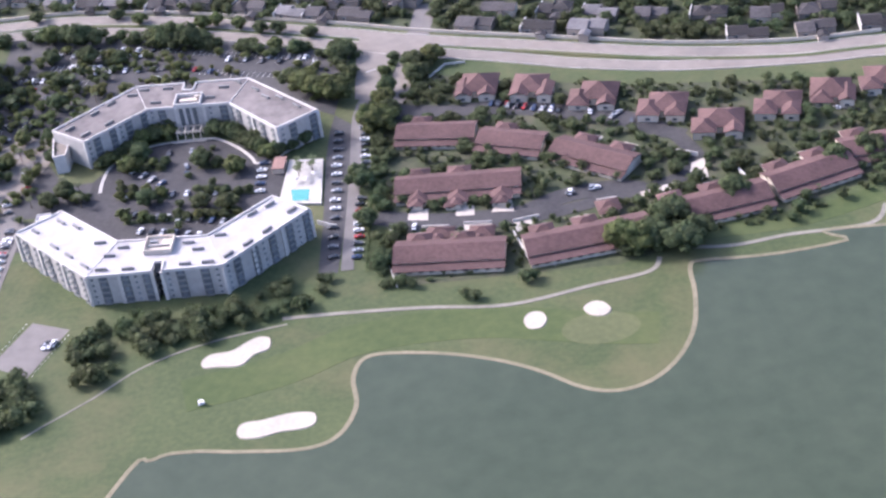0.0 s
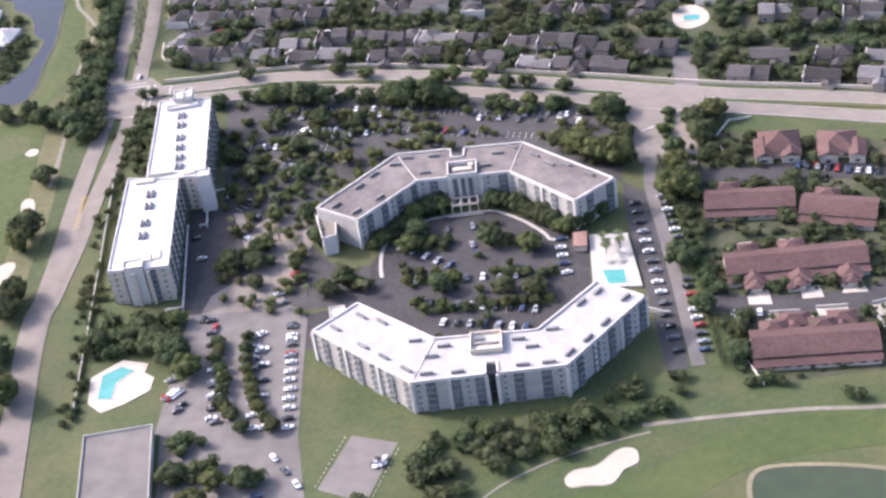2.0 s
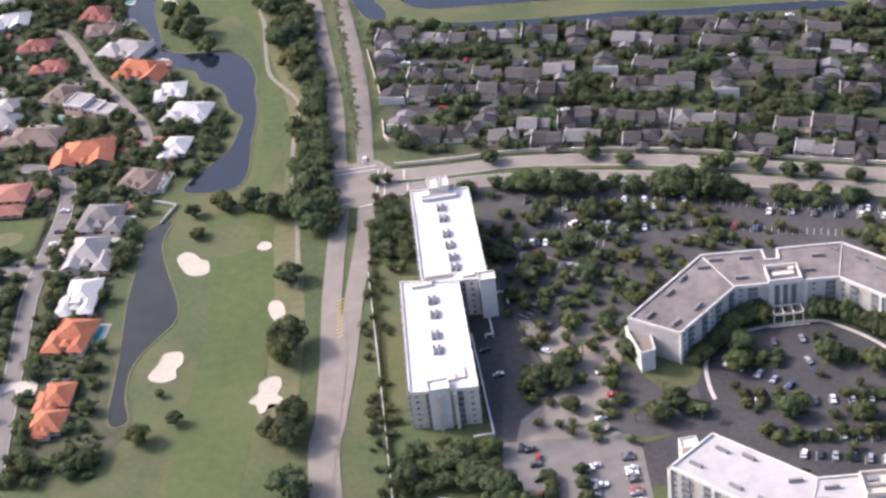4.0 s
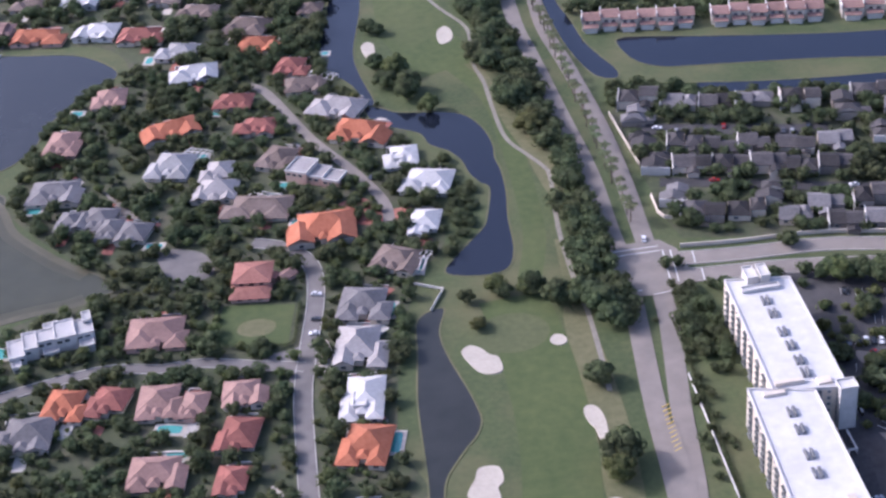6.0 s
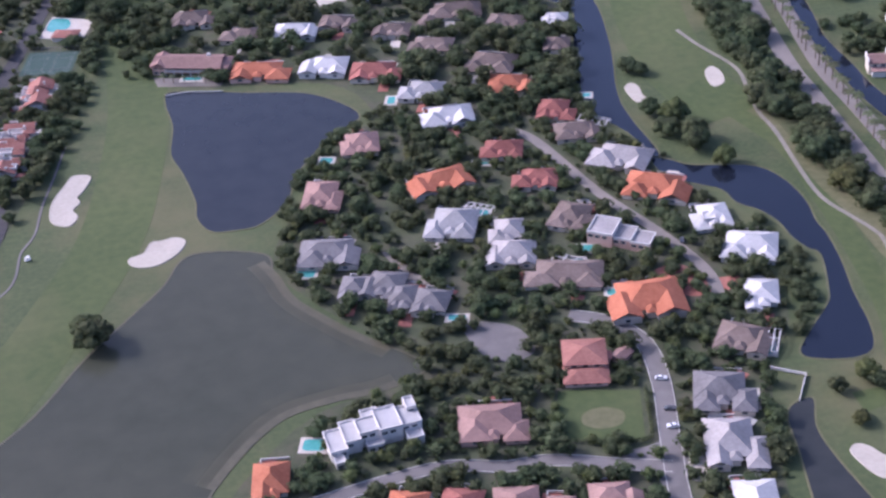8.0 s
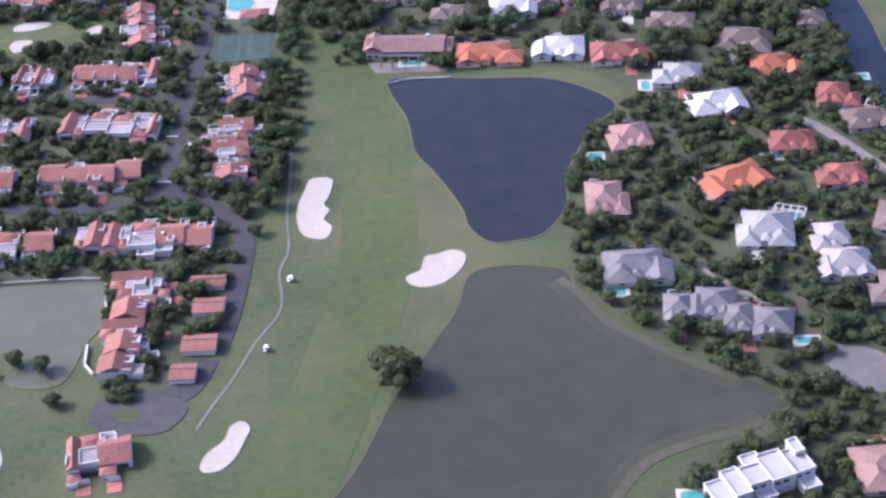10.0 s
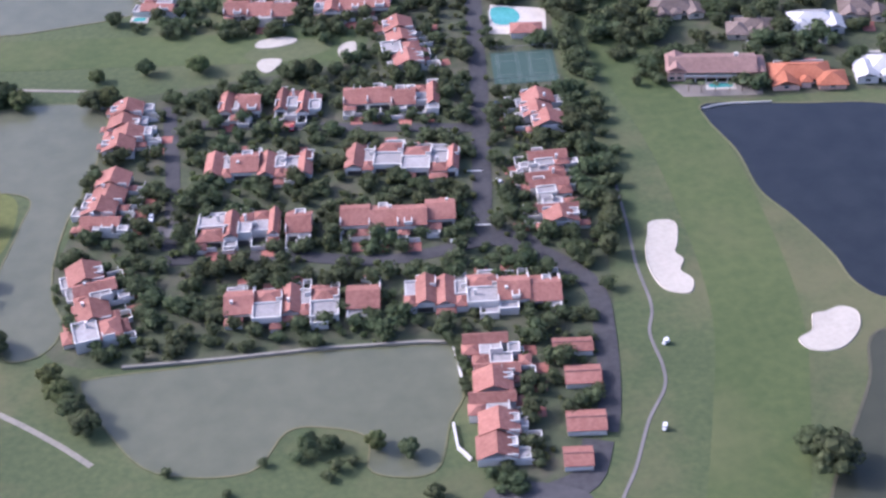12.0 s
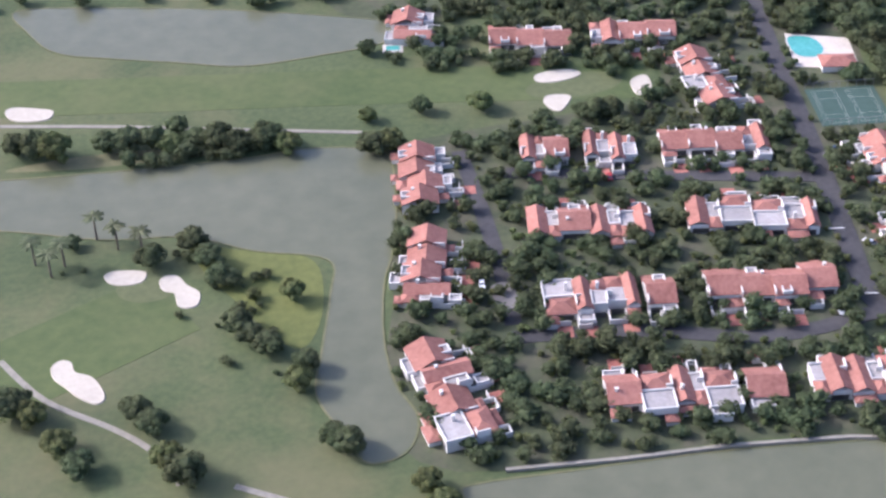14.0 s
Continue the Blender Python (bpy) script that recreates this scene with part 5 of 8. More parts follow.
for x, y, L, W, rz, col in [
    (-153.1, 68.3, 6.4, 10.2, -9, 'w'),
    (-205.2, 79.0, 6.6, 7.0, -17, 'o'),
    (-198.0, 78.3, 6.0, 7.0, -20, 'r'),
    (-188.6, 76.0, 6.5, 7.9, -8, 'p'),
    (-182.9, 73.6, 4.2, 6.0, -13, 'p'),
    (-173.3, 74.7, 7.0, 6.0, -7, 'p'),
    (-175.3, 63.5, 5.9, 7.9, -16, 'r'),
    (-153.9, 55.8, 7.2, 8.8, -17, 'o'),
    (-212.7, 72.6, 9.1, 7.9, -7, 'g'),
    (-225.9, 90.4, 6.0, 7.9, -6, 'o'),
]:
    villa(x, y, L * 1.12, W * 1.12, rz, col, rng)
for row in [
    (-188.9, 56.7, 9.6, 7.9, -10, 'p'),
    (-176.1, 51.6, 6.3, 7.0, -14, 'r'),
    (-155.6, 37.4, 6.0, 7.9, -11, 'o'),
    (-156.0, 30.1, 6.2, 7.0, -14, 'o'),
] + [
    (-188.3, 42.8, 6.5, 7.0, -26, 'p'),
]:
    villa(*row, rng)
for row in [
    (-170.1, 253.3, 12.1, 7.0, -7, 'b'),
    (-209.6, 252.5, 10.0, 7.0, -13, 'w'),
    (-234.3, 266.5, 10.1, 7.9, -5, 'b'),
    (-147.7, 241.7, 5.9, 6.0, -14, 'w'),
    (-149.9, 228.8, 5.7, 6.0, -14, 'b'),
    (-186.8, 246.8, 8.5, 6.5, -14, 'b'),
    (-198.9, 254.5, 8.8, 6.5, -19, 'b'),
    (-178.1, 249.2, 3.0, 6.0, -27, 'b'),
    (-158.9, 243.8, 8.8, 6.0, -25, 'b'),
    (-223.0, 254.1, 8.8, 6.5, -18, 'b'),
    (-178.7, 236.5, 9.8, 6.5, -18, 'b'),
]:
    villa(*row, rng)


def tiered_villa(x, y, rz):
    """A two-storey villa with a low tiled roof round its foot and a detached tiled garage."""
    b = thing("house", "two-storey villa with stacked salmon red tile roofs", "house", pose(x, y, 0, 0, 0, rz), "villas")
    body = part("wall", box(-3.5, 3.5, -2.2, 4.4, 0, 2.2), WALL_P, b)
    part("roof", moved(hip(7.0, 6.6, 2.2, 1.2, 0.42), 0, 1.1), ROOFS["k"], b)
    part("wing_wall", box(-3.7, 3.6, -6.0, -2.2, 0, 1.15), WALL_P, b)
    part("wing_roof", moved(hip(7.3, 4.2, 1.15, 0.85, 0.4), 0, -4.0), ROOFS["k"], b)
    part("side_roof", moved(shed(2.2, 1.6, 1.3, 0.4, 0.1), 3.9, 1.0, 0, 90), ROOFS["k"], b)
    part("side_wall", box(3.5, 4.4, 0.0, 2.0, 0, 1.3), WALL_P, b)
    for k in (-2.0, 0.0, 2.0):
        part("window", PANE, None, body, at=pose(k, -2.2, 1.3))
        part("window", PANE, None, body, at=pose(k, -6.0, 0.35))
    block(x, y - 1, 9, 12.5, rz)


def lakeside_villa(x, y, rz):
    """A long two-storey villa with an arcade and loggia towards its pool terrace."""
    b = thing("house", "long two-storey pink villa with loggia facing a lake", "house", pose(x, y, 0, 0, 0, rz), "villas")
    body = part("wall", box(-8.0, 8.0, 1.5, 6.4, 0, 2.4), WALL_P, b)
    part("roof", moved(gable(16.0, 6.6, 2.4, 1.25, 0.35), 0, 3.3), ROOFS["p"], b)
    wing = part("wing_wall", box(-8.4, -5.4, 0.6, 5.8, 0, 2.55), WALL_P, b)
    part("wing_roof", moved(gable(6.0, 3.4, 2.55, 0.9, 0.3), -6.9, 3.2, 0, 90), ROOFS["p"], b)
    part("side_roof", moved(hip(5.0, 5.6, 2.2, 1.0, 0.35), 7.2, 3.4), ROOFS["p"], b)
    part("side_wall", box(5.0, 9.4, 1.0, 6.0, 0, 2.2), WALL_P, b)
    part("balcony", box(-5.4, 5.0, 0.1, 1.5, 1.15, 1.3), WALL_W, b, "white balcony slab")
    part("rail", box(-5.4, 5.0, 0.06, 0.14, 1.3, 1.62), WALL_W, b)
    for k in range(6):
        part("column", box(-5.3 + 2.0 * k, -5.1 + 2.0 * k, 0.12, 0.32, 0, 2.4), WALL_W, b)
    for k in range(5):
        for z in (0.35, 1.5):
            part("window", PANE, None, body, at=pose(-4.2 + 2.0 * k, 1.5, z))
    for z in (0.35, 1.55):
        for k in (-7.6, -6.2):
            part("window", PANE, None, wing, at=pose(k, 0.6, z))
    part("chimney", box(4.2, 5.0, 4.0, 4.7, 2.4, 4.0), WALL_W, b)
    mid = Matrix.Rotation(radians(rz), 2) @ Vector((0, 3.4))
    block(x + mid.x, y + mid.y, 18, 8, rz)


def pool_cage(x, y, L, W, h, rz):
    """A white framed insect screen over a pool, with a low hipped top of bars."""
    b = thing("pool_cage", "white framed screen cage over a garden pool", "pool cage", pose(x, y, 0, 0, 0, rz), "pool cages")
    for px in np.linspace(-L / 2, L / 2, 5):
        for py in (-W / 2, W / 2):
            part("post", box(px - 0.05, px + 0.05, py - 0.05, py + 0.05, 0, h), WALL_W, b)
        part("rafter", moved(gable(0.1, W, h, 0.5, 0.05, 0.1), px, 0), WALL_W, b)
    for py in (-W / 2, W / 2):
        part("rail", box(-L / 2, L / 2, py - 0.06, py + 0.06, h - 0.06, h + 0.06), WALL_W, b)
    part("ridge", box(-L / 2, L / 2, -0.06, 0.06, h + 0.42, h + 0.54), WALL_W, b)


def flat_villa(x, y, rz, blocks, wall, label):
    """A flat-roofed villa of stepped white-rimmed boxes."""
    b = thing("house", label, "house", pose(x, y, 0, 0, 0, rz), "villas")
    for x0, x1, y0, y1, h in blocks:
        body = part("wall", box(x0, x1, y0, y1, 0, h), wall, b)
        part("roof", box(x0 + 0.1, x1 - 0.1, y0 + 0.1, y1 - 0.1, h - 0.05, h + 0.04), ROOFS["t"] if wall is WALL_P else ROOF_WORN, b)
        part("parapet", parapet(x0 - 0.08, x1 + 0.08, y0 - 0.08, y1 + 0.08, h - 0.1, 0.42, 0.2), WALL_W, b)
        for k in range(int((x1 - x0) / 1.4)):
            part("window", PANE, None, body, at=pose(x0 + 0.7 + 1.4 * k, y0, h - 1.0))
    x0, x1 = min(q[0] for q in blocks), max(q[1] for q in blocks)
    block(x, y, x1 - x0 + 1, 9, rz)


tiered_villa(-170.4, 110.0, -9)
for row in ((-180.2, 162.2, 5.4, 4.2, 1.3, -30), (-165.6, 139.6, 8.4, 3.6, 1.2, -36), (-138.0, 108.4, 4.0, 6.8, 1.2, -24), (-186.8, 213.4, 4.6, 3.4, 1.2, -20), (-149.6, 191.6, 6.4, 3.2, 1.2, -38)):
    pool_cage(*row)
b = thing("house", "small tiled garage beside a red villa", "house", pose(-163.7, 110.6, 0, 0, 0, 40), "villas")
part("wall", box(-1.6, 1.6, -1.2, 1.2, 0, 1.0), WALL_P, b)
part("roof", gable(3.2, 2.4, 1.0, 0.6), ROOFS["p"], b)
block(-163.7, 110.6, 4, 4, 0)
flat_villa(-154.6, 146.2, -31, [(-6.2, -1.2, -3.0, 3.0, 2.8), (-1.2, 2.4, -2.6, 2.2, 2.1), (2.4, 6.2, -2.8, 1.6, 1.9)], WALL_P, "flat-roofed pink villa with white parapets")
lakeside_villa(-236.6, 238.0, -16)
flat_villa(-208.5, 99.0, 9, [(-8.5, -5.6, -3.4, 2.2, 2.0), (-5.6, -3.0, -2.4, 3.0, 2.5), (-3.0, 0.4, -1.6, 2.2, 2.9), (0.4, 4.2, -2.2, 3.4, 3.1), (4.2, 7.6, -1.8, 3.0, 2.7), (4.6, 7.2, -4.4, -1.8, 1.6), (-8.2, -6.6, -5.4, -3.4, 1.2), (-1.4, 1.4, 2.4, 5.0, 2.2), (6.0, 7.6, 1.4, 4.2, 3.4), (-2.2, 0.6, -3.4, -1.6, 1.3)], WALL_W, "stepped white modern villa with flat roofs")

for x, y, a, c in [
    (-180.4, 162.4, 5.6, 3.7),
    (-161.6, 145.2, 4.7, 2.8),
    (-159.9, 129.8, 4.2, 2.8),
    (-215.9, 149.7, 4.2, 3.3),
    (-218.9, 99.3, 4.7, 3.7),
    (-138.1, 108.2, 2.8, 6.5),
    (-145.0, 94.7, 1.9, 5.6),
    (-176.1, 181.7, 4.2, 1.9),
    (-235.5, 236.4, 5.6, 2.2),
    (-164.6, 140.7, 2.3, 4.2),
    (-189.9, 128.9, 4.2, 2.3),
    (-191.2, 213.7, 2.3, 4.2),
    (-148.3, 204.6, 2.3, 2.3),
    (-187.1, 69.2, 5.6, 2.8),
    (-148.6, 56.4, 2.3, 6.5),
    (-185.8, 62.0, 4.7, 1.9),
    (-208.1, 191.0, 3.3, 2.8),
    (-341.2, 295.6, 3.3, 2.3),
    (36.9, 92.1, 4.7, 3.3),
]:
    a, c = a * 0.85, c * 0.85
    p = thing("garden_pool", "small turquoise garden pool with pale paving", "swimming pool", pose(x, y, 0, 0, 0, -14), "garden pools")
    part("patio", slab(-a / 2 - 0.5, a / 2 + 0.5, -c / 2 - 0.45, c / 2 + 0.45, 0, 0.14, 0.03), PALEDECK, p)
    n = 14
    ring = [(a / 2 * math.copysign(abs(math.cos(k)) ** 0.45, math.cos(k)), c / 2 * math.copysign(abs(math.sin(k)) ** 0.45, math.sin(k))) for k in np.linspace(0.1, 6.383, n + 1)[:-1]]
    part("water", sheet(ring, 0.17), POOL, p)
    part("coping", band(ring, 0.22, 0.1, 0.2, True), CONCRETE, p)
    block(x, y, a + 2, c + 2, -14)

# ---- maroon row houses and far rows ----
def row_house(x, y, L, W, rz, col, rng, label="long row house with a maroon tile roof"):
    b = thing("row_house", label, "row house", pose(x, y, 0, 0, 0, rz), "row houses")
    block(x, y, L + 1, W + 1, rz)
    h = 1.9
    part("wall", box(-L / 2, L / 2, -W / 2, W / 2, 0, h), WALL_C, b)
    part("roof", gable(L, W, h, W * 0.20), ROOFS[col], b)
    part("lean_to_roof", moved(shed(L, W * 0.3, h - 0.75, 0.45), 0, -W * 0.62), ROOFS[col], b)
    part("lean_to_wall", box(-L / 2 + 0.1, L / 2 - 0.1, -W * 0.75, -W / 2, 0, h - 0.85), WALL_C, b)
    for i in range(1, int(L / 4.2)):
        part("fire_wall", moved(box(-0.09, 0.09, -W * 0.5, W * 0.5, h - 0.2, h + 0.3), -L / 2 + i * 4.2, 0), ROOFS[col], b)
    for i in range(int(L / 2.1)):
        part("window", PANE, None, b, at=pose(-L / 2 + 1.05 + i * 2.1, -W * 0.75, 0.5))
    for i in range(int(L / 8.4)):
        xx = -L / 2 + 4.2 + i * 8.4
        part("porch_roof", moved(hip(4.4, 3.6, 1.7, 1.0), xx, W * 0.62), ROOFS[col], b)
        part("porch_wall", moved(box(-2.0, 2.0, -1.6, 1.6, 0, 1.7), xx, W * 0.62), WALL_C, b)
        f = part("forecourt", moved(slab(-1.7, 1.7, -1.5, 1.5, 0, 0.13, 0.02), xx, W * 0.62 + 3.0), PALEDECK)
        f.matrix_basis = b.matrix_basis
        tagged(f, "pale paved forecourt of a row house", "driveway", kind="structure")


for row in [
    (31.0, 13.9, 16.7, 6.5, -12, 'm'),
    (46.5, 6.7, 13.9, 6.5, -24, 'm'),
    (62.4, -3.3, 17.8, 6.5, -38, 'm'),
    (34.2, -7.1, 25.1, 6.5, -6, 'm'),
    (31.1, -30.8, 21.0, 7.0, -8, 'm'),
    (57.1, -31.4, 23.9, 7.0, 6, 'm'),
    (81.9, -25.8, 21.9, 7.0, 10, 'm'),
    (102.0, -19.6, 17.3, 7.0, 18, 'm'),
    (116.9, -12.9, 13.9, 7.0, 6, 'm'),
]:
    row_house(*row, rng)
for row in [
    (26.2, -10.4, 4.0, 6.0, -8, 'm'),
    (33.5, -11.9, 4.0, 6.0, -8, 'm'),
    (42.9, -12.8, 4.3, 6.0, -8, 'm'),
    (29.1, -24.1, 5.5, 4.2, -11, 'm'),
    (37.1, -25.5, 5.1, 4.2, -9, 'm'),
    (62.7, -22.2, 4.3, 4.2, 5, 'm'),
] + [
    (40.9, 31.2, 6.9, 9.3, -11, 'm'),
    (53.1, 27.6, 7.1, 9.3, -15, 'm'),
    (65.4, 20.9, 7.8, 9.3, -15, 'm'),
    (78.9, 12.4, 7.7, 9.3, -15, 'm'),
    (88.7, 2.9, 8.0, 9.3, -12, 'm'),
    (102.0, 6.9, 7.2, 9.3, -15, 'm'),
    (114.1, 9.1, 6.9, 9.3, -15, 'm'),
    (125.3, 11.4, 7.8, 9.3, -8, 'm'),
]:
    villa(row[0], row[1], row[2] * (1.25 if row[3] > 7 else 1), row[3], row[4], row[5], rng, high=1.8 if row[3] > 7 else 1.3, drive=False)
for k, pts in enumerate((
    [(23.8, -12.6), (27.8, -13.0), (27.4, -17.3), (23.4, -16.4)], [(33.3, -13.3), (36.8, -14.2), (36.6, -17.6), (32.9, -17.1)], [(41.4, -14.3), (44.3, -13.7), (44.4, -18.0), (39.9, -17.3)],
    [(26.1, -19.7), (31.4, -20.6), (30.7, -22.3), (25.9, -23.4)], [(34.3, -20.3), (39.8, -21.1), (39.4, -23.4), (34.3, -23.2)], [(43.9, -21.7), (49.0, -21.0), (45.9, -25.0), (44.3, -25.2)],
    [(60.6, -18.5), (64.6, -18.3), (64.5, -20.0), (60.5, -21.0)], [(81.0, -9.2), (83.8, -7.9), (83.3, -15.9), (79.5, -14.9)], [(69.3, -17.3), (77.5, -15.0), (76.8, -17.2), (69.6, -18.8)],
)):
    zone("driveway", "cream paved court before a row house", "driveway", pts, 0.14 + 0.002 * k, PALEDECK, False)
    if 2 < k < 7:
        tagged(part("court_wall", band(pts[:2], 0.16, 0, 0.7), WALL_W), "white court wall of a row house", "wall", kind="structure")
for pts in ([(5.4, -13.2), (8.1, -15.2), (9.4, -15.8)], [(43.6, -25.8), (45.8, -35.9)], [(89.4, -14.4), (92.1, -23.6)], [(78.8, -4.5), (82.7, -6.9)]):
    tagged(part("garden_wall", band(pts, 0.2, 0, 1.0), WALL_W), "low white garden wall beside grass", "wall", kind="structure")


def far_row(x, y, L, W, rz, col, rng):
    """Attached two-storey units that step forward and back, each with its own hipped roof."""
    b = thing("row_house", "stepped two-storey row house with faded tile roofs", "row house", pose(x, y, 0, 0, 0, rz), "row houses")
    block(x, y, L + 1, W + 1, rz)
    n = max(int(L / 4.4), 1)
    u = L / n
    for i in range(n):
        mx, my, h = -L / 2 + (i + 0.5) * u, (i % 2) * 0.7 - 0.3, 2.9 + (i % 3 == 1) * 0.35
        body = part("wall", moved(box(-u / 2 + 0.06, u / 2 - 0.06, -W * 0.36, W * 0.36, 0, h), mx, my), WALL_C, b)
        part("roof", moved(gable(u - 0.3, W * 0.72, h, W * 0.15), mx, my), ROOFS[col], b)
        part("party_wall", moved(box(-0.14, 0.14, -W * 0.38, W * 0.38, h - 0.6, h + 0.75), mx - u / 2, my), WALL_W, b)
        part("lean_to_roof", moved(shed(u * 0.7, 1.5, 1.6, 0.3), mx, my - W * 0.36 - 0.7), ROOFS[col], b)
        part("lean_to_wall", moved(box(-u * 0.33, u * 0.33, -0.7, 0.7, 0, 1.6), mx, my - W * 0.36 - 0.7), WALL_W, b)
        for k in (-0.9, 0.9):
            part("window", PANE, None, body, at=pose(mx + k, my - W * 0.36, 1.9))


for row in [
    (-71.8, 197.1, 27.2, 6.0, -12, 'p'),
    (-41.3, 191.2, 26.8, 6.0, -12, 'p'),
    (-13.8, 185.6, 20.8, 6.0, -13, 'p'),
    (-33.7, 207.0, 22.1, 6.0, -9, 'b'),
    (-61.8, 213.6, 25.0, 6.0, -11, 'b'),
]:
    far_row(*row, rng)

# ---- red-roofed townhouses ----
def townhouse(x, y, L, rz, rng, garden=True):
    """A row of units under a long broken tile ridge, with lower tile roofs, white walled terraces and cut-in roof decks."""
    b = thing("townhouse_row", "white townhouse row with red tile roofs and walled terraces", "townhouse", pose(x, y, 0, 0, 0, rz), "townhouse rows")
    n = max(round(L / 4.7), 1)
    u = L / n
    block(x, y, L + 0.2, 7.6, rz)

    def deck(p, q, y0, y1, h, sides="nesw"):
        body = part("terrace", merge(box(p, q, y0, y1, 0, h), parapet(p - 0.06, q + 0.06, y0 - 0.06, y1 + 0.06, h - 0.1, 0.42, 0.2, sides)), WALL_W, b, "white walled roof terrace")
        part("terrace_floor", box(p + 0.17, q - 0.17, y0 + 0.17, y1 - 0.17, h - 0.02, h + 0.04), ROOFS["t"], body)
        return body

    def tiled(p, q, y0, y1, h, rise, across=False, roof=gable):
        body = part("wall", box(p, q, y0, y1, 0, h), WALL_W, b)
        shape = roof(y1 - y0, q - p, h, rise, 0.16) if across else roof(q - p, y1 - y0, h, rise, 0.16)
        part("roof", moved(shape, (p + q) / 2, (y0 + y1) / 2, 0, 90 if across else 0), ROOFS["k"], b)
        return body

    for i in range(n):
        x0, s, h = -L / 2 + i * u, rng.uniform(-0.9, 0.9), rng.choice((1.45, 1.65, 1.85))
        x1, style = x0 + u, rng.random()
        cutx = x0 + u * rng.choice((0.38, 0.5, 0.62))
        if style < 0.2 and n > 2:
            # a flat white roof behind a small tile roof
            body = deck(x0, x1, 0.0 + s, 3.9 + s, h + 0.1)
            tiled(x0 + 0.1, x1 - 0.1, -3.6 + s, 0.0 + s, h - 0.1, 0.85, roof=hip)
            lo, hi = -3.6, 3.9
        elif style < 0.52:
            # a gable across the row beside a white deck
            left = rng.random() < 0.5
            body = tiled(x0 if left else cutx, cutx if left else x1, -3.2 + s, 3.6 + s, h, 0.9, True)
            deck(cutx if left else x0, x1 if left else cutx, -2.2 + s, 1.2 + s, h - 0.1, rng.choice(("nesw", "s", "sw")))
            tiled(cutx if left else x0, x1 if left else cutx, 1.2 + s, 3.8 + s, h - 0.2, 0.6, roof=hip)
            lo, hi = -3.2, 3.6
        else:
            # the long ridge, with a deck cut into one slope
            body = tiled(x0, x1, -2.4 + s, 3.4 + s, h, 1.35)
            if rng.random() < 0.7:
                w, c, y0 = rng.uniform(1.2, 1.9), x0 + u * rng.uniform(0.35, 0.65), rng.choice((-2.45, 1.7)) + s
                deck(c - w / 2, c + w / 2, y0, y0 + 1.8, h + 0.35)
            lo, hi = -2.4, 3.4
        for side, edge in ((-1, lo), (1, hi)):
            if side > 0 and not garden:
                continue
            near, far = edge + s, edge + s + side * rng.choice((1.3, 1.8))
            y0, y1 = min(near, far), max(near, far)
            # no opening is cut: a thin dark box paints the porch's shade
            part("porch_opening", box(x0 + u * 0.1, x1 - u * 0.1, near - 0.05, near + 0.05, 0.1, 1.0), PORCH_SHADE, body, "dark flat panel painted as porch shade")
            p, q = (x0 + 0.1, cutx) if rng.random() < 0.5 else (cutx, x1 - 0.1)
            kind = rng.random()
            if kind < 0.42:
                deck(p, q, y0, y1, rng.choice((1.0, 1.25)), "nesw" if rng.random() < 0.5 else ("sew" if side < 0 else "new"))
            elif kind < 0.85:
                tiled(p, q, y0, y1, 0.95, 0.4, roof=hip)
        if rng.random() < 0.9:
            part("party_wall", merge(
                box(x0 - 0.09, x0 + 0.09, s - 2.4, s - 0.5, h - 0.4, h + 0.75), box(x0 - 0.09, x0 + 0.9, s - 0.6, s - 0.42, h - 0.2, h + 0.75),
                box(x0 - 0.08, x0 + 0.08, s - 5.6, s - 2.0, 0, 0.95), box(x0, cutx - 0.3, s - 5.6, s - 5.44, 0, 0.95), box(cutx - 0.46, cutx - 0.3, s - 5.6, s - 3.0, 0, 0.95),
            ), WALL_W, b, "white party wall running out round a patio")
        if rng.random() < 0.5:
            part("chimney", merge(box(x0 + u * 0.7, x0 + u * 0.7 + 0.4, s + 1.4, s + 1.8, 1.2, 2.9), box(x0 + u * 0.7 - 0.06, x0 + u * 0.7 + 0.46, s + 1.34, s + 1.86, 2.9, 3.0)), WALL_W, b)
        if rng.random() < 0.75:
            g = x0 + u * rng.uniform(0.35, 0.65)
            part("garage_door", DOOR, None, b, at=pose(g, -4.96 + s, 0))
            d = part("driveway", slab(g - 1.15, g + 1.15, s - 7.6, s - 5.0, 0, 0.12, 0.02), PAVER)
            d.matrix_basis = b.matrix_basis
            tagged(d, "red paved driveway of a townhouse", "driveway", kind="structure")


def carport(x, y, L, W, rz):
    b = thing("garage", "low detached garage with a red tile roof", "garage", pose(x, y, 0, 0, 0, rz), "townhouse garages")
    block(x, y, L + 0.6, W + 0.6, rz)
    part("wall", box(-L / 2, L / 2, -W / 2, W / 2, 0, 1.1), WALL_W, b)
    part("roof", gable(L, W, 1.1, W * 0.16, 0.15), ROOFS["k"], b)
    part("ridge_cap", box(-L / 2, L / 2, -0.08, 0.08, 1.06 + W * 0.16, 1.16 + W * 0.16), ROOFS["m"], b)
    part("garage_door", DOOR, None, b, at=pose(L / 2, 0, 0, 0, 0, 90))


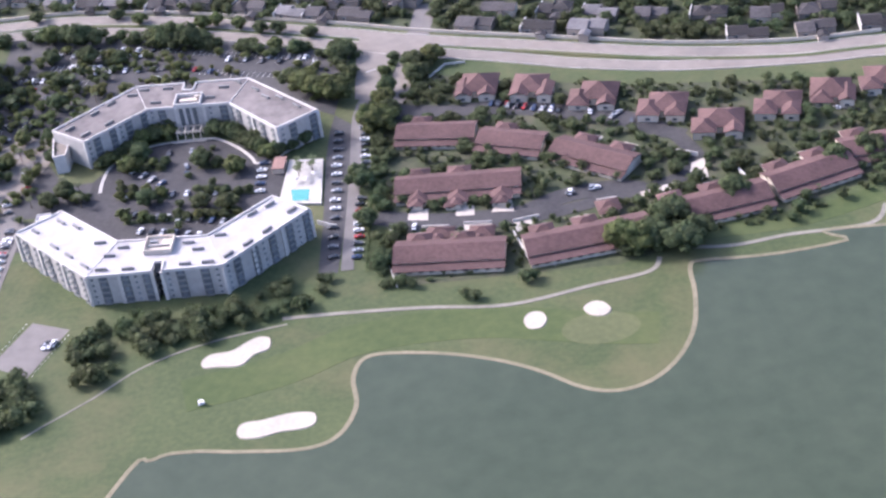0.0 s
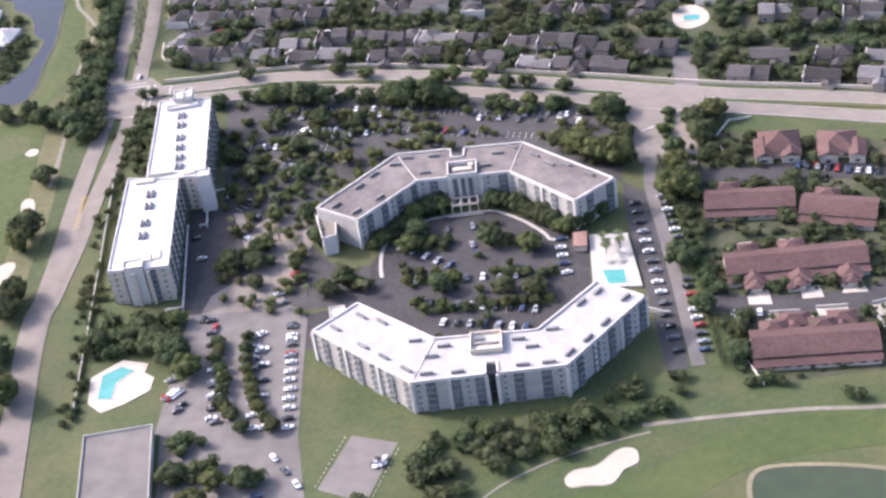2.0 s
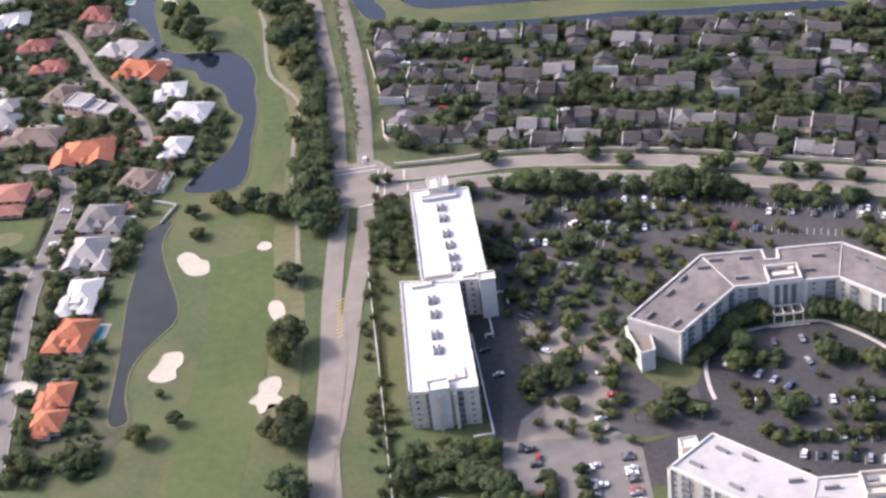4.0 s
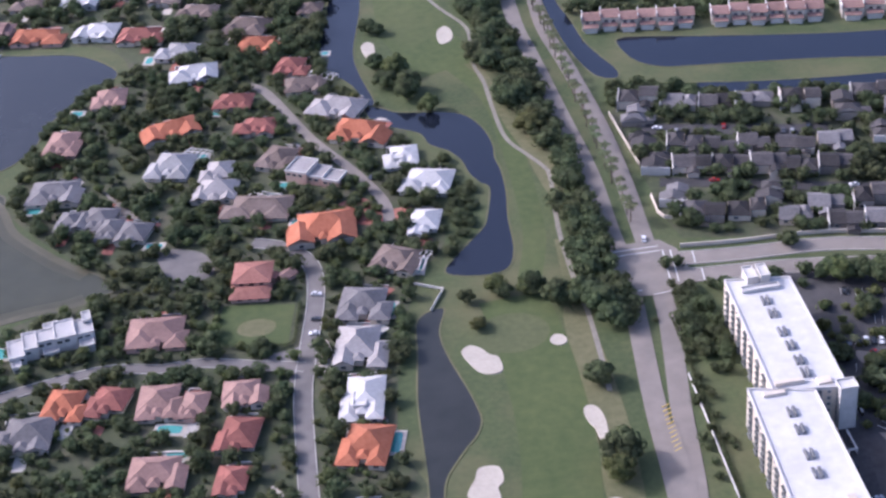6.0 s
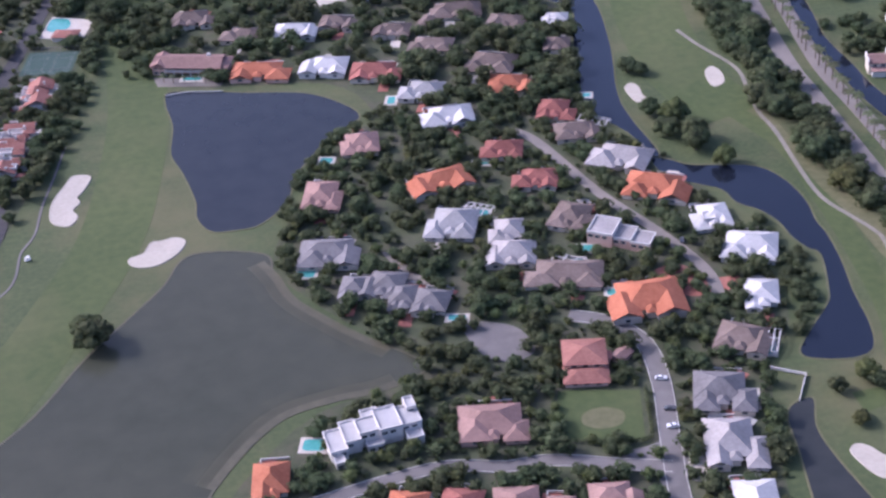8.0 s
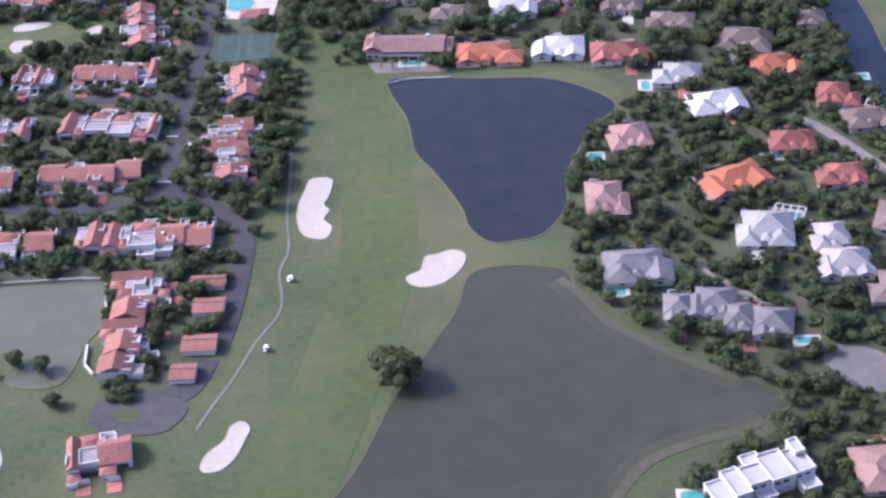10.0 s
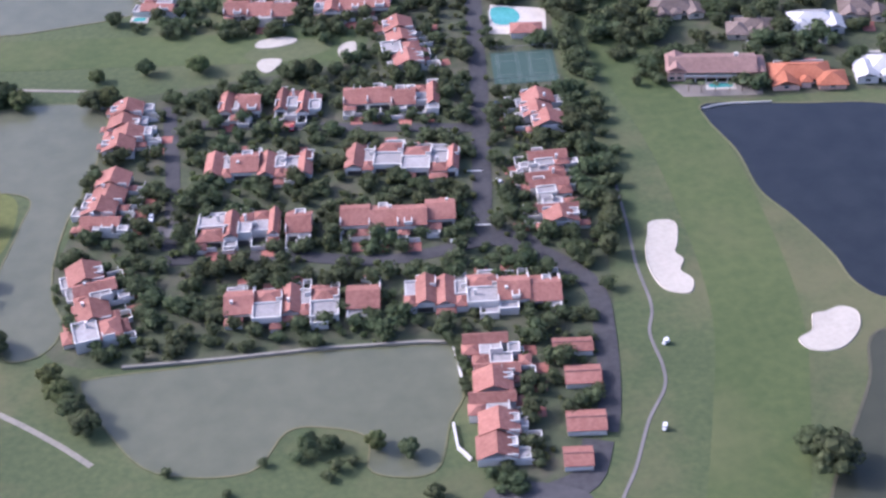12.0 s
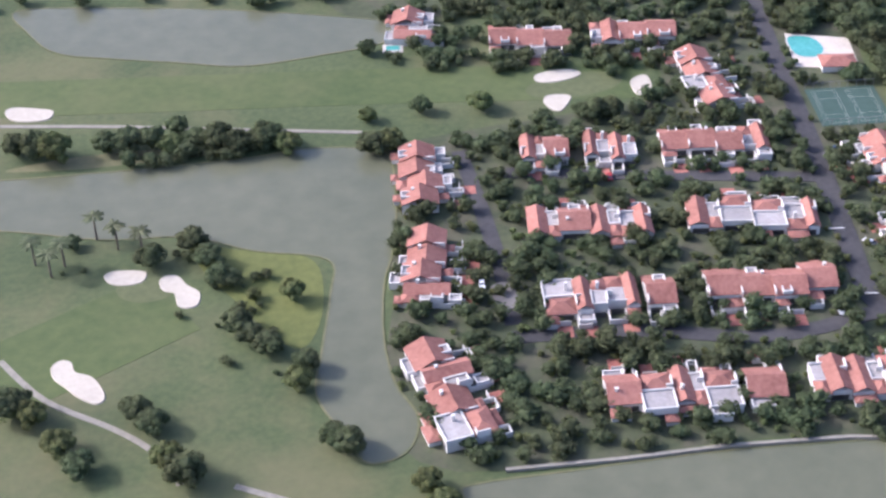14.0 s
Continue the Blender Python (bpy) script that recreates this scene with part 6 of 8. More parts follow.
for row in [
    (-325.0, 253.8, 7.8, -13),
    (-314.2, 251.5, 8.5, -13),
    (-296.8, 248.5, 18.0, -12),
    (-324.2, 232.7, 19.2, 168),
    (-298.9, 227.8, 20.2, 165),
    (-330.1, 214.5, 14.0, -11),
    (-320.2, 211.3, 4.2, -11),
    (-303.3, 210.0, 19.4, -11),
    (-325.8, 192.2, 18.2, 170),
    (-312.9, 190.3, 5.2, 168),
    (-294.2, 186.6, 24.9, 169),
    (-346.3, 251.6, 16.6, 79),
    (-351.2, 228.3, 17.0, 73),
    (-354.8, 200.4, 20.6, 95),
    (-271.4, 236.0, 12.6, -96),
    (-275.6, 215.6, 13.0, -97),
    (-277.6, 204.0, 7.4, -98),
    (-290.7, 267.7, 18.1, 86),
]:
    townhouse(*row, rng)
for row in [
    (-336.0, 300.3, 10.0, 71),
    (-316.4, 289.9, 15.0, -13),
    (-297.5, 286.5, 15.5, -15),
    (-298.2, 162.1, 27.4, 79, False),
] + [
    (-304.0, 130.6, 9.7, -2),
]:
    townhouse(*row[:4], rng, *row[4:])
for row in [
    (-284.0, 170.2, 6.0, 3.0, -12),
    (-284.4, 163.2, 5.2, 4.0, -12),
    (-286.8, 153.4, 5.6, 4.2, -12),
    (-290.0, 146.6, 4.0, 3.8, -12),
]:
    carport(*row)
wall = part("lake_wall", band([(-352, 184.4), (-336.5, 182.2), (-321.9, 180.7), (-305.8, 177.9), (-301.5, 176.6)], 0.5, 0, 0.5), PATHWAY)
tagged(wall, "low grey concrete lake wall", "wall", kind="structure")
wall = part("lake_wall", band([(-305.4, 158.6), (-305.9, 153.6), (-304.6, 150.6)], 0.35, 0, 0.6), WALL_W)
tagged(wall, "low white wall at the lake's edge", "wall", kind="structure")
wall = part("lake_wall", band([(-301.5, 176.4), (-302.1, 165.3)], 0.35, 0, 0.6), WALL_W)
tagged(wall, "low white wall at the lake's edge", "wall", kind="structure")

# ---- northern suburb ----
block(36.8, 90.4, 9.4, 15.0, -20)
sub = random.Random(11)
ux, uy = math.cos(radians(-21)), math.sin(radians(-21))


def cottage(x, y, L, W, rz, col, high):
    """A house of two shifted gabled volumes with pale end walls and a lower front wing."""
    b = thing("house", f"plain gabled house with {NAMES[col]} roof and pale end walls", "house", pose(x, y, 0, 0, 0, rz), "suburb houses")
    block(x, y, L + 0.4, W + 0.4, rz)
    wall = sub.choice((WALL_S, WALL_S, WALL_S, WALL_C))
    split = sub.uniform(0.42, 0.62)
    for k, (a, e) in enumerate(((-L / 2, -L / 2 + L * split), (-L / 2 + L * split, L / 2))):
        w, h, sy = W * (1.0, 0.84)[k], high * (1.0, sub.choice((0.8, 1.0, 1.3)))[k], (0.0, sub.choice((-0.9, 0.9)))[k]
        rise, t = w * 0.2, (e - a) / 2
        ends = merge(*[([(m, -w / 2, h), (m, w / 2, h), (m, 0, h + rise)], [(0, 1, 2)]) for m in (-t, t)])
        part("wall", moved(merge(box(-t, t, -w / 2, w / 2, 0, h), ends), (a + e) / 2, sy), wall, b)
        if sub.random() < 0.3:
            part("roof", moved(hip(2 * t, w, h, rise * 1.2, 0.16), (a + e) / 2, sy), ROOFS[col], b)
        else:
            part("roof", moved(gable(2 * t, w, h, rise, 0.14), (a + e) / 2, sy), ROOFS[col], b)
    m = sub.uniform(-0.3, 0.3) * L
    if sub.random() < 0.6:
        part("wing_roof", moved(gable(2.6, 2.4, high - 0.3, 0.5, 0.1), m, -W / 2 - 0.9, 0, 90), ROOFS[col], b)
        part("wing_wall", moved(box(-1.0, 1.1, -1.2, 1.2, 0, high - 0.3), m, -W / 2 - 0.9, 0, 90), wall, b)
    if y < 110:
        part("window", PANE, None, b, at=pose(-L * 0.3, -W / 2, 0.5))
    if sub.random() < 0.6:
        part("end_wall", box(-L / 2 - 0.34, -L / 2 - 0.14, -W * 0.66, W * 0.5, 0, high + 0.5), WALL_W, b, "pale garden wall at the gable end")


for pts, width in (([(-84.5, 147.5), (-74.5, 145), (-61.5, 141), (-45, 136.5)], 4.4), ([(-85, 125.2), (-79, 123.5), (-66, 119.3), (-55, 115.3), (-44, 111.8)], 3.4)):
    road("road", "dark asphalt parking lane between suburb houses", pts, width, ASPHALT, z=0.084, kerb=False)
for x, y, L, turn in (
    (-81.2, 158.6, 8.6, 0), (-72.6, 155.8, 7.6, 0), (-65.0, 153.2, 7.0, 0), (-56.6, 151.4, 8.0, 0), (-47.0, 149.4, 8.4, 0), (-84.0, 152.2, 6.6, 90),
    (-38.8, 142.4, 7.6, 90), (-30.7, 148.4, 9.0, 0), (-84.6, 140.4, 6.6, 90), (-84.4, 131.6, 6.6, 90), (-76.2, 137.4, 7.4, 0), (-68.8, 135.0, 7.2, 0),
    (-62.0, 134.6, 6.4, 0), (-54.0, 131.4, 8.0, 0), (-46.0, 129.4, 7.0, 0), (-77.0, 129.4, 7.6, 0), (-69.2, 127.4, 7.4, 0), (-61.8, 124.9, 7.0, 0),
    (-55.4, 122.8, 6.2, 0), (-48.8, 120.8, 6.6, 0), (-84.0, 118.4, 6.0, 90), (-79.6, 111.2, 8.4, 0), (-71.4, 109.0, 7.4, 0), (-65.4, 113.6, 6.0, 90),
    (-55.6, 107.6, 7.0, 0), (-62.6, 105.0, 6.4, 0), (-53.8, 101.2, 6.2, 0), (-46.2, 99.6, 7.4, 0), (-46.6, 106.6, 7.0, 0),
):
    cottage(x, y, L, 5.2, -16 + turn + sub.uniform(-4, 4), sub.choice("nnnnnng"), sub.choice((1.4, 1.5, 1.6, 2.2)))
count, lanes = 0, []
for r in range(12):
    o = 7.4 + r * 8.4 + (r // 2) * 3.6
    if r % 2 == 1 and r > 1:
        lanes.append(o + 6.0)
    row = offset(curve(CROSS_N[3:-1], False), o) if r < 2 else None
    for k in range(-2, 40):
        s = k * 10.2 + sub.uniform(-1.2, 1.2) + (r % 3) * 3.0
        x, y, turn = -28 + s * ux - o * uy, 88 + s * uy + o * ux, -21
        if row:
            d = (s + 25) / 3.2
            i = min(max(int(d), 0), len(row) - 2)
            (x0, y0), (x1, y1) = row[i], row[i + 1]
            x, y = x0 + (x1 - x0) * (d - i), y0 + (y1 - y0) * (d - i)
            turn = math.degrees(math.atan2(y1 - y0, x1 - x0))
        if not (-40 < x < 160 and y < 146.5 - 0.14 * (x + 30) and y > 30) or not free(x, y, 3.0):
            continue
        if (r > 7 and x > 60) or sub.random() < 0.08 or count >= 172:
            continue
        side = sub.choice((0, 0, 0, 90)) if r > 1 else 0
        cottage(x + sub.uniform(-0.4, 0.4), y + sub.uniform(-0.5, 0.5), sub.uniform(7.4, 9.4) if side == 0 else 6.4, sub.uniform(4.6, 5.4) if side == 0 else 5.0, turn + side + sub.uniform(-4, 4), sub.choice("nnnnnnng"), sub.choice((1.4, 1.5, 1.6, 2.3)))
        count += 1
for o in lanes[:5]:
    a, e = (-28 - 12 * ux - o * uy, 88 - 12 * uy + o * ux), (-28 + 190 * ux - o * uy, 88 + 190 * uy + o * ux)
    road("road", "narrow asphalt street of the suburb", [a, e], 2.2, ASPHALT, z=0.08, kerb=False, smooth=False)
wall = part("boundary_wall", band(offset(curve(CROSS_N[1:-2], False), 3.9), 0.22, 0, 0.85), WALL_C)
tagged(wall, "pale boundary wall along the cross street", "wall", kind="structure")
for pts in ([(-88.6, 156), (-87.9, 141.5), (-87.4, 132.8)], [(-88.1, 120.4), (-88.3, 114.0), (-87.5, 111.8), (-86.0, 111.2)]):
    wall = part("boundary_wall", band(pts, 0.22, 0, 0.85), WALL_C)
    tagged(wall, "pale boundary wall beside the boulevard", "wall", kind="structure")
tagged(part("median", band(offset(curve(CROSS_N[4:11], False), -3.0), 1.2, 0, 0.2), GRASS), "grass median between the carriageways", "median", kind="structure")
tagged(part("median", band(offset(curve(CROSS_N[12:-1], False), -3.0), 1.2, 0, 0.2), GRASS), "grass median between the carriageways", "median", kind="structure")

# ---- cars ----
def car(mat, label):
    b = thing("car", label, "car", pose(0, 0, -50), "parked cars")
    prof = [(-1.02, 0.16), (-1.05, 0.36), (-0.98, 0.44), (-0.55, 0.47), (0.45, 0.47), (0.98, 0.40), (1.05, 0.30), (1.03, 0.16)]
    n = len(prof)
    v = [(x, -0.42, z) for x, z in prof] + [(x, 0.42, z) for x, z in prof]
    part("body", (v, [tuple(range(n)), tuple(range(2 * n - 1, n - 1, -1))] + [(i, n + i, n + (i + 1) % n, (i + 1) % n) for i in range(n)]), mat, b)
    cab = [(-0.78, -0.38, 0.45), (0.42, -0.38, 0.45), (0.42, 0.38, 0.45), (-0.78, 0.38, 0.45), (-0.52, -0.31, 0.66), (0.10, -0.31, 0.66), (0.10, 0.31, 0.66), (-0.52, 0.31, 0.66)]
    part("glasshouse", (cab, [(i, (i + 1) % 4, 4 + (i + 1) % 4, 4 + i) for i in range(4)]), GLASS, b)
    part("roof", slab(-0.54, 0.12, -0.32, 0.32, 0.64, 0.69, 0.02), mat, b)
    ring = [(0.15 * math.cos(k), 0.15 * math.sin(k)) for k in np.linspace(0, 6.283, 9)[:-1]]
    wheel = ([(x, -0.06, z + 0.15) for x, z in ring] + [(x, 0.06, z + 0.15) for x, z in ring], [tuple(range(8)), tuple(range(15, 7, -1))] + [(i, 8 + i, 8 + (i + 1) % 8, (i + 1) % 8) for i in range(8)])
    both = merge(*[([(x, y + s, z) for x, y, z in wheel[0]], wheel[1]) for s in (-0.4, 0.4)])
    pair = mesh("wheel_pair", both, RUBBER)
    for x in (-0.66, 0.66):
        part("wheel_pair", pair, None, b, at=pose(x, 0, 0))
    return b


KINDS = [car(m, f"{c} car parked on asphalt") for m, c in zip(CARS, ("white", "silver", "black", "red", "dark blue", "grey"))]
lot = random.Random(5)
bays = []
used = set()
for x0, y0, x1, y1, n, rz in [
    (9.9, 20.4, 9.0, -12.3, 11, -2),
    (15.6, 21.2, 15.6, 4.8, 8, 0),
    (14.4, -6.3, 13.2, -27.0, 10, -4),
    (8.4, -15.6, 8.6, -25.9, 4, 1),
    (-27.1, 21.6, -22.3, 21.3, 2, 86),
    (-22.9, 15.3, -22.5, 12.2, 2, -83),
    (-36.4, 18.0, -27.7, 9.7, 5, 46),
    (-34.5, 6.6, -12.7, 2.4, 8, 79),
    (-34.8, -0.8, -13.7, -8.1, 10, 71),
    (-30.7, -7.7, -16.2, -12.8, 7, 71),
    (-6.2, 12.3, -6.7, 1.5, 5, -3),
    (-81.2, -17.0, -78.8, -15.1, 4, 128),
    (-79.3, -20.7, -81.2, -17.0, 2, 207),
    (-73.7, 3.8, -72.5, -25.5, 9, 2),
    (-65.4, -2.9, -66.0, -28.6, 9, -1),
    (-58.4, -2.0, -59.7, -30.1, 12, -3),
] + [
    (-64.4, -7.6, -63.8, -29.1, 6, 2),
    (-65.2, -45.6, -63.9, -62.6, 8, 0),
    (-62.1, -37.1, -58.4, -44.5, 3, -63),
    (-45.4, -42.4, -45.4, -42.4, 1, 78),
    (-77.4, 32.4, -76.0, 24.7, 2, 11),
    (-54.3, 68.6, -53.0, 67.0, 2, 38),
    (-64.3, 44.0, -59.4, 42.6, 3, 74),
    (-58.3, 75.0, -37.6, 69.9, 7, 76),
    (-47.9, 64.1, -37.7, 62.3, 4, 80),
    (-16.2, 62.0, 4.4, 54.4, 6, 70),
    (-13.5, 63.7, 1.1, 57.9, 3, 68),
    (-27.7, 60.5, -20.3, 57.0, 3, 65),
    (-67.0, 63.7, -63.0, 60.0, 2, -43),
    (-58.2, 20.9, -57.5, 14.7, 3, 7),
    (-60.7, 8.8, -60.0, 5.8, 2, 12),
    (-69.2, 32.2, -66.7, 29.4, 2, -48),
] + [
    (-32.8, 57.1, -26.7, 53.3, 2, -32),
    (43.5, 24.7, 57.6, 18.0, 9, 65),
    (68.4, 12.7, 69.8, 14.0, 2, 43),
    (56.0, -14.6, 61.2, -13.8, 2, 9),
    (20.4, -18.8, 24.8, -19.3, 3, 84),
    (31.4, -21.2, 31.9, -21.0, 1, 168),
    (113.5, 4.3, 118.2, 1.9, 3, -27),
    (51.1, -32.7, 53.7, -33.3, 2, -13),
    (-43.8, -41.9, -43.8, -41.9, 1, 78),
    (-93.4, 105.2, -93.4, 105.2, 1, 78),
    (-60.7, 41.4, -60.7, 41.4, 1, 78),
    (-143.7, 143.3, -143.7, 143.3, 1, 78),
    (-158.6, 103.2, -158.6, 103.2, 1, 168),
    (-99.3, 194.8, -99.3, 194.8, 1, 78),
    (-159.1, 95.2, -159.8, 90.7, 2, -10),
    (-304.6, 238.0, -303.1, 238.1, 2, 4),
] + [
    (-329.3, 247.2, -328.8, 247.0, 1, 78),
    (-316.7, 244.5, -315.7, 244.3, 1, 78),
    (-279.3, 241.2, -278.1, 241.8, 2, 25),
    (-283.9, 216.7, -283.3, 215.7, 2, -58),
    (-344.3, 222.9, -344.0, 222.1, 1, 78),
    (-295.5, 202.6, -295.5, 202.6, 1, 78),
    (20.0, 38.8, 20.0, 38.8, 1, 168),
    (0.3, 50.7, 1.4, 49.9, 1, 78),
    (-60.7, 43.4, -59.9, 43.8, 1, 138),
    (-65.4, 37.5, -65.1, 37.5, 1, 138),
    (-75.1, 4.8, -75.1, 4.8, 1, 78),
    (-73.0, 1.6, -73.0, 1.6, 1, 78),
    (-45.2, -42.0, -44.1, -42.7, 2, 56),
    (-64.1, -2.5, -63.8, -16.2, 4, 1),
    (-58.6, -1.1, -58.9, -14.8, 4, -1),
] + [
    (-73.2, -15.6, -72.9, -24.5, 4, 2),
    (-80.7, -12.0, -78.4, -19.5, 3, 17),
    (44.6, 24.6, 44.6, 24.6, 1, 78),
    (46.9, 24.0, 46.9, 24.0, 1, 78),
    (49.2, 23.4, 49.2, 23.4, 1, 78),
    (54.2, 20.1, 54.2, 20.1, 1, 78),
    (56.4, 19.3, 56.4, 19.3, 1, 78),
    (63.9, 15.6, 63.9, 15.6, 1, 78),
    (68.6, 13.6, 68.6, 13.6, 1, 78),
    (71.9, 10.0, 71.9, 10.0, 1, 78),
    (56.0, -14.1, 56.0, -14.1, 1, 78),
    (60.2, -13.6, 60.2, -13.6, 1, 78),
]:
    for i in range(n):
        t = i / (n - 1) if n > 1 else 0
        x, y = x0 + (x1 - x0) * t, y0 + (y1 - y0) * t
        k = lot.choice((0, 0, 0, 0, 1, 1, 1, 2, 2, 5, 5, 5, 2, 0, 3, 4))
        m = pose(x + lot.uniform(-0.15, 0.15), y + lot.uniform(-0.15, 0.15), 0.13, 0, 0, rz + lot.choice((0, 180)) + lot.uniform(-4, 4))
        if k in used:
            copy_thing(KINDS[k], m)
        else:
            KINDS[k].matrix_basis = m
            used.add(k)
        if n > 2:
            bays.append(moved(box(-1.15, 1.15, 0.62, 0.68, 0.05, 0.135), x, y, 0, rz))
for x0, y0, x1, y1, share in ((-62, 79.0, -26, 69.5, 0.5), (-59, 69.4, -30, 61.4, 0.45), (-66, 64.5, -48, 59.6, 0.5), (-24, 67.6, 6, 56.2, 0.3), (-22, 57.4, 2, 48.6, 0.35), (-67, 57, -55, 53, 0.4), (-68.4, 41.4, -62.4, 46.6, 0.3)):
    n = int(math.hypot(x1 - x0, y1 - y0) / 1.3)
    rz = math.degrees(math.atan2(y1 - y0, x1 - x0)) + 90
    for i in range(n):
        x, y = x0 + (x1 - x0) * i / n, y0 + (y1 - y0) * i / n
        bays.append(moved(box(-1.15, 1.15, 0.62, 0.68, 0.05, 0.135), x, y, 0, rz))
        if lot.random() < share * 0.55:
            copy_thing(KINDS[lot.choice((0, 0, 1, 2, 5))], pose(x, y, 0.13, 0, 0, rz + lot.choice((0, 180))))
for a, e in (((-50.1, -34.5), (-55.4, -45.4)), ((-41.4, -39.6), (-46.6, -50.6))):
    for i in range(12):
        bays.append(moved(box(-0.14, 0.14, -0.05, 0.05, 0.05, 0.12), a[0] + (e[0] - a[0]) * i / 11, a[1] + (e[1] - a[1]) * i / 11, 0, 64))
for o in lanes[:4]:
    for i in range(12):
        t, side = lot.uniform(-10, 150), lot.choice((-1.6, 1.6))
        x, y = -28 + t * ux - (o + side) * uy, 88 + t * uy + (o + side) * ux
        if -80 < x < 120 and y < 170:
            copy_thing(KINDS[lot.choice((0, 0, 1, 2, 5, 3))], pose(x, y, 0.09, 0, 0, -21 + lot.choice((0, 180)) + lot.uniform(-5, 5)))
for x, y, turn in ((-76.4, 144.2, 74), (-74.6, 143.8, 74), (-70.6, 142.6, -106), (-66.0, 143.4, 74), (-62.4, 139.8, 74), (-54.4, 138.0, -106), (-52.6, 137.4, 74), (-48.6, 138.8, 74), (-80.0, 146.6, -16), (-74.0, 122.6, -16), (-68.4, 119.0, 74), (-60.4, 117.8, -16), (-52.0, 113.0, 74), (-47.6, 113.4, 164)):
    copy_thing(KINDS[lot.choice((0, 0, 1, 2, 5, 3))], pose(x, y, 0.09, 0, 0, turn))
for k in range(6):
    if k not in used:
        KINDS[k].matrix_basis = pose(-70 + k, -30, 0.1)
tagged(part("bay_lines", merge(*bays), LINE), "white painted parking bay lines on asphalt", "road marking", kind="structure")


# ---- plants ----
GOLD = (1 + 5 ** 0.5) / 2
ICO = [tuple(Vector(p).normalized()) for p in ((-1, GOLD, 0), (1, GOLD, 0), (-1, -GOLD, 0), (1, -GOLD, 0), (0, -1, GOLD), (0, 1, GOLD), (0, -1, -GOLD), (0, 1, -GOLD), (GOLD, 0, -1), (GOLD, 0, 1), (-GOLD, 0, -1), (-GOLD, 0, 1))]
ICO_FACES = ((0, 11, 5), (0, 5, 1), (0, 1, 7), (0, 7, 10), (0, 10, 11), (1, 5, 9), (5, 11, 4), (11, 10, 2), (10, 7, 6), (7, 1, 8), (3, 9, 4), (3, 4, 2), (3, 2, 6), (3, 6, 8), (3, 8, 9), (4, 9, 5), (2, 4, 11), (6, 2, 10), (8, 6, 7), (9, 8, 1))


def leaves(rng, n, spots, size, core=9.0):
    """Leaf clumps: small bent cards spread through the lobes of a crown."""
    v, f = [], []
    for cx, cy, cz, r in spots:
        if r > core:
            o = len(v)
            for p in ICO:
                k = r * rng.uniform(0.80, 0.93)
                v.append((cx + p[0] * k, cy + p[1] * k, cz + p[2] * k))
            f += [(o + a, o + b, o + c) for a, b, c in ICO_FACES]
    for i in range(n):
        cx, cy, cz, r = rng.choice(spots)
        d = Vector((rng.gauss(0, 1), rng.gauss(0, 1), rng.gauss(0.25, 0.9))).normalized()
        p = Vector((cx, cy, cz)) + d * r * rng.uniform(0.82, 1.06)
        a = Vector((rng.uniform(-1, 1), rng.uniform(-1, 1), rng.uniform(-0.5, 0.5))).normalized()
        b = d.cross(a).normalized() if d.cross(a).length > 0.05 else Vector((0, 0, 1))
        a = b.cross(d).normalized()
        s = size * rng.uniform(0.6, 1.3)
        o = len(v)
        v += [tuple(p + a * s), tuple(p + b * s * 0.8 - d * s * 0.35), tuple(p - a * s * 0.9), tuple(p - b * s * 0.8 - d * s * 0.35)]
        f += [(o, o + 1, o + 2), (o, o + 2, o + 3)]
    return v, f


def trunk(rng, h, r, limbs=4, reach=0.8):
    v, f = [], []

    def limb(p, q, r0, r1):
        o = len(v)
        d = (q - p).normalized()
        a = d.orthogonal().normalized()
        b = d.cross(a)
        for c, rr in ((p, r0), (p.lerp(q, 0.5), (r0 + r1) / 2), (q, r1)):
            v.extend(tuple(c + a * rr * math.cos(k) + b * rr * math.sin(k)) for k in (0, 1.05, 2.09, 3.14, 4.19, 5.24))
        f.extend((o + 6 * s + i, o + 6 * s + (i + 1) % 6, o + 6 * s + 6 + (i + 1) % 6, o + 6 * s + 6 + i) for s in (0, 1) for i in range(6))

    top = Vector((0, 0, h * 0.45))
    limb(Vector((0, 0, -0.05)), top, r, r * 0.7)
    for k in range(limbs):
        ang = k * 6.283 / limbs + rng.uniform(-0.4, 0.4)
        limb(top, Vector((math.cos(ang) * reach, math.sin(ang) * reach, h * rng.uniform(0.65, 0.85))), r * 0.6, r * 0.2)
    return v, f


def crown_spots(rng, n=9):
    """Overlapping lobes over a dome of unit radius whose foot is at z 0."""
    out = [(0, 0, 0.95, 0.62), (0, 0, 0.6, 0.62)]
    for k in range(n):
        ang, d = k * 2.4 + rng.uniform(-0.4, 0.4), (0.16 + 0.56 * math.sqrt((k + 0.5) / n)) * rng.uniform(0.8, 1.12)
        out.append((math.cos(ang) * d, math.sin(ang) * d, 1.28 - 0.95 * d * d + rng.uniform(-0.2, 0.14), rng.uniform(0.24, 0.40)))
    return out


KIT = []
for k in range(8):
    g = random.Random(50 + k)
    KIT.append((mesh("trunk", trunk(g, 1.5, 0.07, 4, 0.5), BARK), mesh("crown", leaves(g, 620, crown_spots(g, 17), 0.10, 0.3), LEAF_B if k % 4 == 3 else LEAF)))


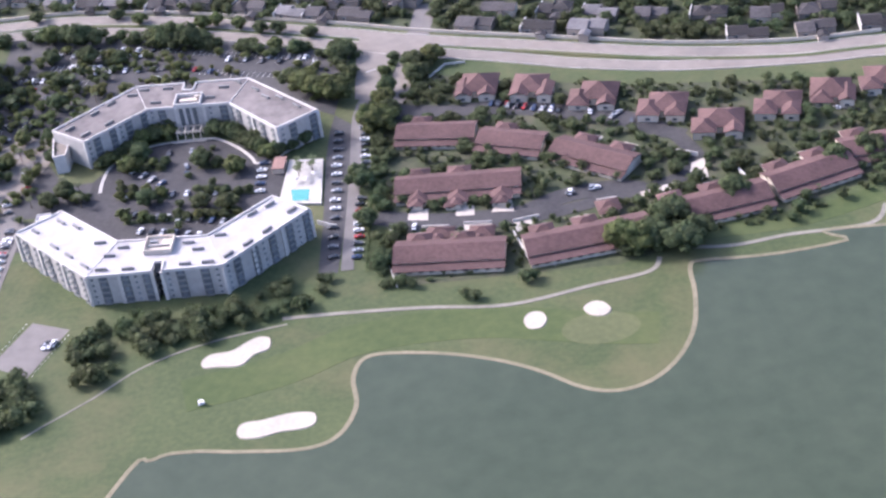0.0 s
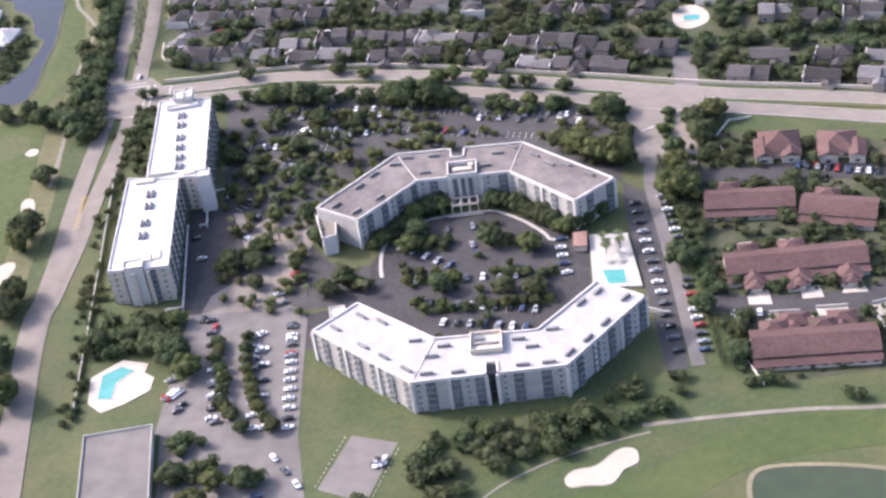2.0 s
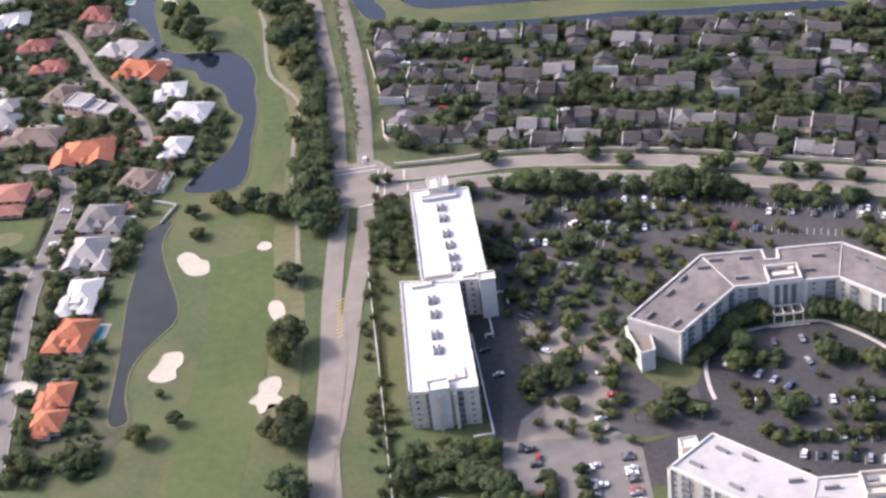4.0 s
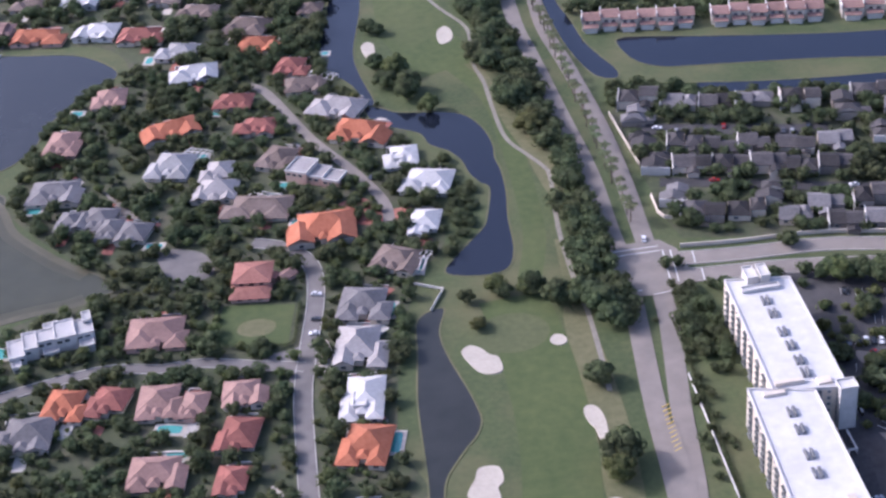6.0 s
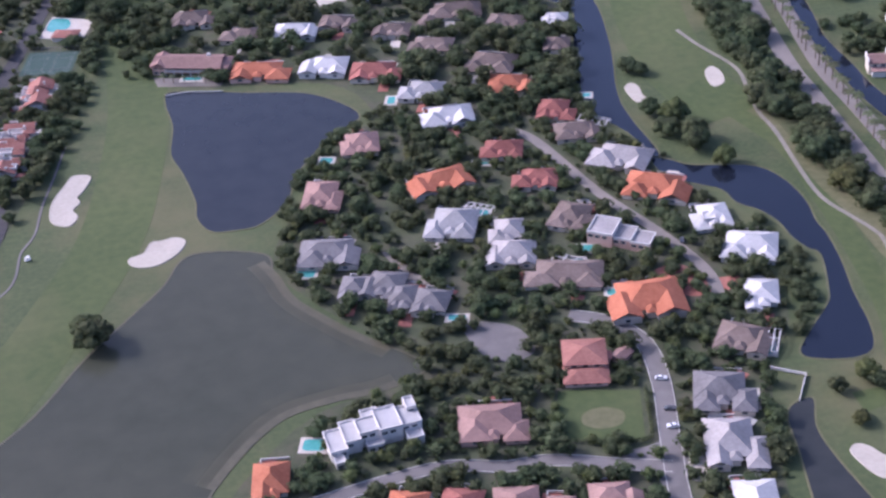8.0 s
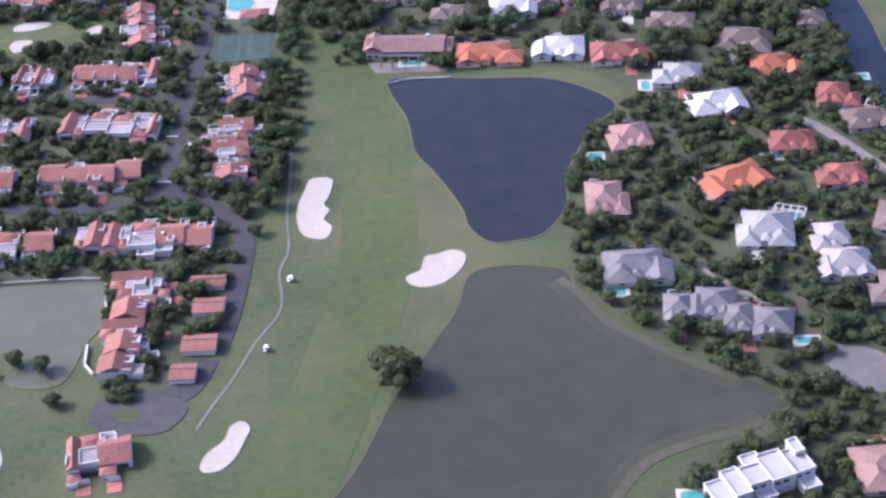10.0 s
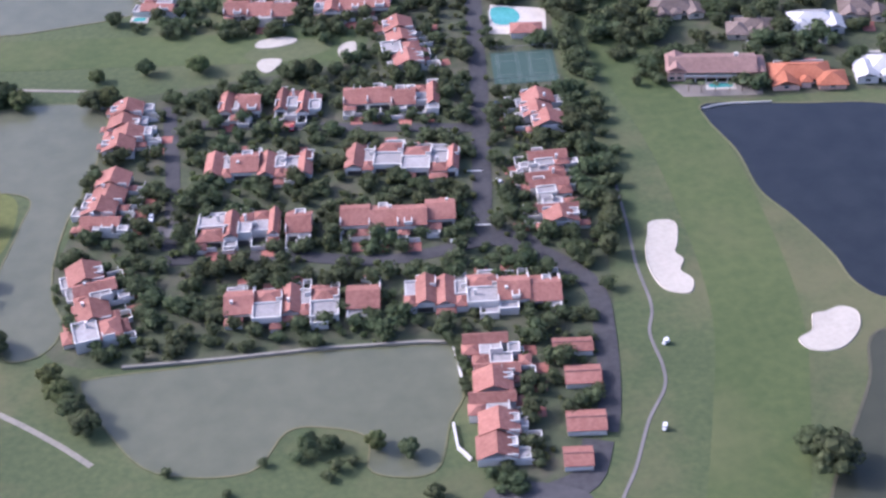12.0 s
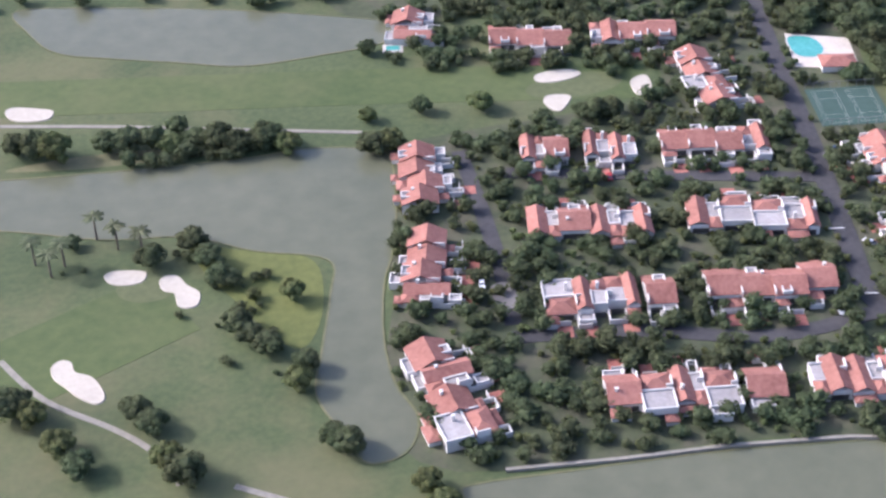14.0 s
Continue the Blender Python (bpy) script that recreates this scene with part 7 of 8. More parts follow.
def palm_geo(g):
    v, f = [], []
    for k in range(13):
        ang, droop = k * 2.4, g.uniform(0.2, 0.9)
        d, s = Vector((math.cos(ang), math.sin(ang), 0)), Vector((-math.sin(ang), math.cos(ang), 0))
        o = len(v)
        for t in (0.05, 0.4, 0.75, 1.0):
            c = d * t * 1.25 + Vector((0, 0, 0.45 * t - droop * t * t * 1.1))
            w = 0.24 * (1 - abs(t - 0.45)) * (0.2 if t > 0.95 else 1)
            v.extend([tuple(c + s * w - Vector((0, 0, w * 0.5))), tuple(c), tuple(c - s * w - Vector((0, 0, w * 0.5)))])
        f.extend((o + 3 * i + j, o + 3 * i + j + 1, o + 3 * i + 4 + j, o + 3 * i + 3 + j) for i in range(3) for j in (0, 1))
    return v, f


PALMS = [(mesh("trunk", trunk(random.Random(90 + k), 6.6, 0.12, 0), BARK), mesh("fronds", palm_geo(random.Random(80 + k)), FROND)) for k in range(3)]
green = random.Random(21)


def tree(x, y, r, label="broad dark green shade tree on grass"):
    t = thing("tree", label, "tree", Matrix.Translation((x, y, 0)) @ pose(0, 0, 0, 0, 0, green.uniform(0, 360)) @ Matrix.Diagonal((r, r, r * green.uniform(0.75, 1.0), 1)), "shade trees")
    a, c = green.choice(KIT)
    part("trunk", a, None, t)
    part("crown", c, None, t)


def palm(x, y, s=1.0, label="slender palm tree with drooping fronds"):
    t = thing("palm_tree", label, "palm tree", Matrix.Translation((x, y, 0)) @ pose(0, 0, 0, 0, 0, green.uniform(0, 360)) @ Matrix.Diagonal((s, s, s, 1)), "palms")
    a, c = green.choice(PALMS)
    part("trunk", a, None, t)
    part("fronds", c, None, t, at=pose(0, 0, 2.95))


def plant(rows):
    for x, y, r in rows:
        tree(x, y, r * 1.22)


plant([
    (-341.7, 272.8, 1.9),
    (-331.3, 270.7, 2.3),
    (-351.1, 272.7, 1.6),
    (-352.3, 263.0, 2.8),
    (-349.4, 263.0, 2.3),
    (-313.3, 262.6, 2.3),
    (-310.2, 262.6, 2.1),
    (-315.0, 263.5, 1.9),
    (-410.6, 279.1, 2.3),
    (-407.0, 277.1, 2.8),
    (-404.3, 275.5, 2.8),
    (-395.7, 275.6, 2.3),
    (-391.9, 275.4, 2.8),
    (-388.1, 274.9, 2.3),
    (-383.3, 278.4, 1.9),
    (-380.7, 272.7, 2.3),
    (-377.1, 271.1, 2.8),
    (-374.4, 269.4, 2.3),
    (-369.5, 269.8, 2.8),
    (-366.0, 267.4, 2.3),
    (-385.5, 272.7, 2.3),
])
plant([
    (-385.4, 244.6, 2.3),
    (-383.5, 239.6, 2.3),
    (-382.4, 234.9, 2.1),
    (-380.4, 220.5, 2.1),
    (-378.1, 217.0, 2.1),
    (-375.3, 207.7, 2.1),
    (-373.3, 211.5, 1.9),
    (-381.7, 222.9, 2.3),
    (-372.4, 227.8, 1.9),
    (-380.8, 233.7, 1.9),
    (-391.9, 242.0, 2.3),
    (-398.1, 208.1, 2.3),
    (-396.2, 204.7, 2.3),
    (-403.4, 249.8, 1.4),
    (-411.8, 210.8, 2.1),
    (-408.8, 204.2, 2.3),
    (-406.5, 199.2, 2.3),
    (-393.0, 193.8, 2.8),
    (-394.8, 197.0, 2.3),
    (-414.7, 212.8, 2.8),
    (-371.0, 193.6, 2.3),
    (-372.8, 195.8, 1.9),
    (-378.1, 229.4, 1.2),
])
plant([
    (-112.6, 43.2, 3.7),
    (-107.0, 84.8, 3.3),
    (-105.0, 80.0, 3.0),
    (-108.5, 87.4, 3.3),
    (-118.3, 93.1, 1.9),
    (-124.8, 95.9, 1.6),
    (-130.7, 93.5, 1.6),
    (-111.2, 88.2, 2.3),
    (-113.3, 88.8, 2.3),
    (-109.5, 166.0, 3.3),
    (-106.5, 153.9, 3.3),
    (-112.6, 191.0, 3.3),
    (-108.8, 171.6, 3.3),
    (-135.6, 183.1, 2.8),
    (-131.4, 175.8, 2.8),
    (-127.3, 168.7, 2.3),
    (-132.5, 188.1, 2.8),
    (-112.4, 20.6, 3.0),
    (-136.5, 34.3, 0.9),
])
plant([
    (-114.1, 38.8, 2.8),
    (-113.6, 15.8, 3.3),
    (-114.5, 3.3, 3.0),
    (-114.5, -5.7, 3.3),
    (-110.9, -10.9, 3.3),
    (-116.6, 18.4, 2.3),
    (-111.7, 64.1, 2.8),
    (-123.6, 93.6, 1.9),
    (-119.1, 93.5, 1.9),
    (-139.8, 22.4, 2.3),
    (-133.8, 26.0, 1.4),
    (-129.3, 85.7, 1.2),
])
plant([
    (-132.8, 188.6, 2.8),
    (-130.3, 180.3, 2.8),
    (-137.1, 192.3, 2.3),
    (-136.7, 213.1, 2.3),
    (-134.4, 211.1, 1.9),
    (-111.0, 186.0, 3.3),
    (-109.6, 197.9, 3.3),
    (-106.9, 167.3, 3.3),
    (-104.4, 221.6, 3.3),
    (-124.7, 95.5, 2.3),
    (-118.0, 94.0, 2.3),
    (-114.1, 89.1, 2.8),
    (-130.1, 84.7, 1.4),
])
plant([
    (-255.9, 136.3, 3.7),
    (-257.5, 139.4, 2.8),
    (-326.7, 159.3, 1.6),
    (-323.6, 158.5, 1.4),
    (-317.3, 156.8, 1.6),
    (-312.9, 154.2, 1.6),
    (-311.2, 144.8, 1.4),
])
plant([
    (-61.2, 83.1, 2.8),
    (-53.2, 80.6, 2.3),
    (-33.6, 74.4, 2.8),
    (-29.8, 71.9, 2.8),
    (-25.9, 72.0, 2.8),
    (2.9, 42.1, 3.7),
    (6.0, 37.7, 3.3),
    (9.3, 35.6, 3.3),
    (-0.3, 45.4, 2.8),
    (20.1, 29.0, 2.8),
    (19.9, 20.4, 3.3),
    (21.2, 35.5, 2.3),
    (9.9, 58.2, 2.3),
    (12.1, 56.3, 2.3),
    (27.1, 45.5, 2.8),
    (28.1, 40.4, 2.8),
    (31.8, 47.7, 2.8),
    (-70.7, 60.4, 1.9),
    (-66.5, 52.0, 2.3),
    (-63.0, 24.7, 2.3),
    (-69.8, 20.4, 2.3),
    (-65.1, 19.2, 2.3),
    (-55.3, 48.8, 2.3),
    (-61.0, 34.7, 1.9),
])
plant([
    (-33.0, 20.6, 2.3),
    (-35.4, 16.1, 2.3),
    (-19.6, 14.8, 2.3),
    (-12.0, 10.8, 2.3),
    (-30.3, 2.2, 2.1),
    (-18.5, -1.0, 2.1),
    (-13.3, -3.3, 2.1),
    (-47.9, 8.7, 2.3),
    (-51.2, 5.8, 1.9),
    (-51.4, 23.6, 2.3),
    (-37.2, 36.7, 2.3),
    (-30.3, 28.2, 2.3),
    (-27.8, 31.8, 2.3),
    (-13.7, 31.1, 1.9),
    (-7.5, 21.8, 2.3),
    (-1.7, 22.3, 2.8),
])
plant([
    (-32.8, 18.5, 1.2),
    (-30.2, 17.6, 1.2),
    (-27.5, 17.5, 1.2),
    (-19.2, 15.0, 1.4),
    (-16.1, 14.4, 1.4),
    (-13.2, 12.8, 1.4),
    (-11.2, 11.9, 1.2),
    (-36.2, 8.7, 1.2),
    (-33.6, 7.7, 1.2),
    (-30.6, 6.9, 1.2),
    (-27.6, 5.7, 1.1),
    (-19.8, 4.9, 1.1),
    (-16.9, 3.8, 1.2),
    (-13.9, 2.8, 1.2),
    (-11.1, 1.4, 1.1),
    (-35.3, -1.3, 1.1),
    (-30.4, -2.9, 1.1),
    (-23.3, -3.4, 1.1),
    (-17.4, -4.9, 1.1),
    (-13.6, -6.3, 1.1),
])
plant([
    (-362.8, 183.6, 2.1),
    (-361.5, 179.5, 2.3),
    (-359.7, 175.3, 2.3),
    (-358.2, 171.3, 2.3),
])
plant([
    (-83.7, -2.3, 3.3),
    (-80.1, -6.8, 3.3),
    (-86.3, 1.9, 2.8),
    (-77.6, -10.8, 2.8),
    (-94.9, 0.5, 2.3),
    (-79.3, -38.7, 2.4),
    (-75.7, -46.6, 2.6),
    (-72.2, -41.7, 2.2),
    (-77.3, -50.4, 2.4),
    (-67.3, -42.9, 2.2),
])
plant([
    (-72.0, -3.8, 1.4),
    (-72.4, -8.3, 1.4),
    (-71.0, -14.9, 1.4),
    (-71.3, -20.9, 1.4),
    (-69.4, -25.0, 1.4),
    (-66.8, -7.0, 1.4),
    (-66.9, -13.3, 1.4),
    (-65.8, -18.8, 1.4),
    (-64.7, -24.2, 1.4),
    (-62.3, -29.7, 1.5),
    (-67.6, -29.2, 1.4),
    (-71.8, -6.0, 1.2),
    (-71.6, -11.6, 1.3),
    (-71.0, -17.8, 1.2),
    (-70.4, -23.0, 1.2),
    (-66.9, -10.2, 1.3),
    (-66.3, -16.0, 1.2),
    (-65.3, -21.6, 1.3),
    (-63.6, -27.0, 1.2),
    (-66.6, -3.6, 1.2),
    (-80.7, -4.4, 1.6),
    (-80.1, 4.9, 1.9),
    (-83.5, 0.0, 1.9),
])
plant([
    (66.1, -35.8, 3.7),
    (63.0, -35.1, 3.3),
    (69.5, -34.7, 3.3),
    (73.5, -29.9, 3.7),
    (74.3, -37.7, 3.7),
    (18.3, -30.4, 2.3),
    (17.3, 20.6, 3.3),
    (21.1, 24.5, 2.8),
    (14.5, -1.4, 2.8),
    (15.3, -16.2, 2.3),
    (78.0, -34.8, 2.8),
    (86.8, -23.2, 2.8),
    (108.3, -16.1, 2.8),
    (115.6, -13.7, 2.8),
])
plant([
    (-45.7, 92.3, 1.9),
    (-39.9, 88.0, 1.9),
    (-23.6, 80.5, 1.9),
    (-19.9, 80.6, 1.9),
    (-14.2, 77.6, 1.9),
    (-8.9, 73.6, 1.9),
    (-4.3, 72.2, 1.9),
    (3.4, 68.6, 1.9),
    (-67.0, 96.4, 1.9),
    (-61.6, 84.7, 2.8),
    (-58.0, 82.4, 2.8),
    (-53.3, 79.8, 3.3),
    (-49.7, 79.4, 2.8),
    (-34.3, 75.3, 3.3),
    (-30.8, 73.8, 3.3),
    (-26.3, 71.7, 3.3),
    (-22.8, 70.7, 2.8),
    (-4.9, 64.1, 1.9),
    (0.4, 61.4, 1.9),
    (10.6, 54.9, 2.8),
    (20.3, 44.4, 1.4),
    (23.0, 51.3, 1.4),
])
for p, q, n in ((NI[0], NI[1], 8), (NI[1], NI[2], 8), (NI[2], NI[3], 9), (NO[3], NI[3], 3)):
    for i in range(n):
        m = Vector(p).lerp(Vector(q), (i + 0.5) / n)
        if abs(m.x + 22.4) > 3.6:
            away = (Vector((-23, 4)) - m).normalized() * 2.3
            tree(m.x + away.x, m.y + away.y, green.uniform(1.7, 2.6), "dark shade tree close to the apartment wall")
plant([
    (-59.9, 72.6, 2.2),
    (-50.5, 69.8, 2.5),
    (-42.4, 67.4, 2.1),
    (-55.7, 60.1, 2.1),
    (-69.2, 59.6, 1.8),
    (-64.8, 56.2, 1.8),
    (-45.5, 52.8, 1.9),
    (-70.0, 47.3, 1.6),
    (-64.6, 23.9, 2.0),
    (-67.4, 22.0, 1.6),
    (-54.5, 33.2, 2.1),
    (-53.2, 25.4, 1.8),
    (-71.8, 19.6, 1.5),
    (-65.1, 12.7, 1.6),
    (-52.2, 7.7, 1.7),
    (-45.2, 6.7, 1.7),
])
for a, e in (((-35.6, 16.6), (-27.4, 15.6)), ((-20.4, 14.6), (-10.4, 12.2)), ((-37.0, 6.2), (-25.4, 4.2)), ((-19.4, 4.6), (-7.8, 1.8)), ((-34.6, -3.6), (-9.6, -6.4))):
    n = int(math.dist(a, e) / 2.3)
    for i in range(n):
        tree(a[0] + (e[0] - a[0]) * (i + 0.5) / n + green.uniform(-0.5, 0.5), a[1] + (e[1] - a[1]) * (i + 0.5) / n + green.uniform(-0.3, 0.3), green.uniform(0.9, 1.45), "low dark tree between parking rows")
for x, y, r in ((23.2, 51.6, 1.0), (22.4, 48.4, 1.1), (21.4, 45.2, 1.1), (20.6, 42.2, 1.0)):
    tree(x, y, r, "small tree in the planted median")
for y in np.arange(112, 330, 3.7):
    line = -94.3 + (y - 112) * 0.004 - max(0, y - 160) * 0.012
    palm(line + green.uniform(-0.5, 0.5), float(y) + green.uniform(-0.8, 0.8), green.uniform(1.1, 1.5), "palm tree in the boulevard's median")
for x, y in ((-396.6, 247.6), (-393.0, 245.2), (-409.4, 247.0), (-407.2, 243.2), (-405.0, 245.4), (-399.6, 251.0)):
    palm(x, y, 1.6, "tall palm tree on the golf course")
for x, y in ((-242.0, 236.2), (-239.8, 235.2), (-237.2, 234.7), (-234.6, 234.0), (-232.4, 233.4), (-228.6, 233.4), (-227.2, 235.6)):
    palm(x, y, green.uniform(0.55, 0.8), "small palm tree on a lakeside terrace")
for x, y in ((1.6, 8.6), (1.8, 6.4), (1.5, 5.0), (4.6, 8.4), (4.4, 6.2)):
    palm(x, y, 0.95)
spots = []
for i in range(4000):
    x, y = green.uniform(-72, -44), green.uniform(4, 66)
    if len(spots) < 26 and free(x, y, 0.4) and all((x - a) ** 2 + (y - b) ** 2 > 9 for a, b in spots):
        spots.append((x, y))
for x, y in spots:
    palm(x, y, green.uniform(0.75, 1.05), "palm tree among parked cars")

block(-48.4, -42, 13, 18, -25)
# woods and garden trees that nobody could count
WV, WF = [], []
UNITS = []
for k in range(10):
    g = random.Random(300 + k)
    UNITS.append(leaves(g, 136, crown_spots(g, 13), 0.155, 0.5))

SHRUBS = []
for k in range(6):
    g = random.Random(400 + k)
    SHRUBS.append(leaves(g, 56, crown_spots(g, 6), 0.22, 0.6))


def wood(v_f, x, y, r, tall):
    v, f = v_f
    c, s = math.cos(x * 7.1 + y), math.sin(x * 7.1 + y)
    o = len(WV)
    WV.extend((x + (p[0] * c - p[1] * s) * r, y + (p[0] * s + p[1] * c) * r, p[2] * r * tall) for p in v)
    WF.extend((a + o, b + o, d + o) for a, b, d in f)


def scatter(poly, n, r0, r1, gap=0.4, tries=14, roads=True, units=UNITS, lane=None):
    xs, ys = [p[0] for p in poly], [p[1] for p in poly]
    made = 0
    for i in range(n * tries):
        if made >= n:
            break
        x, y = green.uniform(min(xs), max(xs)), green.uniform(min(ys), max(ys))
        if inside(x, y, poly) and free(x, y, gap, roads=roads) and (lane is None or free(x, y, lane, houses=False)):
            wood(green.choice(units), x, y, green.uniform(r0, r1), green.uniform(0.6, 1.0))
            made += 1


def flush(label, mat=LEAF):
    global WV, WF
    tagged(part("woods", (WV, WF), mat), label, "trees", kind="stuff")
    WV, WF = [], []


ISLAND = [(-212, 186), (-205, 200), (-196, 210), (-188, 208), (-176, 196), (-150, 258), (-146, 215), (-150, 192), (-136, 172), (-133, 150), (-131, 118), (-140, 100), (-148, 60), (-147, 15), (-225, 15), (-232, 80), (-220, 102), (-200, 116), (-214, 138), (-222, 155), (-216, 176)]
block(-170.6, 96.4, 15, 14.5, -12), block(-183.4, 120.4, 9, 11, -20)
scatter(ISLAND, 690, 1.0, 2.4, 0.0, lane=0.7)
scatter([(-250, 236), (-200, 226), (-176, 200), (-150, 200), (-140, 265), (-190, 268), (-260, 300), (-300, 310), (-256, 268)], 460, 1.3, 2.9, 0.1)
scatter([(-131.8, 147.4), (-126.6, 146.8), (-121.2, 130.8), (-124, 117), (-131.7, 106), (-133.3, 125.5)], 46, 0.9, 1.8, 0.0)
scatter(ISLAND, 170, 1.1, 2.1, -1.0, lane=1.4)
scatter(ISLAND, 380, 1.0, 1.9, -0.1, lane=0.7)
flush("dense garden trees and hedges between villas")
scatter(ISLAND, 420, 0.6, 1.7, -0.2, lane=0.5)
flush("lighter olive garden trees between villas", LEAF_B)
scatter(ISLAND, 1150, 0.45, 0.95, -0.5, units=SHRUBS, lane=0.1)
flush("garden shrubs and hedges close to the villas")
scatter([(-205.9, 207.5), (-212.3, 193.2), (-217.4, 179.4), (-220.1, 169.5), (-217.9, 168.0), (-215.1, 178.7), (-209.8, 192.5), (-203.8, 204.1)], 40, 0.7, 1.3, 0.0)
flush("dark shrubs along the lake shore")
scatter([(-352, 262), (-300, 266), (-305, 300), (-340, 308), (-255, 316), (-262, 260), (-266, 215), (-272, 190), (-282, 160), (-300, 142), (-301, 178), (-357, 187), (-362, 205), (-357, 228)], 900, 0.9, 2.2, -0.3)
scatter([(-352, 262), (-300, 266), (-262, 260), (-266, 215), (-272, 190), (-282, 160), (-300, 142), (-301, 178), (-357, 187), (-362, 205), (-357, 228)], 110, 1.0, 1.9, -0.9, lane=1.2)
scatter([(-262, 300), (-254, 300), (-258, 250), (-262, 215), (-272, 188), (-268, 215), (-268, 262)], 130, 1.5, 2.6, 0.0)
scatter([(-420, 320), (-330, 315), (-250, 330), (-250, 420), (-420, 420)], 300, 1.6, 2.8)
scatter([(-352, 306), (-346, 290), (-330, 283), (-300, 272), (-300, 303), (-330, 312)], 150, 1.0, 2.2, 0.0)
flush("dense dark shrubs and trees round the townhouses")
scatter([(-352, 262), (-300, 266), (-305, 300), (-340, 308), (-255, 316), (-262, 260), (-266, 215), (-272, 190), (-282, 160), (-300, 142), (-301, 178), (-357, 187), (-362, 205), (-357, 228)], 800, 0.45, 0.95, -0.4, units=SHRUBS)
flush("garden shrubs close to the townhouses", LEAF_B)
scatter([(-87, 157), (-86.4, 112), (-85, 105.4), (-60, 99.6), (-40, 94.4), (16, 71.4), (60, 52), (86, 42), (131, 35.4), (160, 100), (60, 134), (22, 141), (-14, 148), (-33, 152), (-52, 155), (-68, 160), (-80, 165)], 1250, 1.1, 2.5, 0.0)
scatter([(-90, 215), (0, 195), (160, 130), (300, 60), (420, 420), (-80, 420)], 700, 2.0, 3.4)
scatter([(-88, 226), (-18, 216), (-24, 190), (-50, 196), (-86, 200)], 150, 1.2, 2.4, -0.4)
scatter([(-82, 207), (-28, 194.5), (-29, 189.5), (-83, 201)], 60, 0.7, 1.2, -0.6)
scatter([(-86.5, 169), (-70, 164.6), (-69, 161), (-84, 160.6), (-87.4, 157.6)], 34, 1.2, 2.2, 0.0)
flush("dense dark trees of the suburb")
scatter([(-87, 157), (-86.4, 112), (-85, 105.4), (-60, 99.6), (-40, 94.4), (16, 71.4), (60, 52), (86, 42), (131, 35.4), (160, 100), (60, 134), (22, 141), (-14, 148), (-33, 152), (-52, 155), (-68, 160), (-80, 165)], 900, 0.45, 0.95, -0.4, units=SHRUBS)
scatter([(20, 46), (70, 26), (130, 14), (150, -10), (95, -34), (70, -36), (22, -38), (17, -10)], 480, 0.45, 0.9, -0.4, units=SHRUBS)
flush("garden shrubs of the suburb and row houses")
scatter([(-113.6, 262), (-113, 200), (-110, 177), (-109.4, 163), (-108.6, 153), (-106, 143), (-105, 134), (-106.4, 118), (-106.4, 104), (-102.6, 104), (-101.4, 117), (-100, 134), (-100, 163), (-101, 200), (-102.6, 262)], 300, 1.6, 2.9, 0.1)
scatter([(-107.8, 122), (-108.4, 106), (-108.8, 96), (-106.5, 79), (-102.8, 78), (-101.2, 96), (-100.4, 122)], 60, 1.9, 3.0, -0.2)
scatter([(-104.6, 95), (-104.6, 78), (-100.8, 79), (-100.2, 93)], 12, 2.0, 2.8, -1.5)
scatter([(-88.6, 87.5), (-60, 88), (-40, 80.6), (-10, 67.6), (12, 57.6), (12, 54), (-14, 64), (-44, 77), (-60, 83), (-84, 82)], 70, 1.3, 2.3, 0.1)
scatter([(9, 57), (14.4, 55), (13.2, 37), (8, 36)], 22, 1.4, 2.4, 0.0, roads=False)
scatter([(26.8, 50.6), (32, 48.6), (28.4, 32), (25, 31)], 22, 1.2, 2.2, 0.0)
for a, b, n in (((-117, -60), (-111.6, 8), 16),):
    scatter([(a[0] - 1.5, a[1]), (b[0] - 4.5, b[1]), (b[0], b[1]), (a[0] + 3.5, a[1])], n, 1.9, 3.3, 0.4)
scatter([(-73, 72), (-60, 80), (-18, 62), (-36, 46), (-55, 30), (-56, 0), (-60, 2), (-73, 10)], 46, 0.8, 1.7, 0.2)
flush("dark trees along the boulevard")
scatter([(-73, 72), (-60, 80), (-18, 62), (-36, 46), (-55, 30), (-56, 0), (-60, 2), (-73, 10)], 130, 0.8, 1.9, 0.1)
scatter([(-70, 80), (-20, 68), (8, 54), (6, 34), (-10, 46), (-34, 50), (-58, 34), (-68, 44)], 80, 0.8, 1.7, 0.0)
flush("olive green trees among the car parks", LEAF_B)
scatter([(-98, 80), (-93, 80), (-95, 0), (-97, -20), (-101, -20)], 70, 0.7, 1.3, 0.2)
scatter([(-95.4, 100), (-88, 98), (-87, 78), (-88, 62), (-93, 60), (-94, 80)], 46, 1.2, 2.3, 0.1)
scatter([(-96, 8), (-80, 8), (-80, -2), (-96, -2)], 30, 1.3, 2.2, 0.1)
scatter([(-44, 12), (-30, 24), (-12, 22), (-4, 10), (-6, -8), (-16, -17), (-32, -17), (-44, -2)], 22, 0.8, 1.4, 0.0, roads=False)
flush("dense trees along the boulevard and car parks")
scatter([(20, 46), (70, 26), (130, 14), (150, -10), (95, -34), (70, -33), (22, -35), (17, -10)], 270, 0.9, 2.0, 0.0)
scatter([(20, 46), (70, 26), (130, 14), (150, -10), (95, -34), (70, -34), (22, -36), (17, -10)], 220, 0.5, 1.0, -0.2)
scatter([(22, 44), (70, 27), (128, 15), (146, -8), (95, -24), (60, -26), (24, -26)], 110, 0.9, 1.9, -0.1)
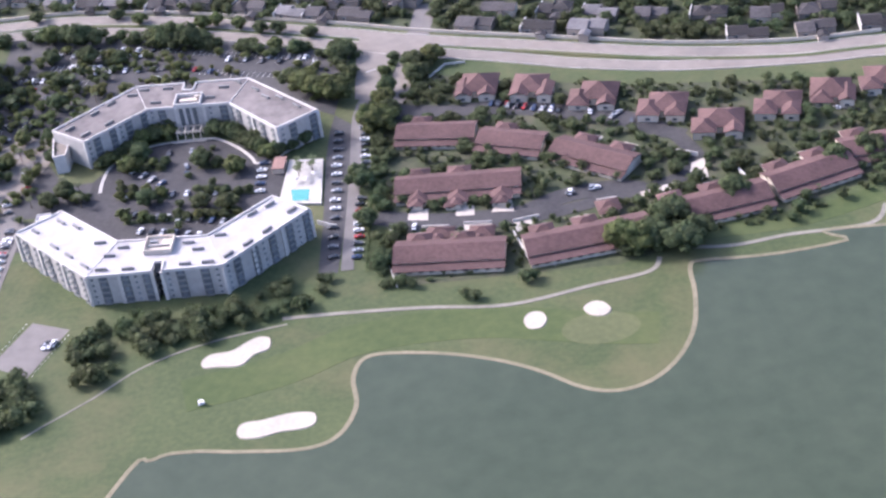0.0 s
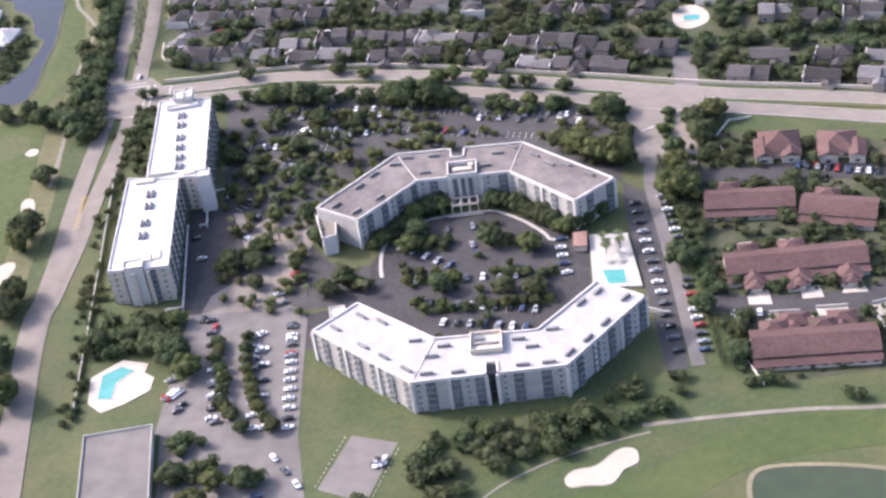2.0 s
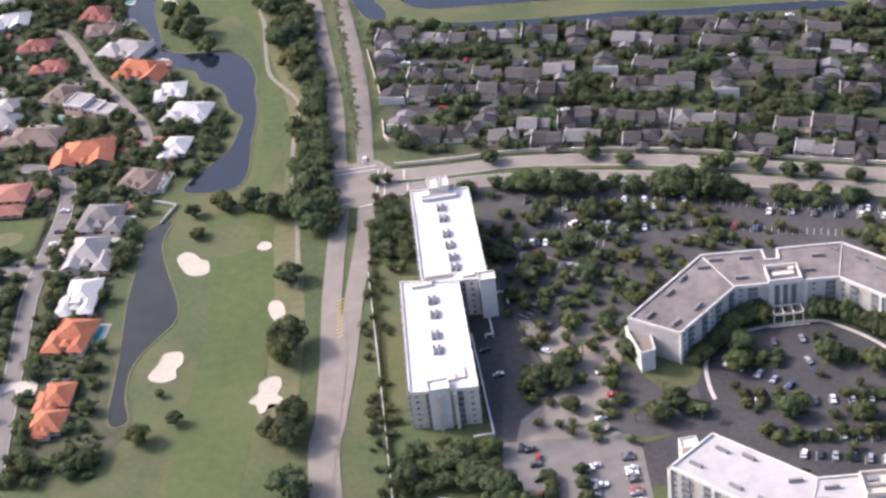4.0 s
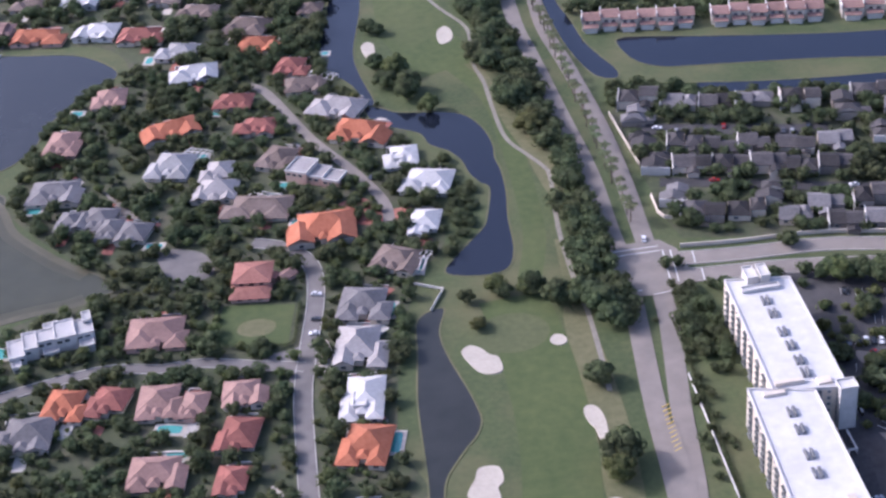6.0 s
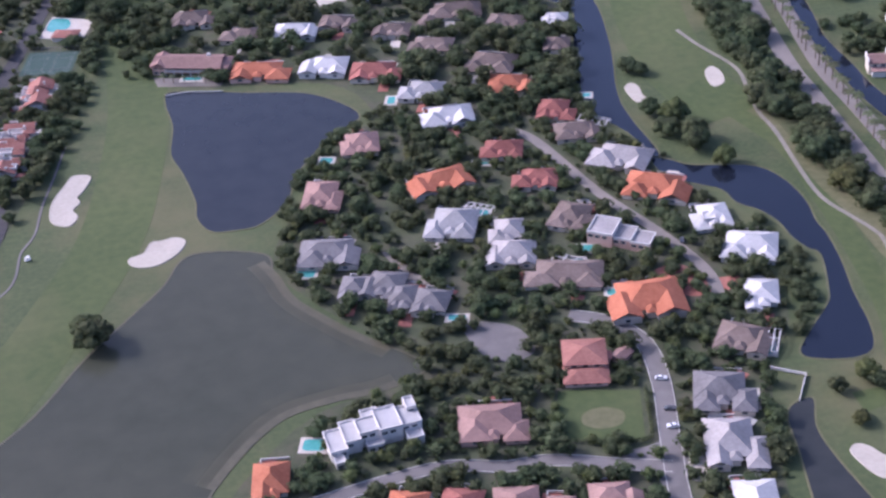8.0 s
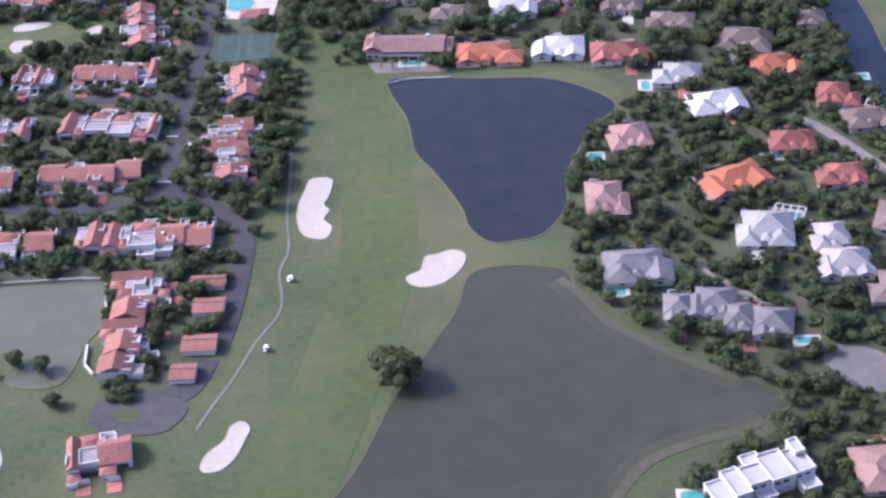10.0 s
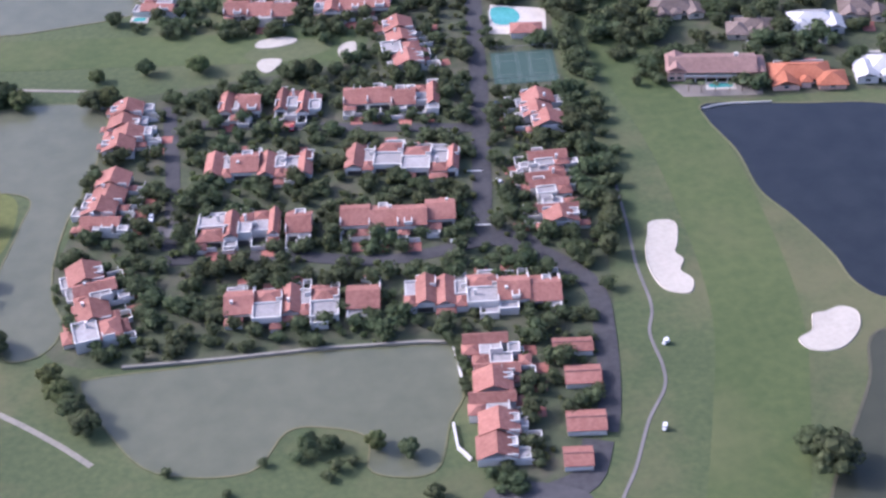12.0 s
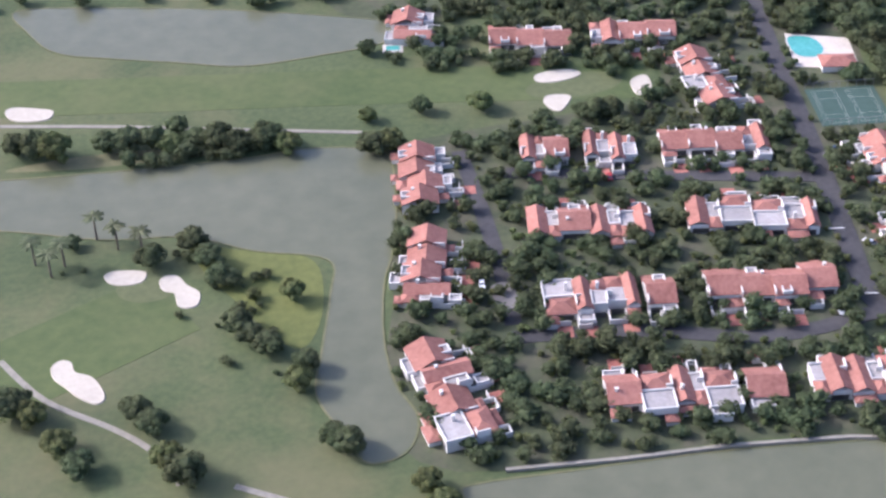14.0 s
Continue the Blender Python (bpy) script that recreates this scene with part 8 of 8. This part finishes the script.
scatter([(17.5, 40), (19.5, 40), (20, -38), (17, -38)], 80, 0.9, 1.5, 0.0)
scatter([(-36, -36.5), (-10, -38), (4, -31), (9, -32), (6, -40), (-6, -45), (-28, -46), (-36, -42)], 44, 1.2, 2.2, 0.2)
for x, y, r in ((21.6, -37.4, 1.7), (23.4, -38.6, 1.4), (33.0, -44.2, 1.6), (35.0, -44.8, 1.3), (44.4, -41.6, 1.9), (46.0, -40.8, 1.4), (63.6, -37.6, 2.1), (65.8, -38.2, 1.8), (69.6, -37.8, 2.2), (72.6, -36.2, 2.2), (74.6, -34.4, 1.8), (75.0, -38.4, 1.9)):
    wood(UNITS[int(x) % 10], x, y, r, 0.9)
scatter([(-39.4, -41.2), (-32.6, -42.6), (-31.3, -55.4), (-39.3, -55.3)], 16, 1.6, 2.6, 0.1)
scatter([(-30.0, -38.6), (-8, -37.7), (-10.5, -46.4), (-27.6, -49.1)], 34, 1.5, 2.6, 0.1)
scatter([(-54.2, -50.9), (-45.5, -52.5), (-43.2, -66.2), (-54.9, -67.8)], 24, 1.7, 2.8, 0.1)
scatter([(-81, -29), (-71, -30), (-70, -39), (-81, -42)], 14, 1.3, 2.2, 0.1)
scatter([(-80, -46), (-71, -47), (-70, -58), (-81, -60)], 16, 1.4, 2.4, 0.1)
for x, y, r in ((-66.6, -40.8, 1.7), (-64.4, -41.8, 1.8), (-65.4, -43.2, 1.5)):
    wood(UNITS[int(r * 10) % 10], x, y, r, 0.8)
flush("dense trees behind the row houses and crescent")
scatter([(-392, 246), (-372, 236), (-376, 206), (-386, 216), (-394, 236)], 18, 0.6, 1.3, 0.1)
for x, y, r in ((-384.3, 224.4, 0.7), (-381.3, 227.6, 0.7), (-378.9, 226.3, 0.9), (-377.5, 227.2, 0.8), (-381.9, 234.8, 1.3), (-379.2, 232.6, 0.6), (-383.4, 233.6, 1.0), (-402.3, 243.0, 0.8), (-405.6, 243.4, 0.7)):
    wood(SHRUBS[int(r * 10) % 6], x, y, r, 0.8)
scatter([(-420, 268), (-366, 272), (-366, 267), (-420, 262)], 30, 1.2, 2.4, 0.0)
scatter([(-300, 178), (-298, 142), (-303, 142), (-302, 178)], 40, 0.8, 1.4, 0.0)
scatter([(-345, 164), (-318, 158), (-320, 150), (-350, 154)], 9, 0.9, 1.6, 0.0)
flush("scattered shrubs and trees on the golf course")


# ---- small things ----
def hedge(pts, width, height, label):
    """A clipped hedge of leaf clumps along a line."""
    g, v, f = random.Random(len(pts) * 7 + int(pts[0][0])), [], []
    line = curve(pts, False, 6)
    for a, b in zip(line, line[1:]):
        n = max(int(math.dist(a, b) * 9), 1)
        spots = [(a[0] + (b[0] - a[0]) * k / n, a[1] + (b[1] - a[1]) * k / n, height * 0.55, width * 0.5) for k in range(n)]
        w, q = leaves(g, n * 4, spots, 0.16)
        o = len(v)
        v += w
        f += [tuple(i + o for i in t) for t in q]
    tagged(part("hedge", (v, f), LEAF), label, "hedge")


hedge([(-161.8, 101.6), (-163.0, 94.0), (-164.6, 88.4), (-172.0, 89.4), (-179.6, 91.0)], 0.9, 0.9, "clipped hedge round an empty lot")
hedge([(-177.2, 104.6), (-178.6, 98.0), (-179.8, 91.4)], 0.8, 0.9, "clipped hedge round an empty lot")
hedge([(-94.6, 78), (-95.6, 50), (-96.6, 20), (-97.6, -14)], 0.8, 0.8, "low hedge along the apartment grounds")
hedge([(-62.5, 38.0), (-58.5, 43.5), (-54.5, 47.5)], 1.0, 1.0, "dark hedge beside a small car park")
hedge([(17.6, 36), (17.2, 10), (16.2, -12), (15.0, -32)], 0.9, 1.1, "hedge between the car park and row houses")
for k, pts in enumerate(([(-139.5, 101.6), (-134.4, 98.6), (-137.6, 92.4)], [(39.0, 44.9), (34.5, 45.1), (30.4, 39.6), (30.6, 31.6)], [(18.4, -26.5), (20.5, -38)], [(47.4, -25.2), (50.2, -37.8)], [(95.0, -19.0), (99.0, -28)], [(-96.2, 62), (-96.8, 30), (-98.0, -16)])):
    f = thing("fence", "low white wall fence" if k else "white fence at the pond's edge", "fence", pose(0, 0, 0))
    for a, b in zip(pts, pts[1:]):
        part("rail", band([a, b], 0.16, 0.12, 0.62), WALL_W, f)
        m = max(int(math.dist(a, b) / 2.2), 1)
        for i in range(m + 1):
            x, y = a[0] + (b[0] - a[0]) * i / m, a[1] + (b[1] - a[1]) * i / m
            part("post", moved(slab(-0.12, 0.12, -0.12, 0.12, 0, 0.72, 0.03), x, y), WALL_W, f)
wall = part("lake_wall", band(curve([(-241.7, 229.4), (-238.5, 229.9), (-235.6, 229.7), (-233.0, 229.1), (-228.6, 228.2)], False), 0.2, 0, 0.4), CONCRETE)
tagged(wall, "thin pale sea wall at the lake's corner", "wall", kind="structure")
for x, y, rz in ((-269.8, 167.7, 30), (-276.1, 149.7, 60), (-14.6, -65.0, 10)):
    c = thing("golf_cart", "small white golf cart on the course", "golf cart", pose(x, y, 0.08, 0, 0, rz), "golf carts")
    part("body", slab(-0.55, 0.55, -0.28, 0.28, 0.12, 0.42, 0.06), CARS[0], c)
    part("seat", slab(-0.2, 0.05, -0.26, 0.26, 0.42, 0.62, 0.04), RUBBER, c)
    part("roof", slab(-0.5, 0.45, -0.3, 0.3, 0.86, 0.92, 0.02), CARS[0], c)
    for px in (-0.45, 0.4):
        for py in (-0.26, 0.24):
            part("post", box(px, px + 0.03, py, py + 0.03, 0.4, 0.86), METAL, c)
    for px in (-0.36, 0.36):
        for py in (-0.24, 0.24):
            part("wheel", box(px - 0.11, px + 0.11, py - 0.05, py + 0.05, 0.0, 0.22), RUBBER, c)
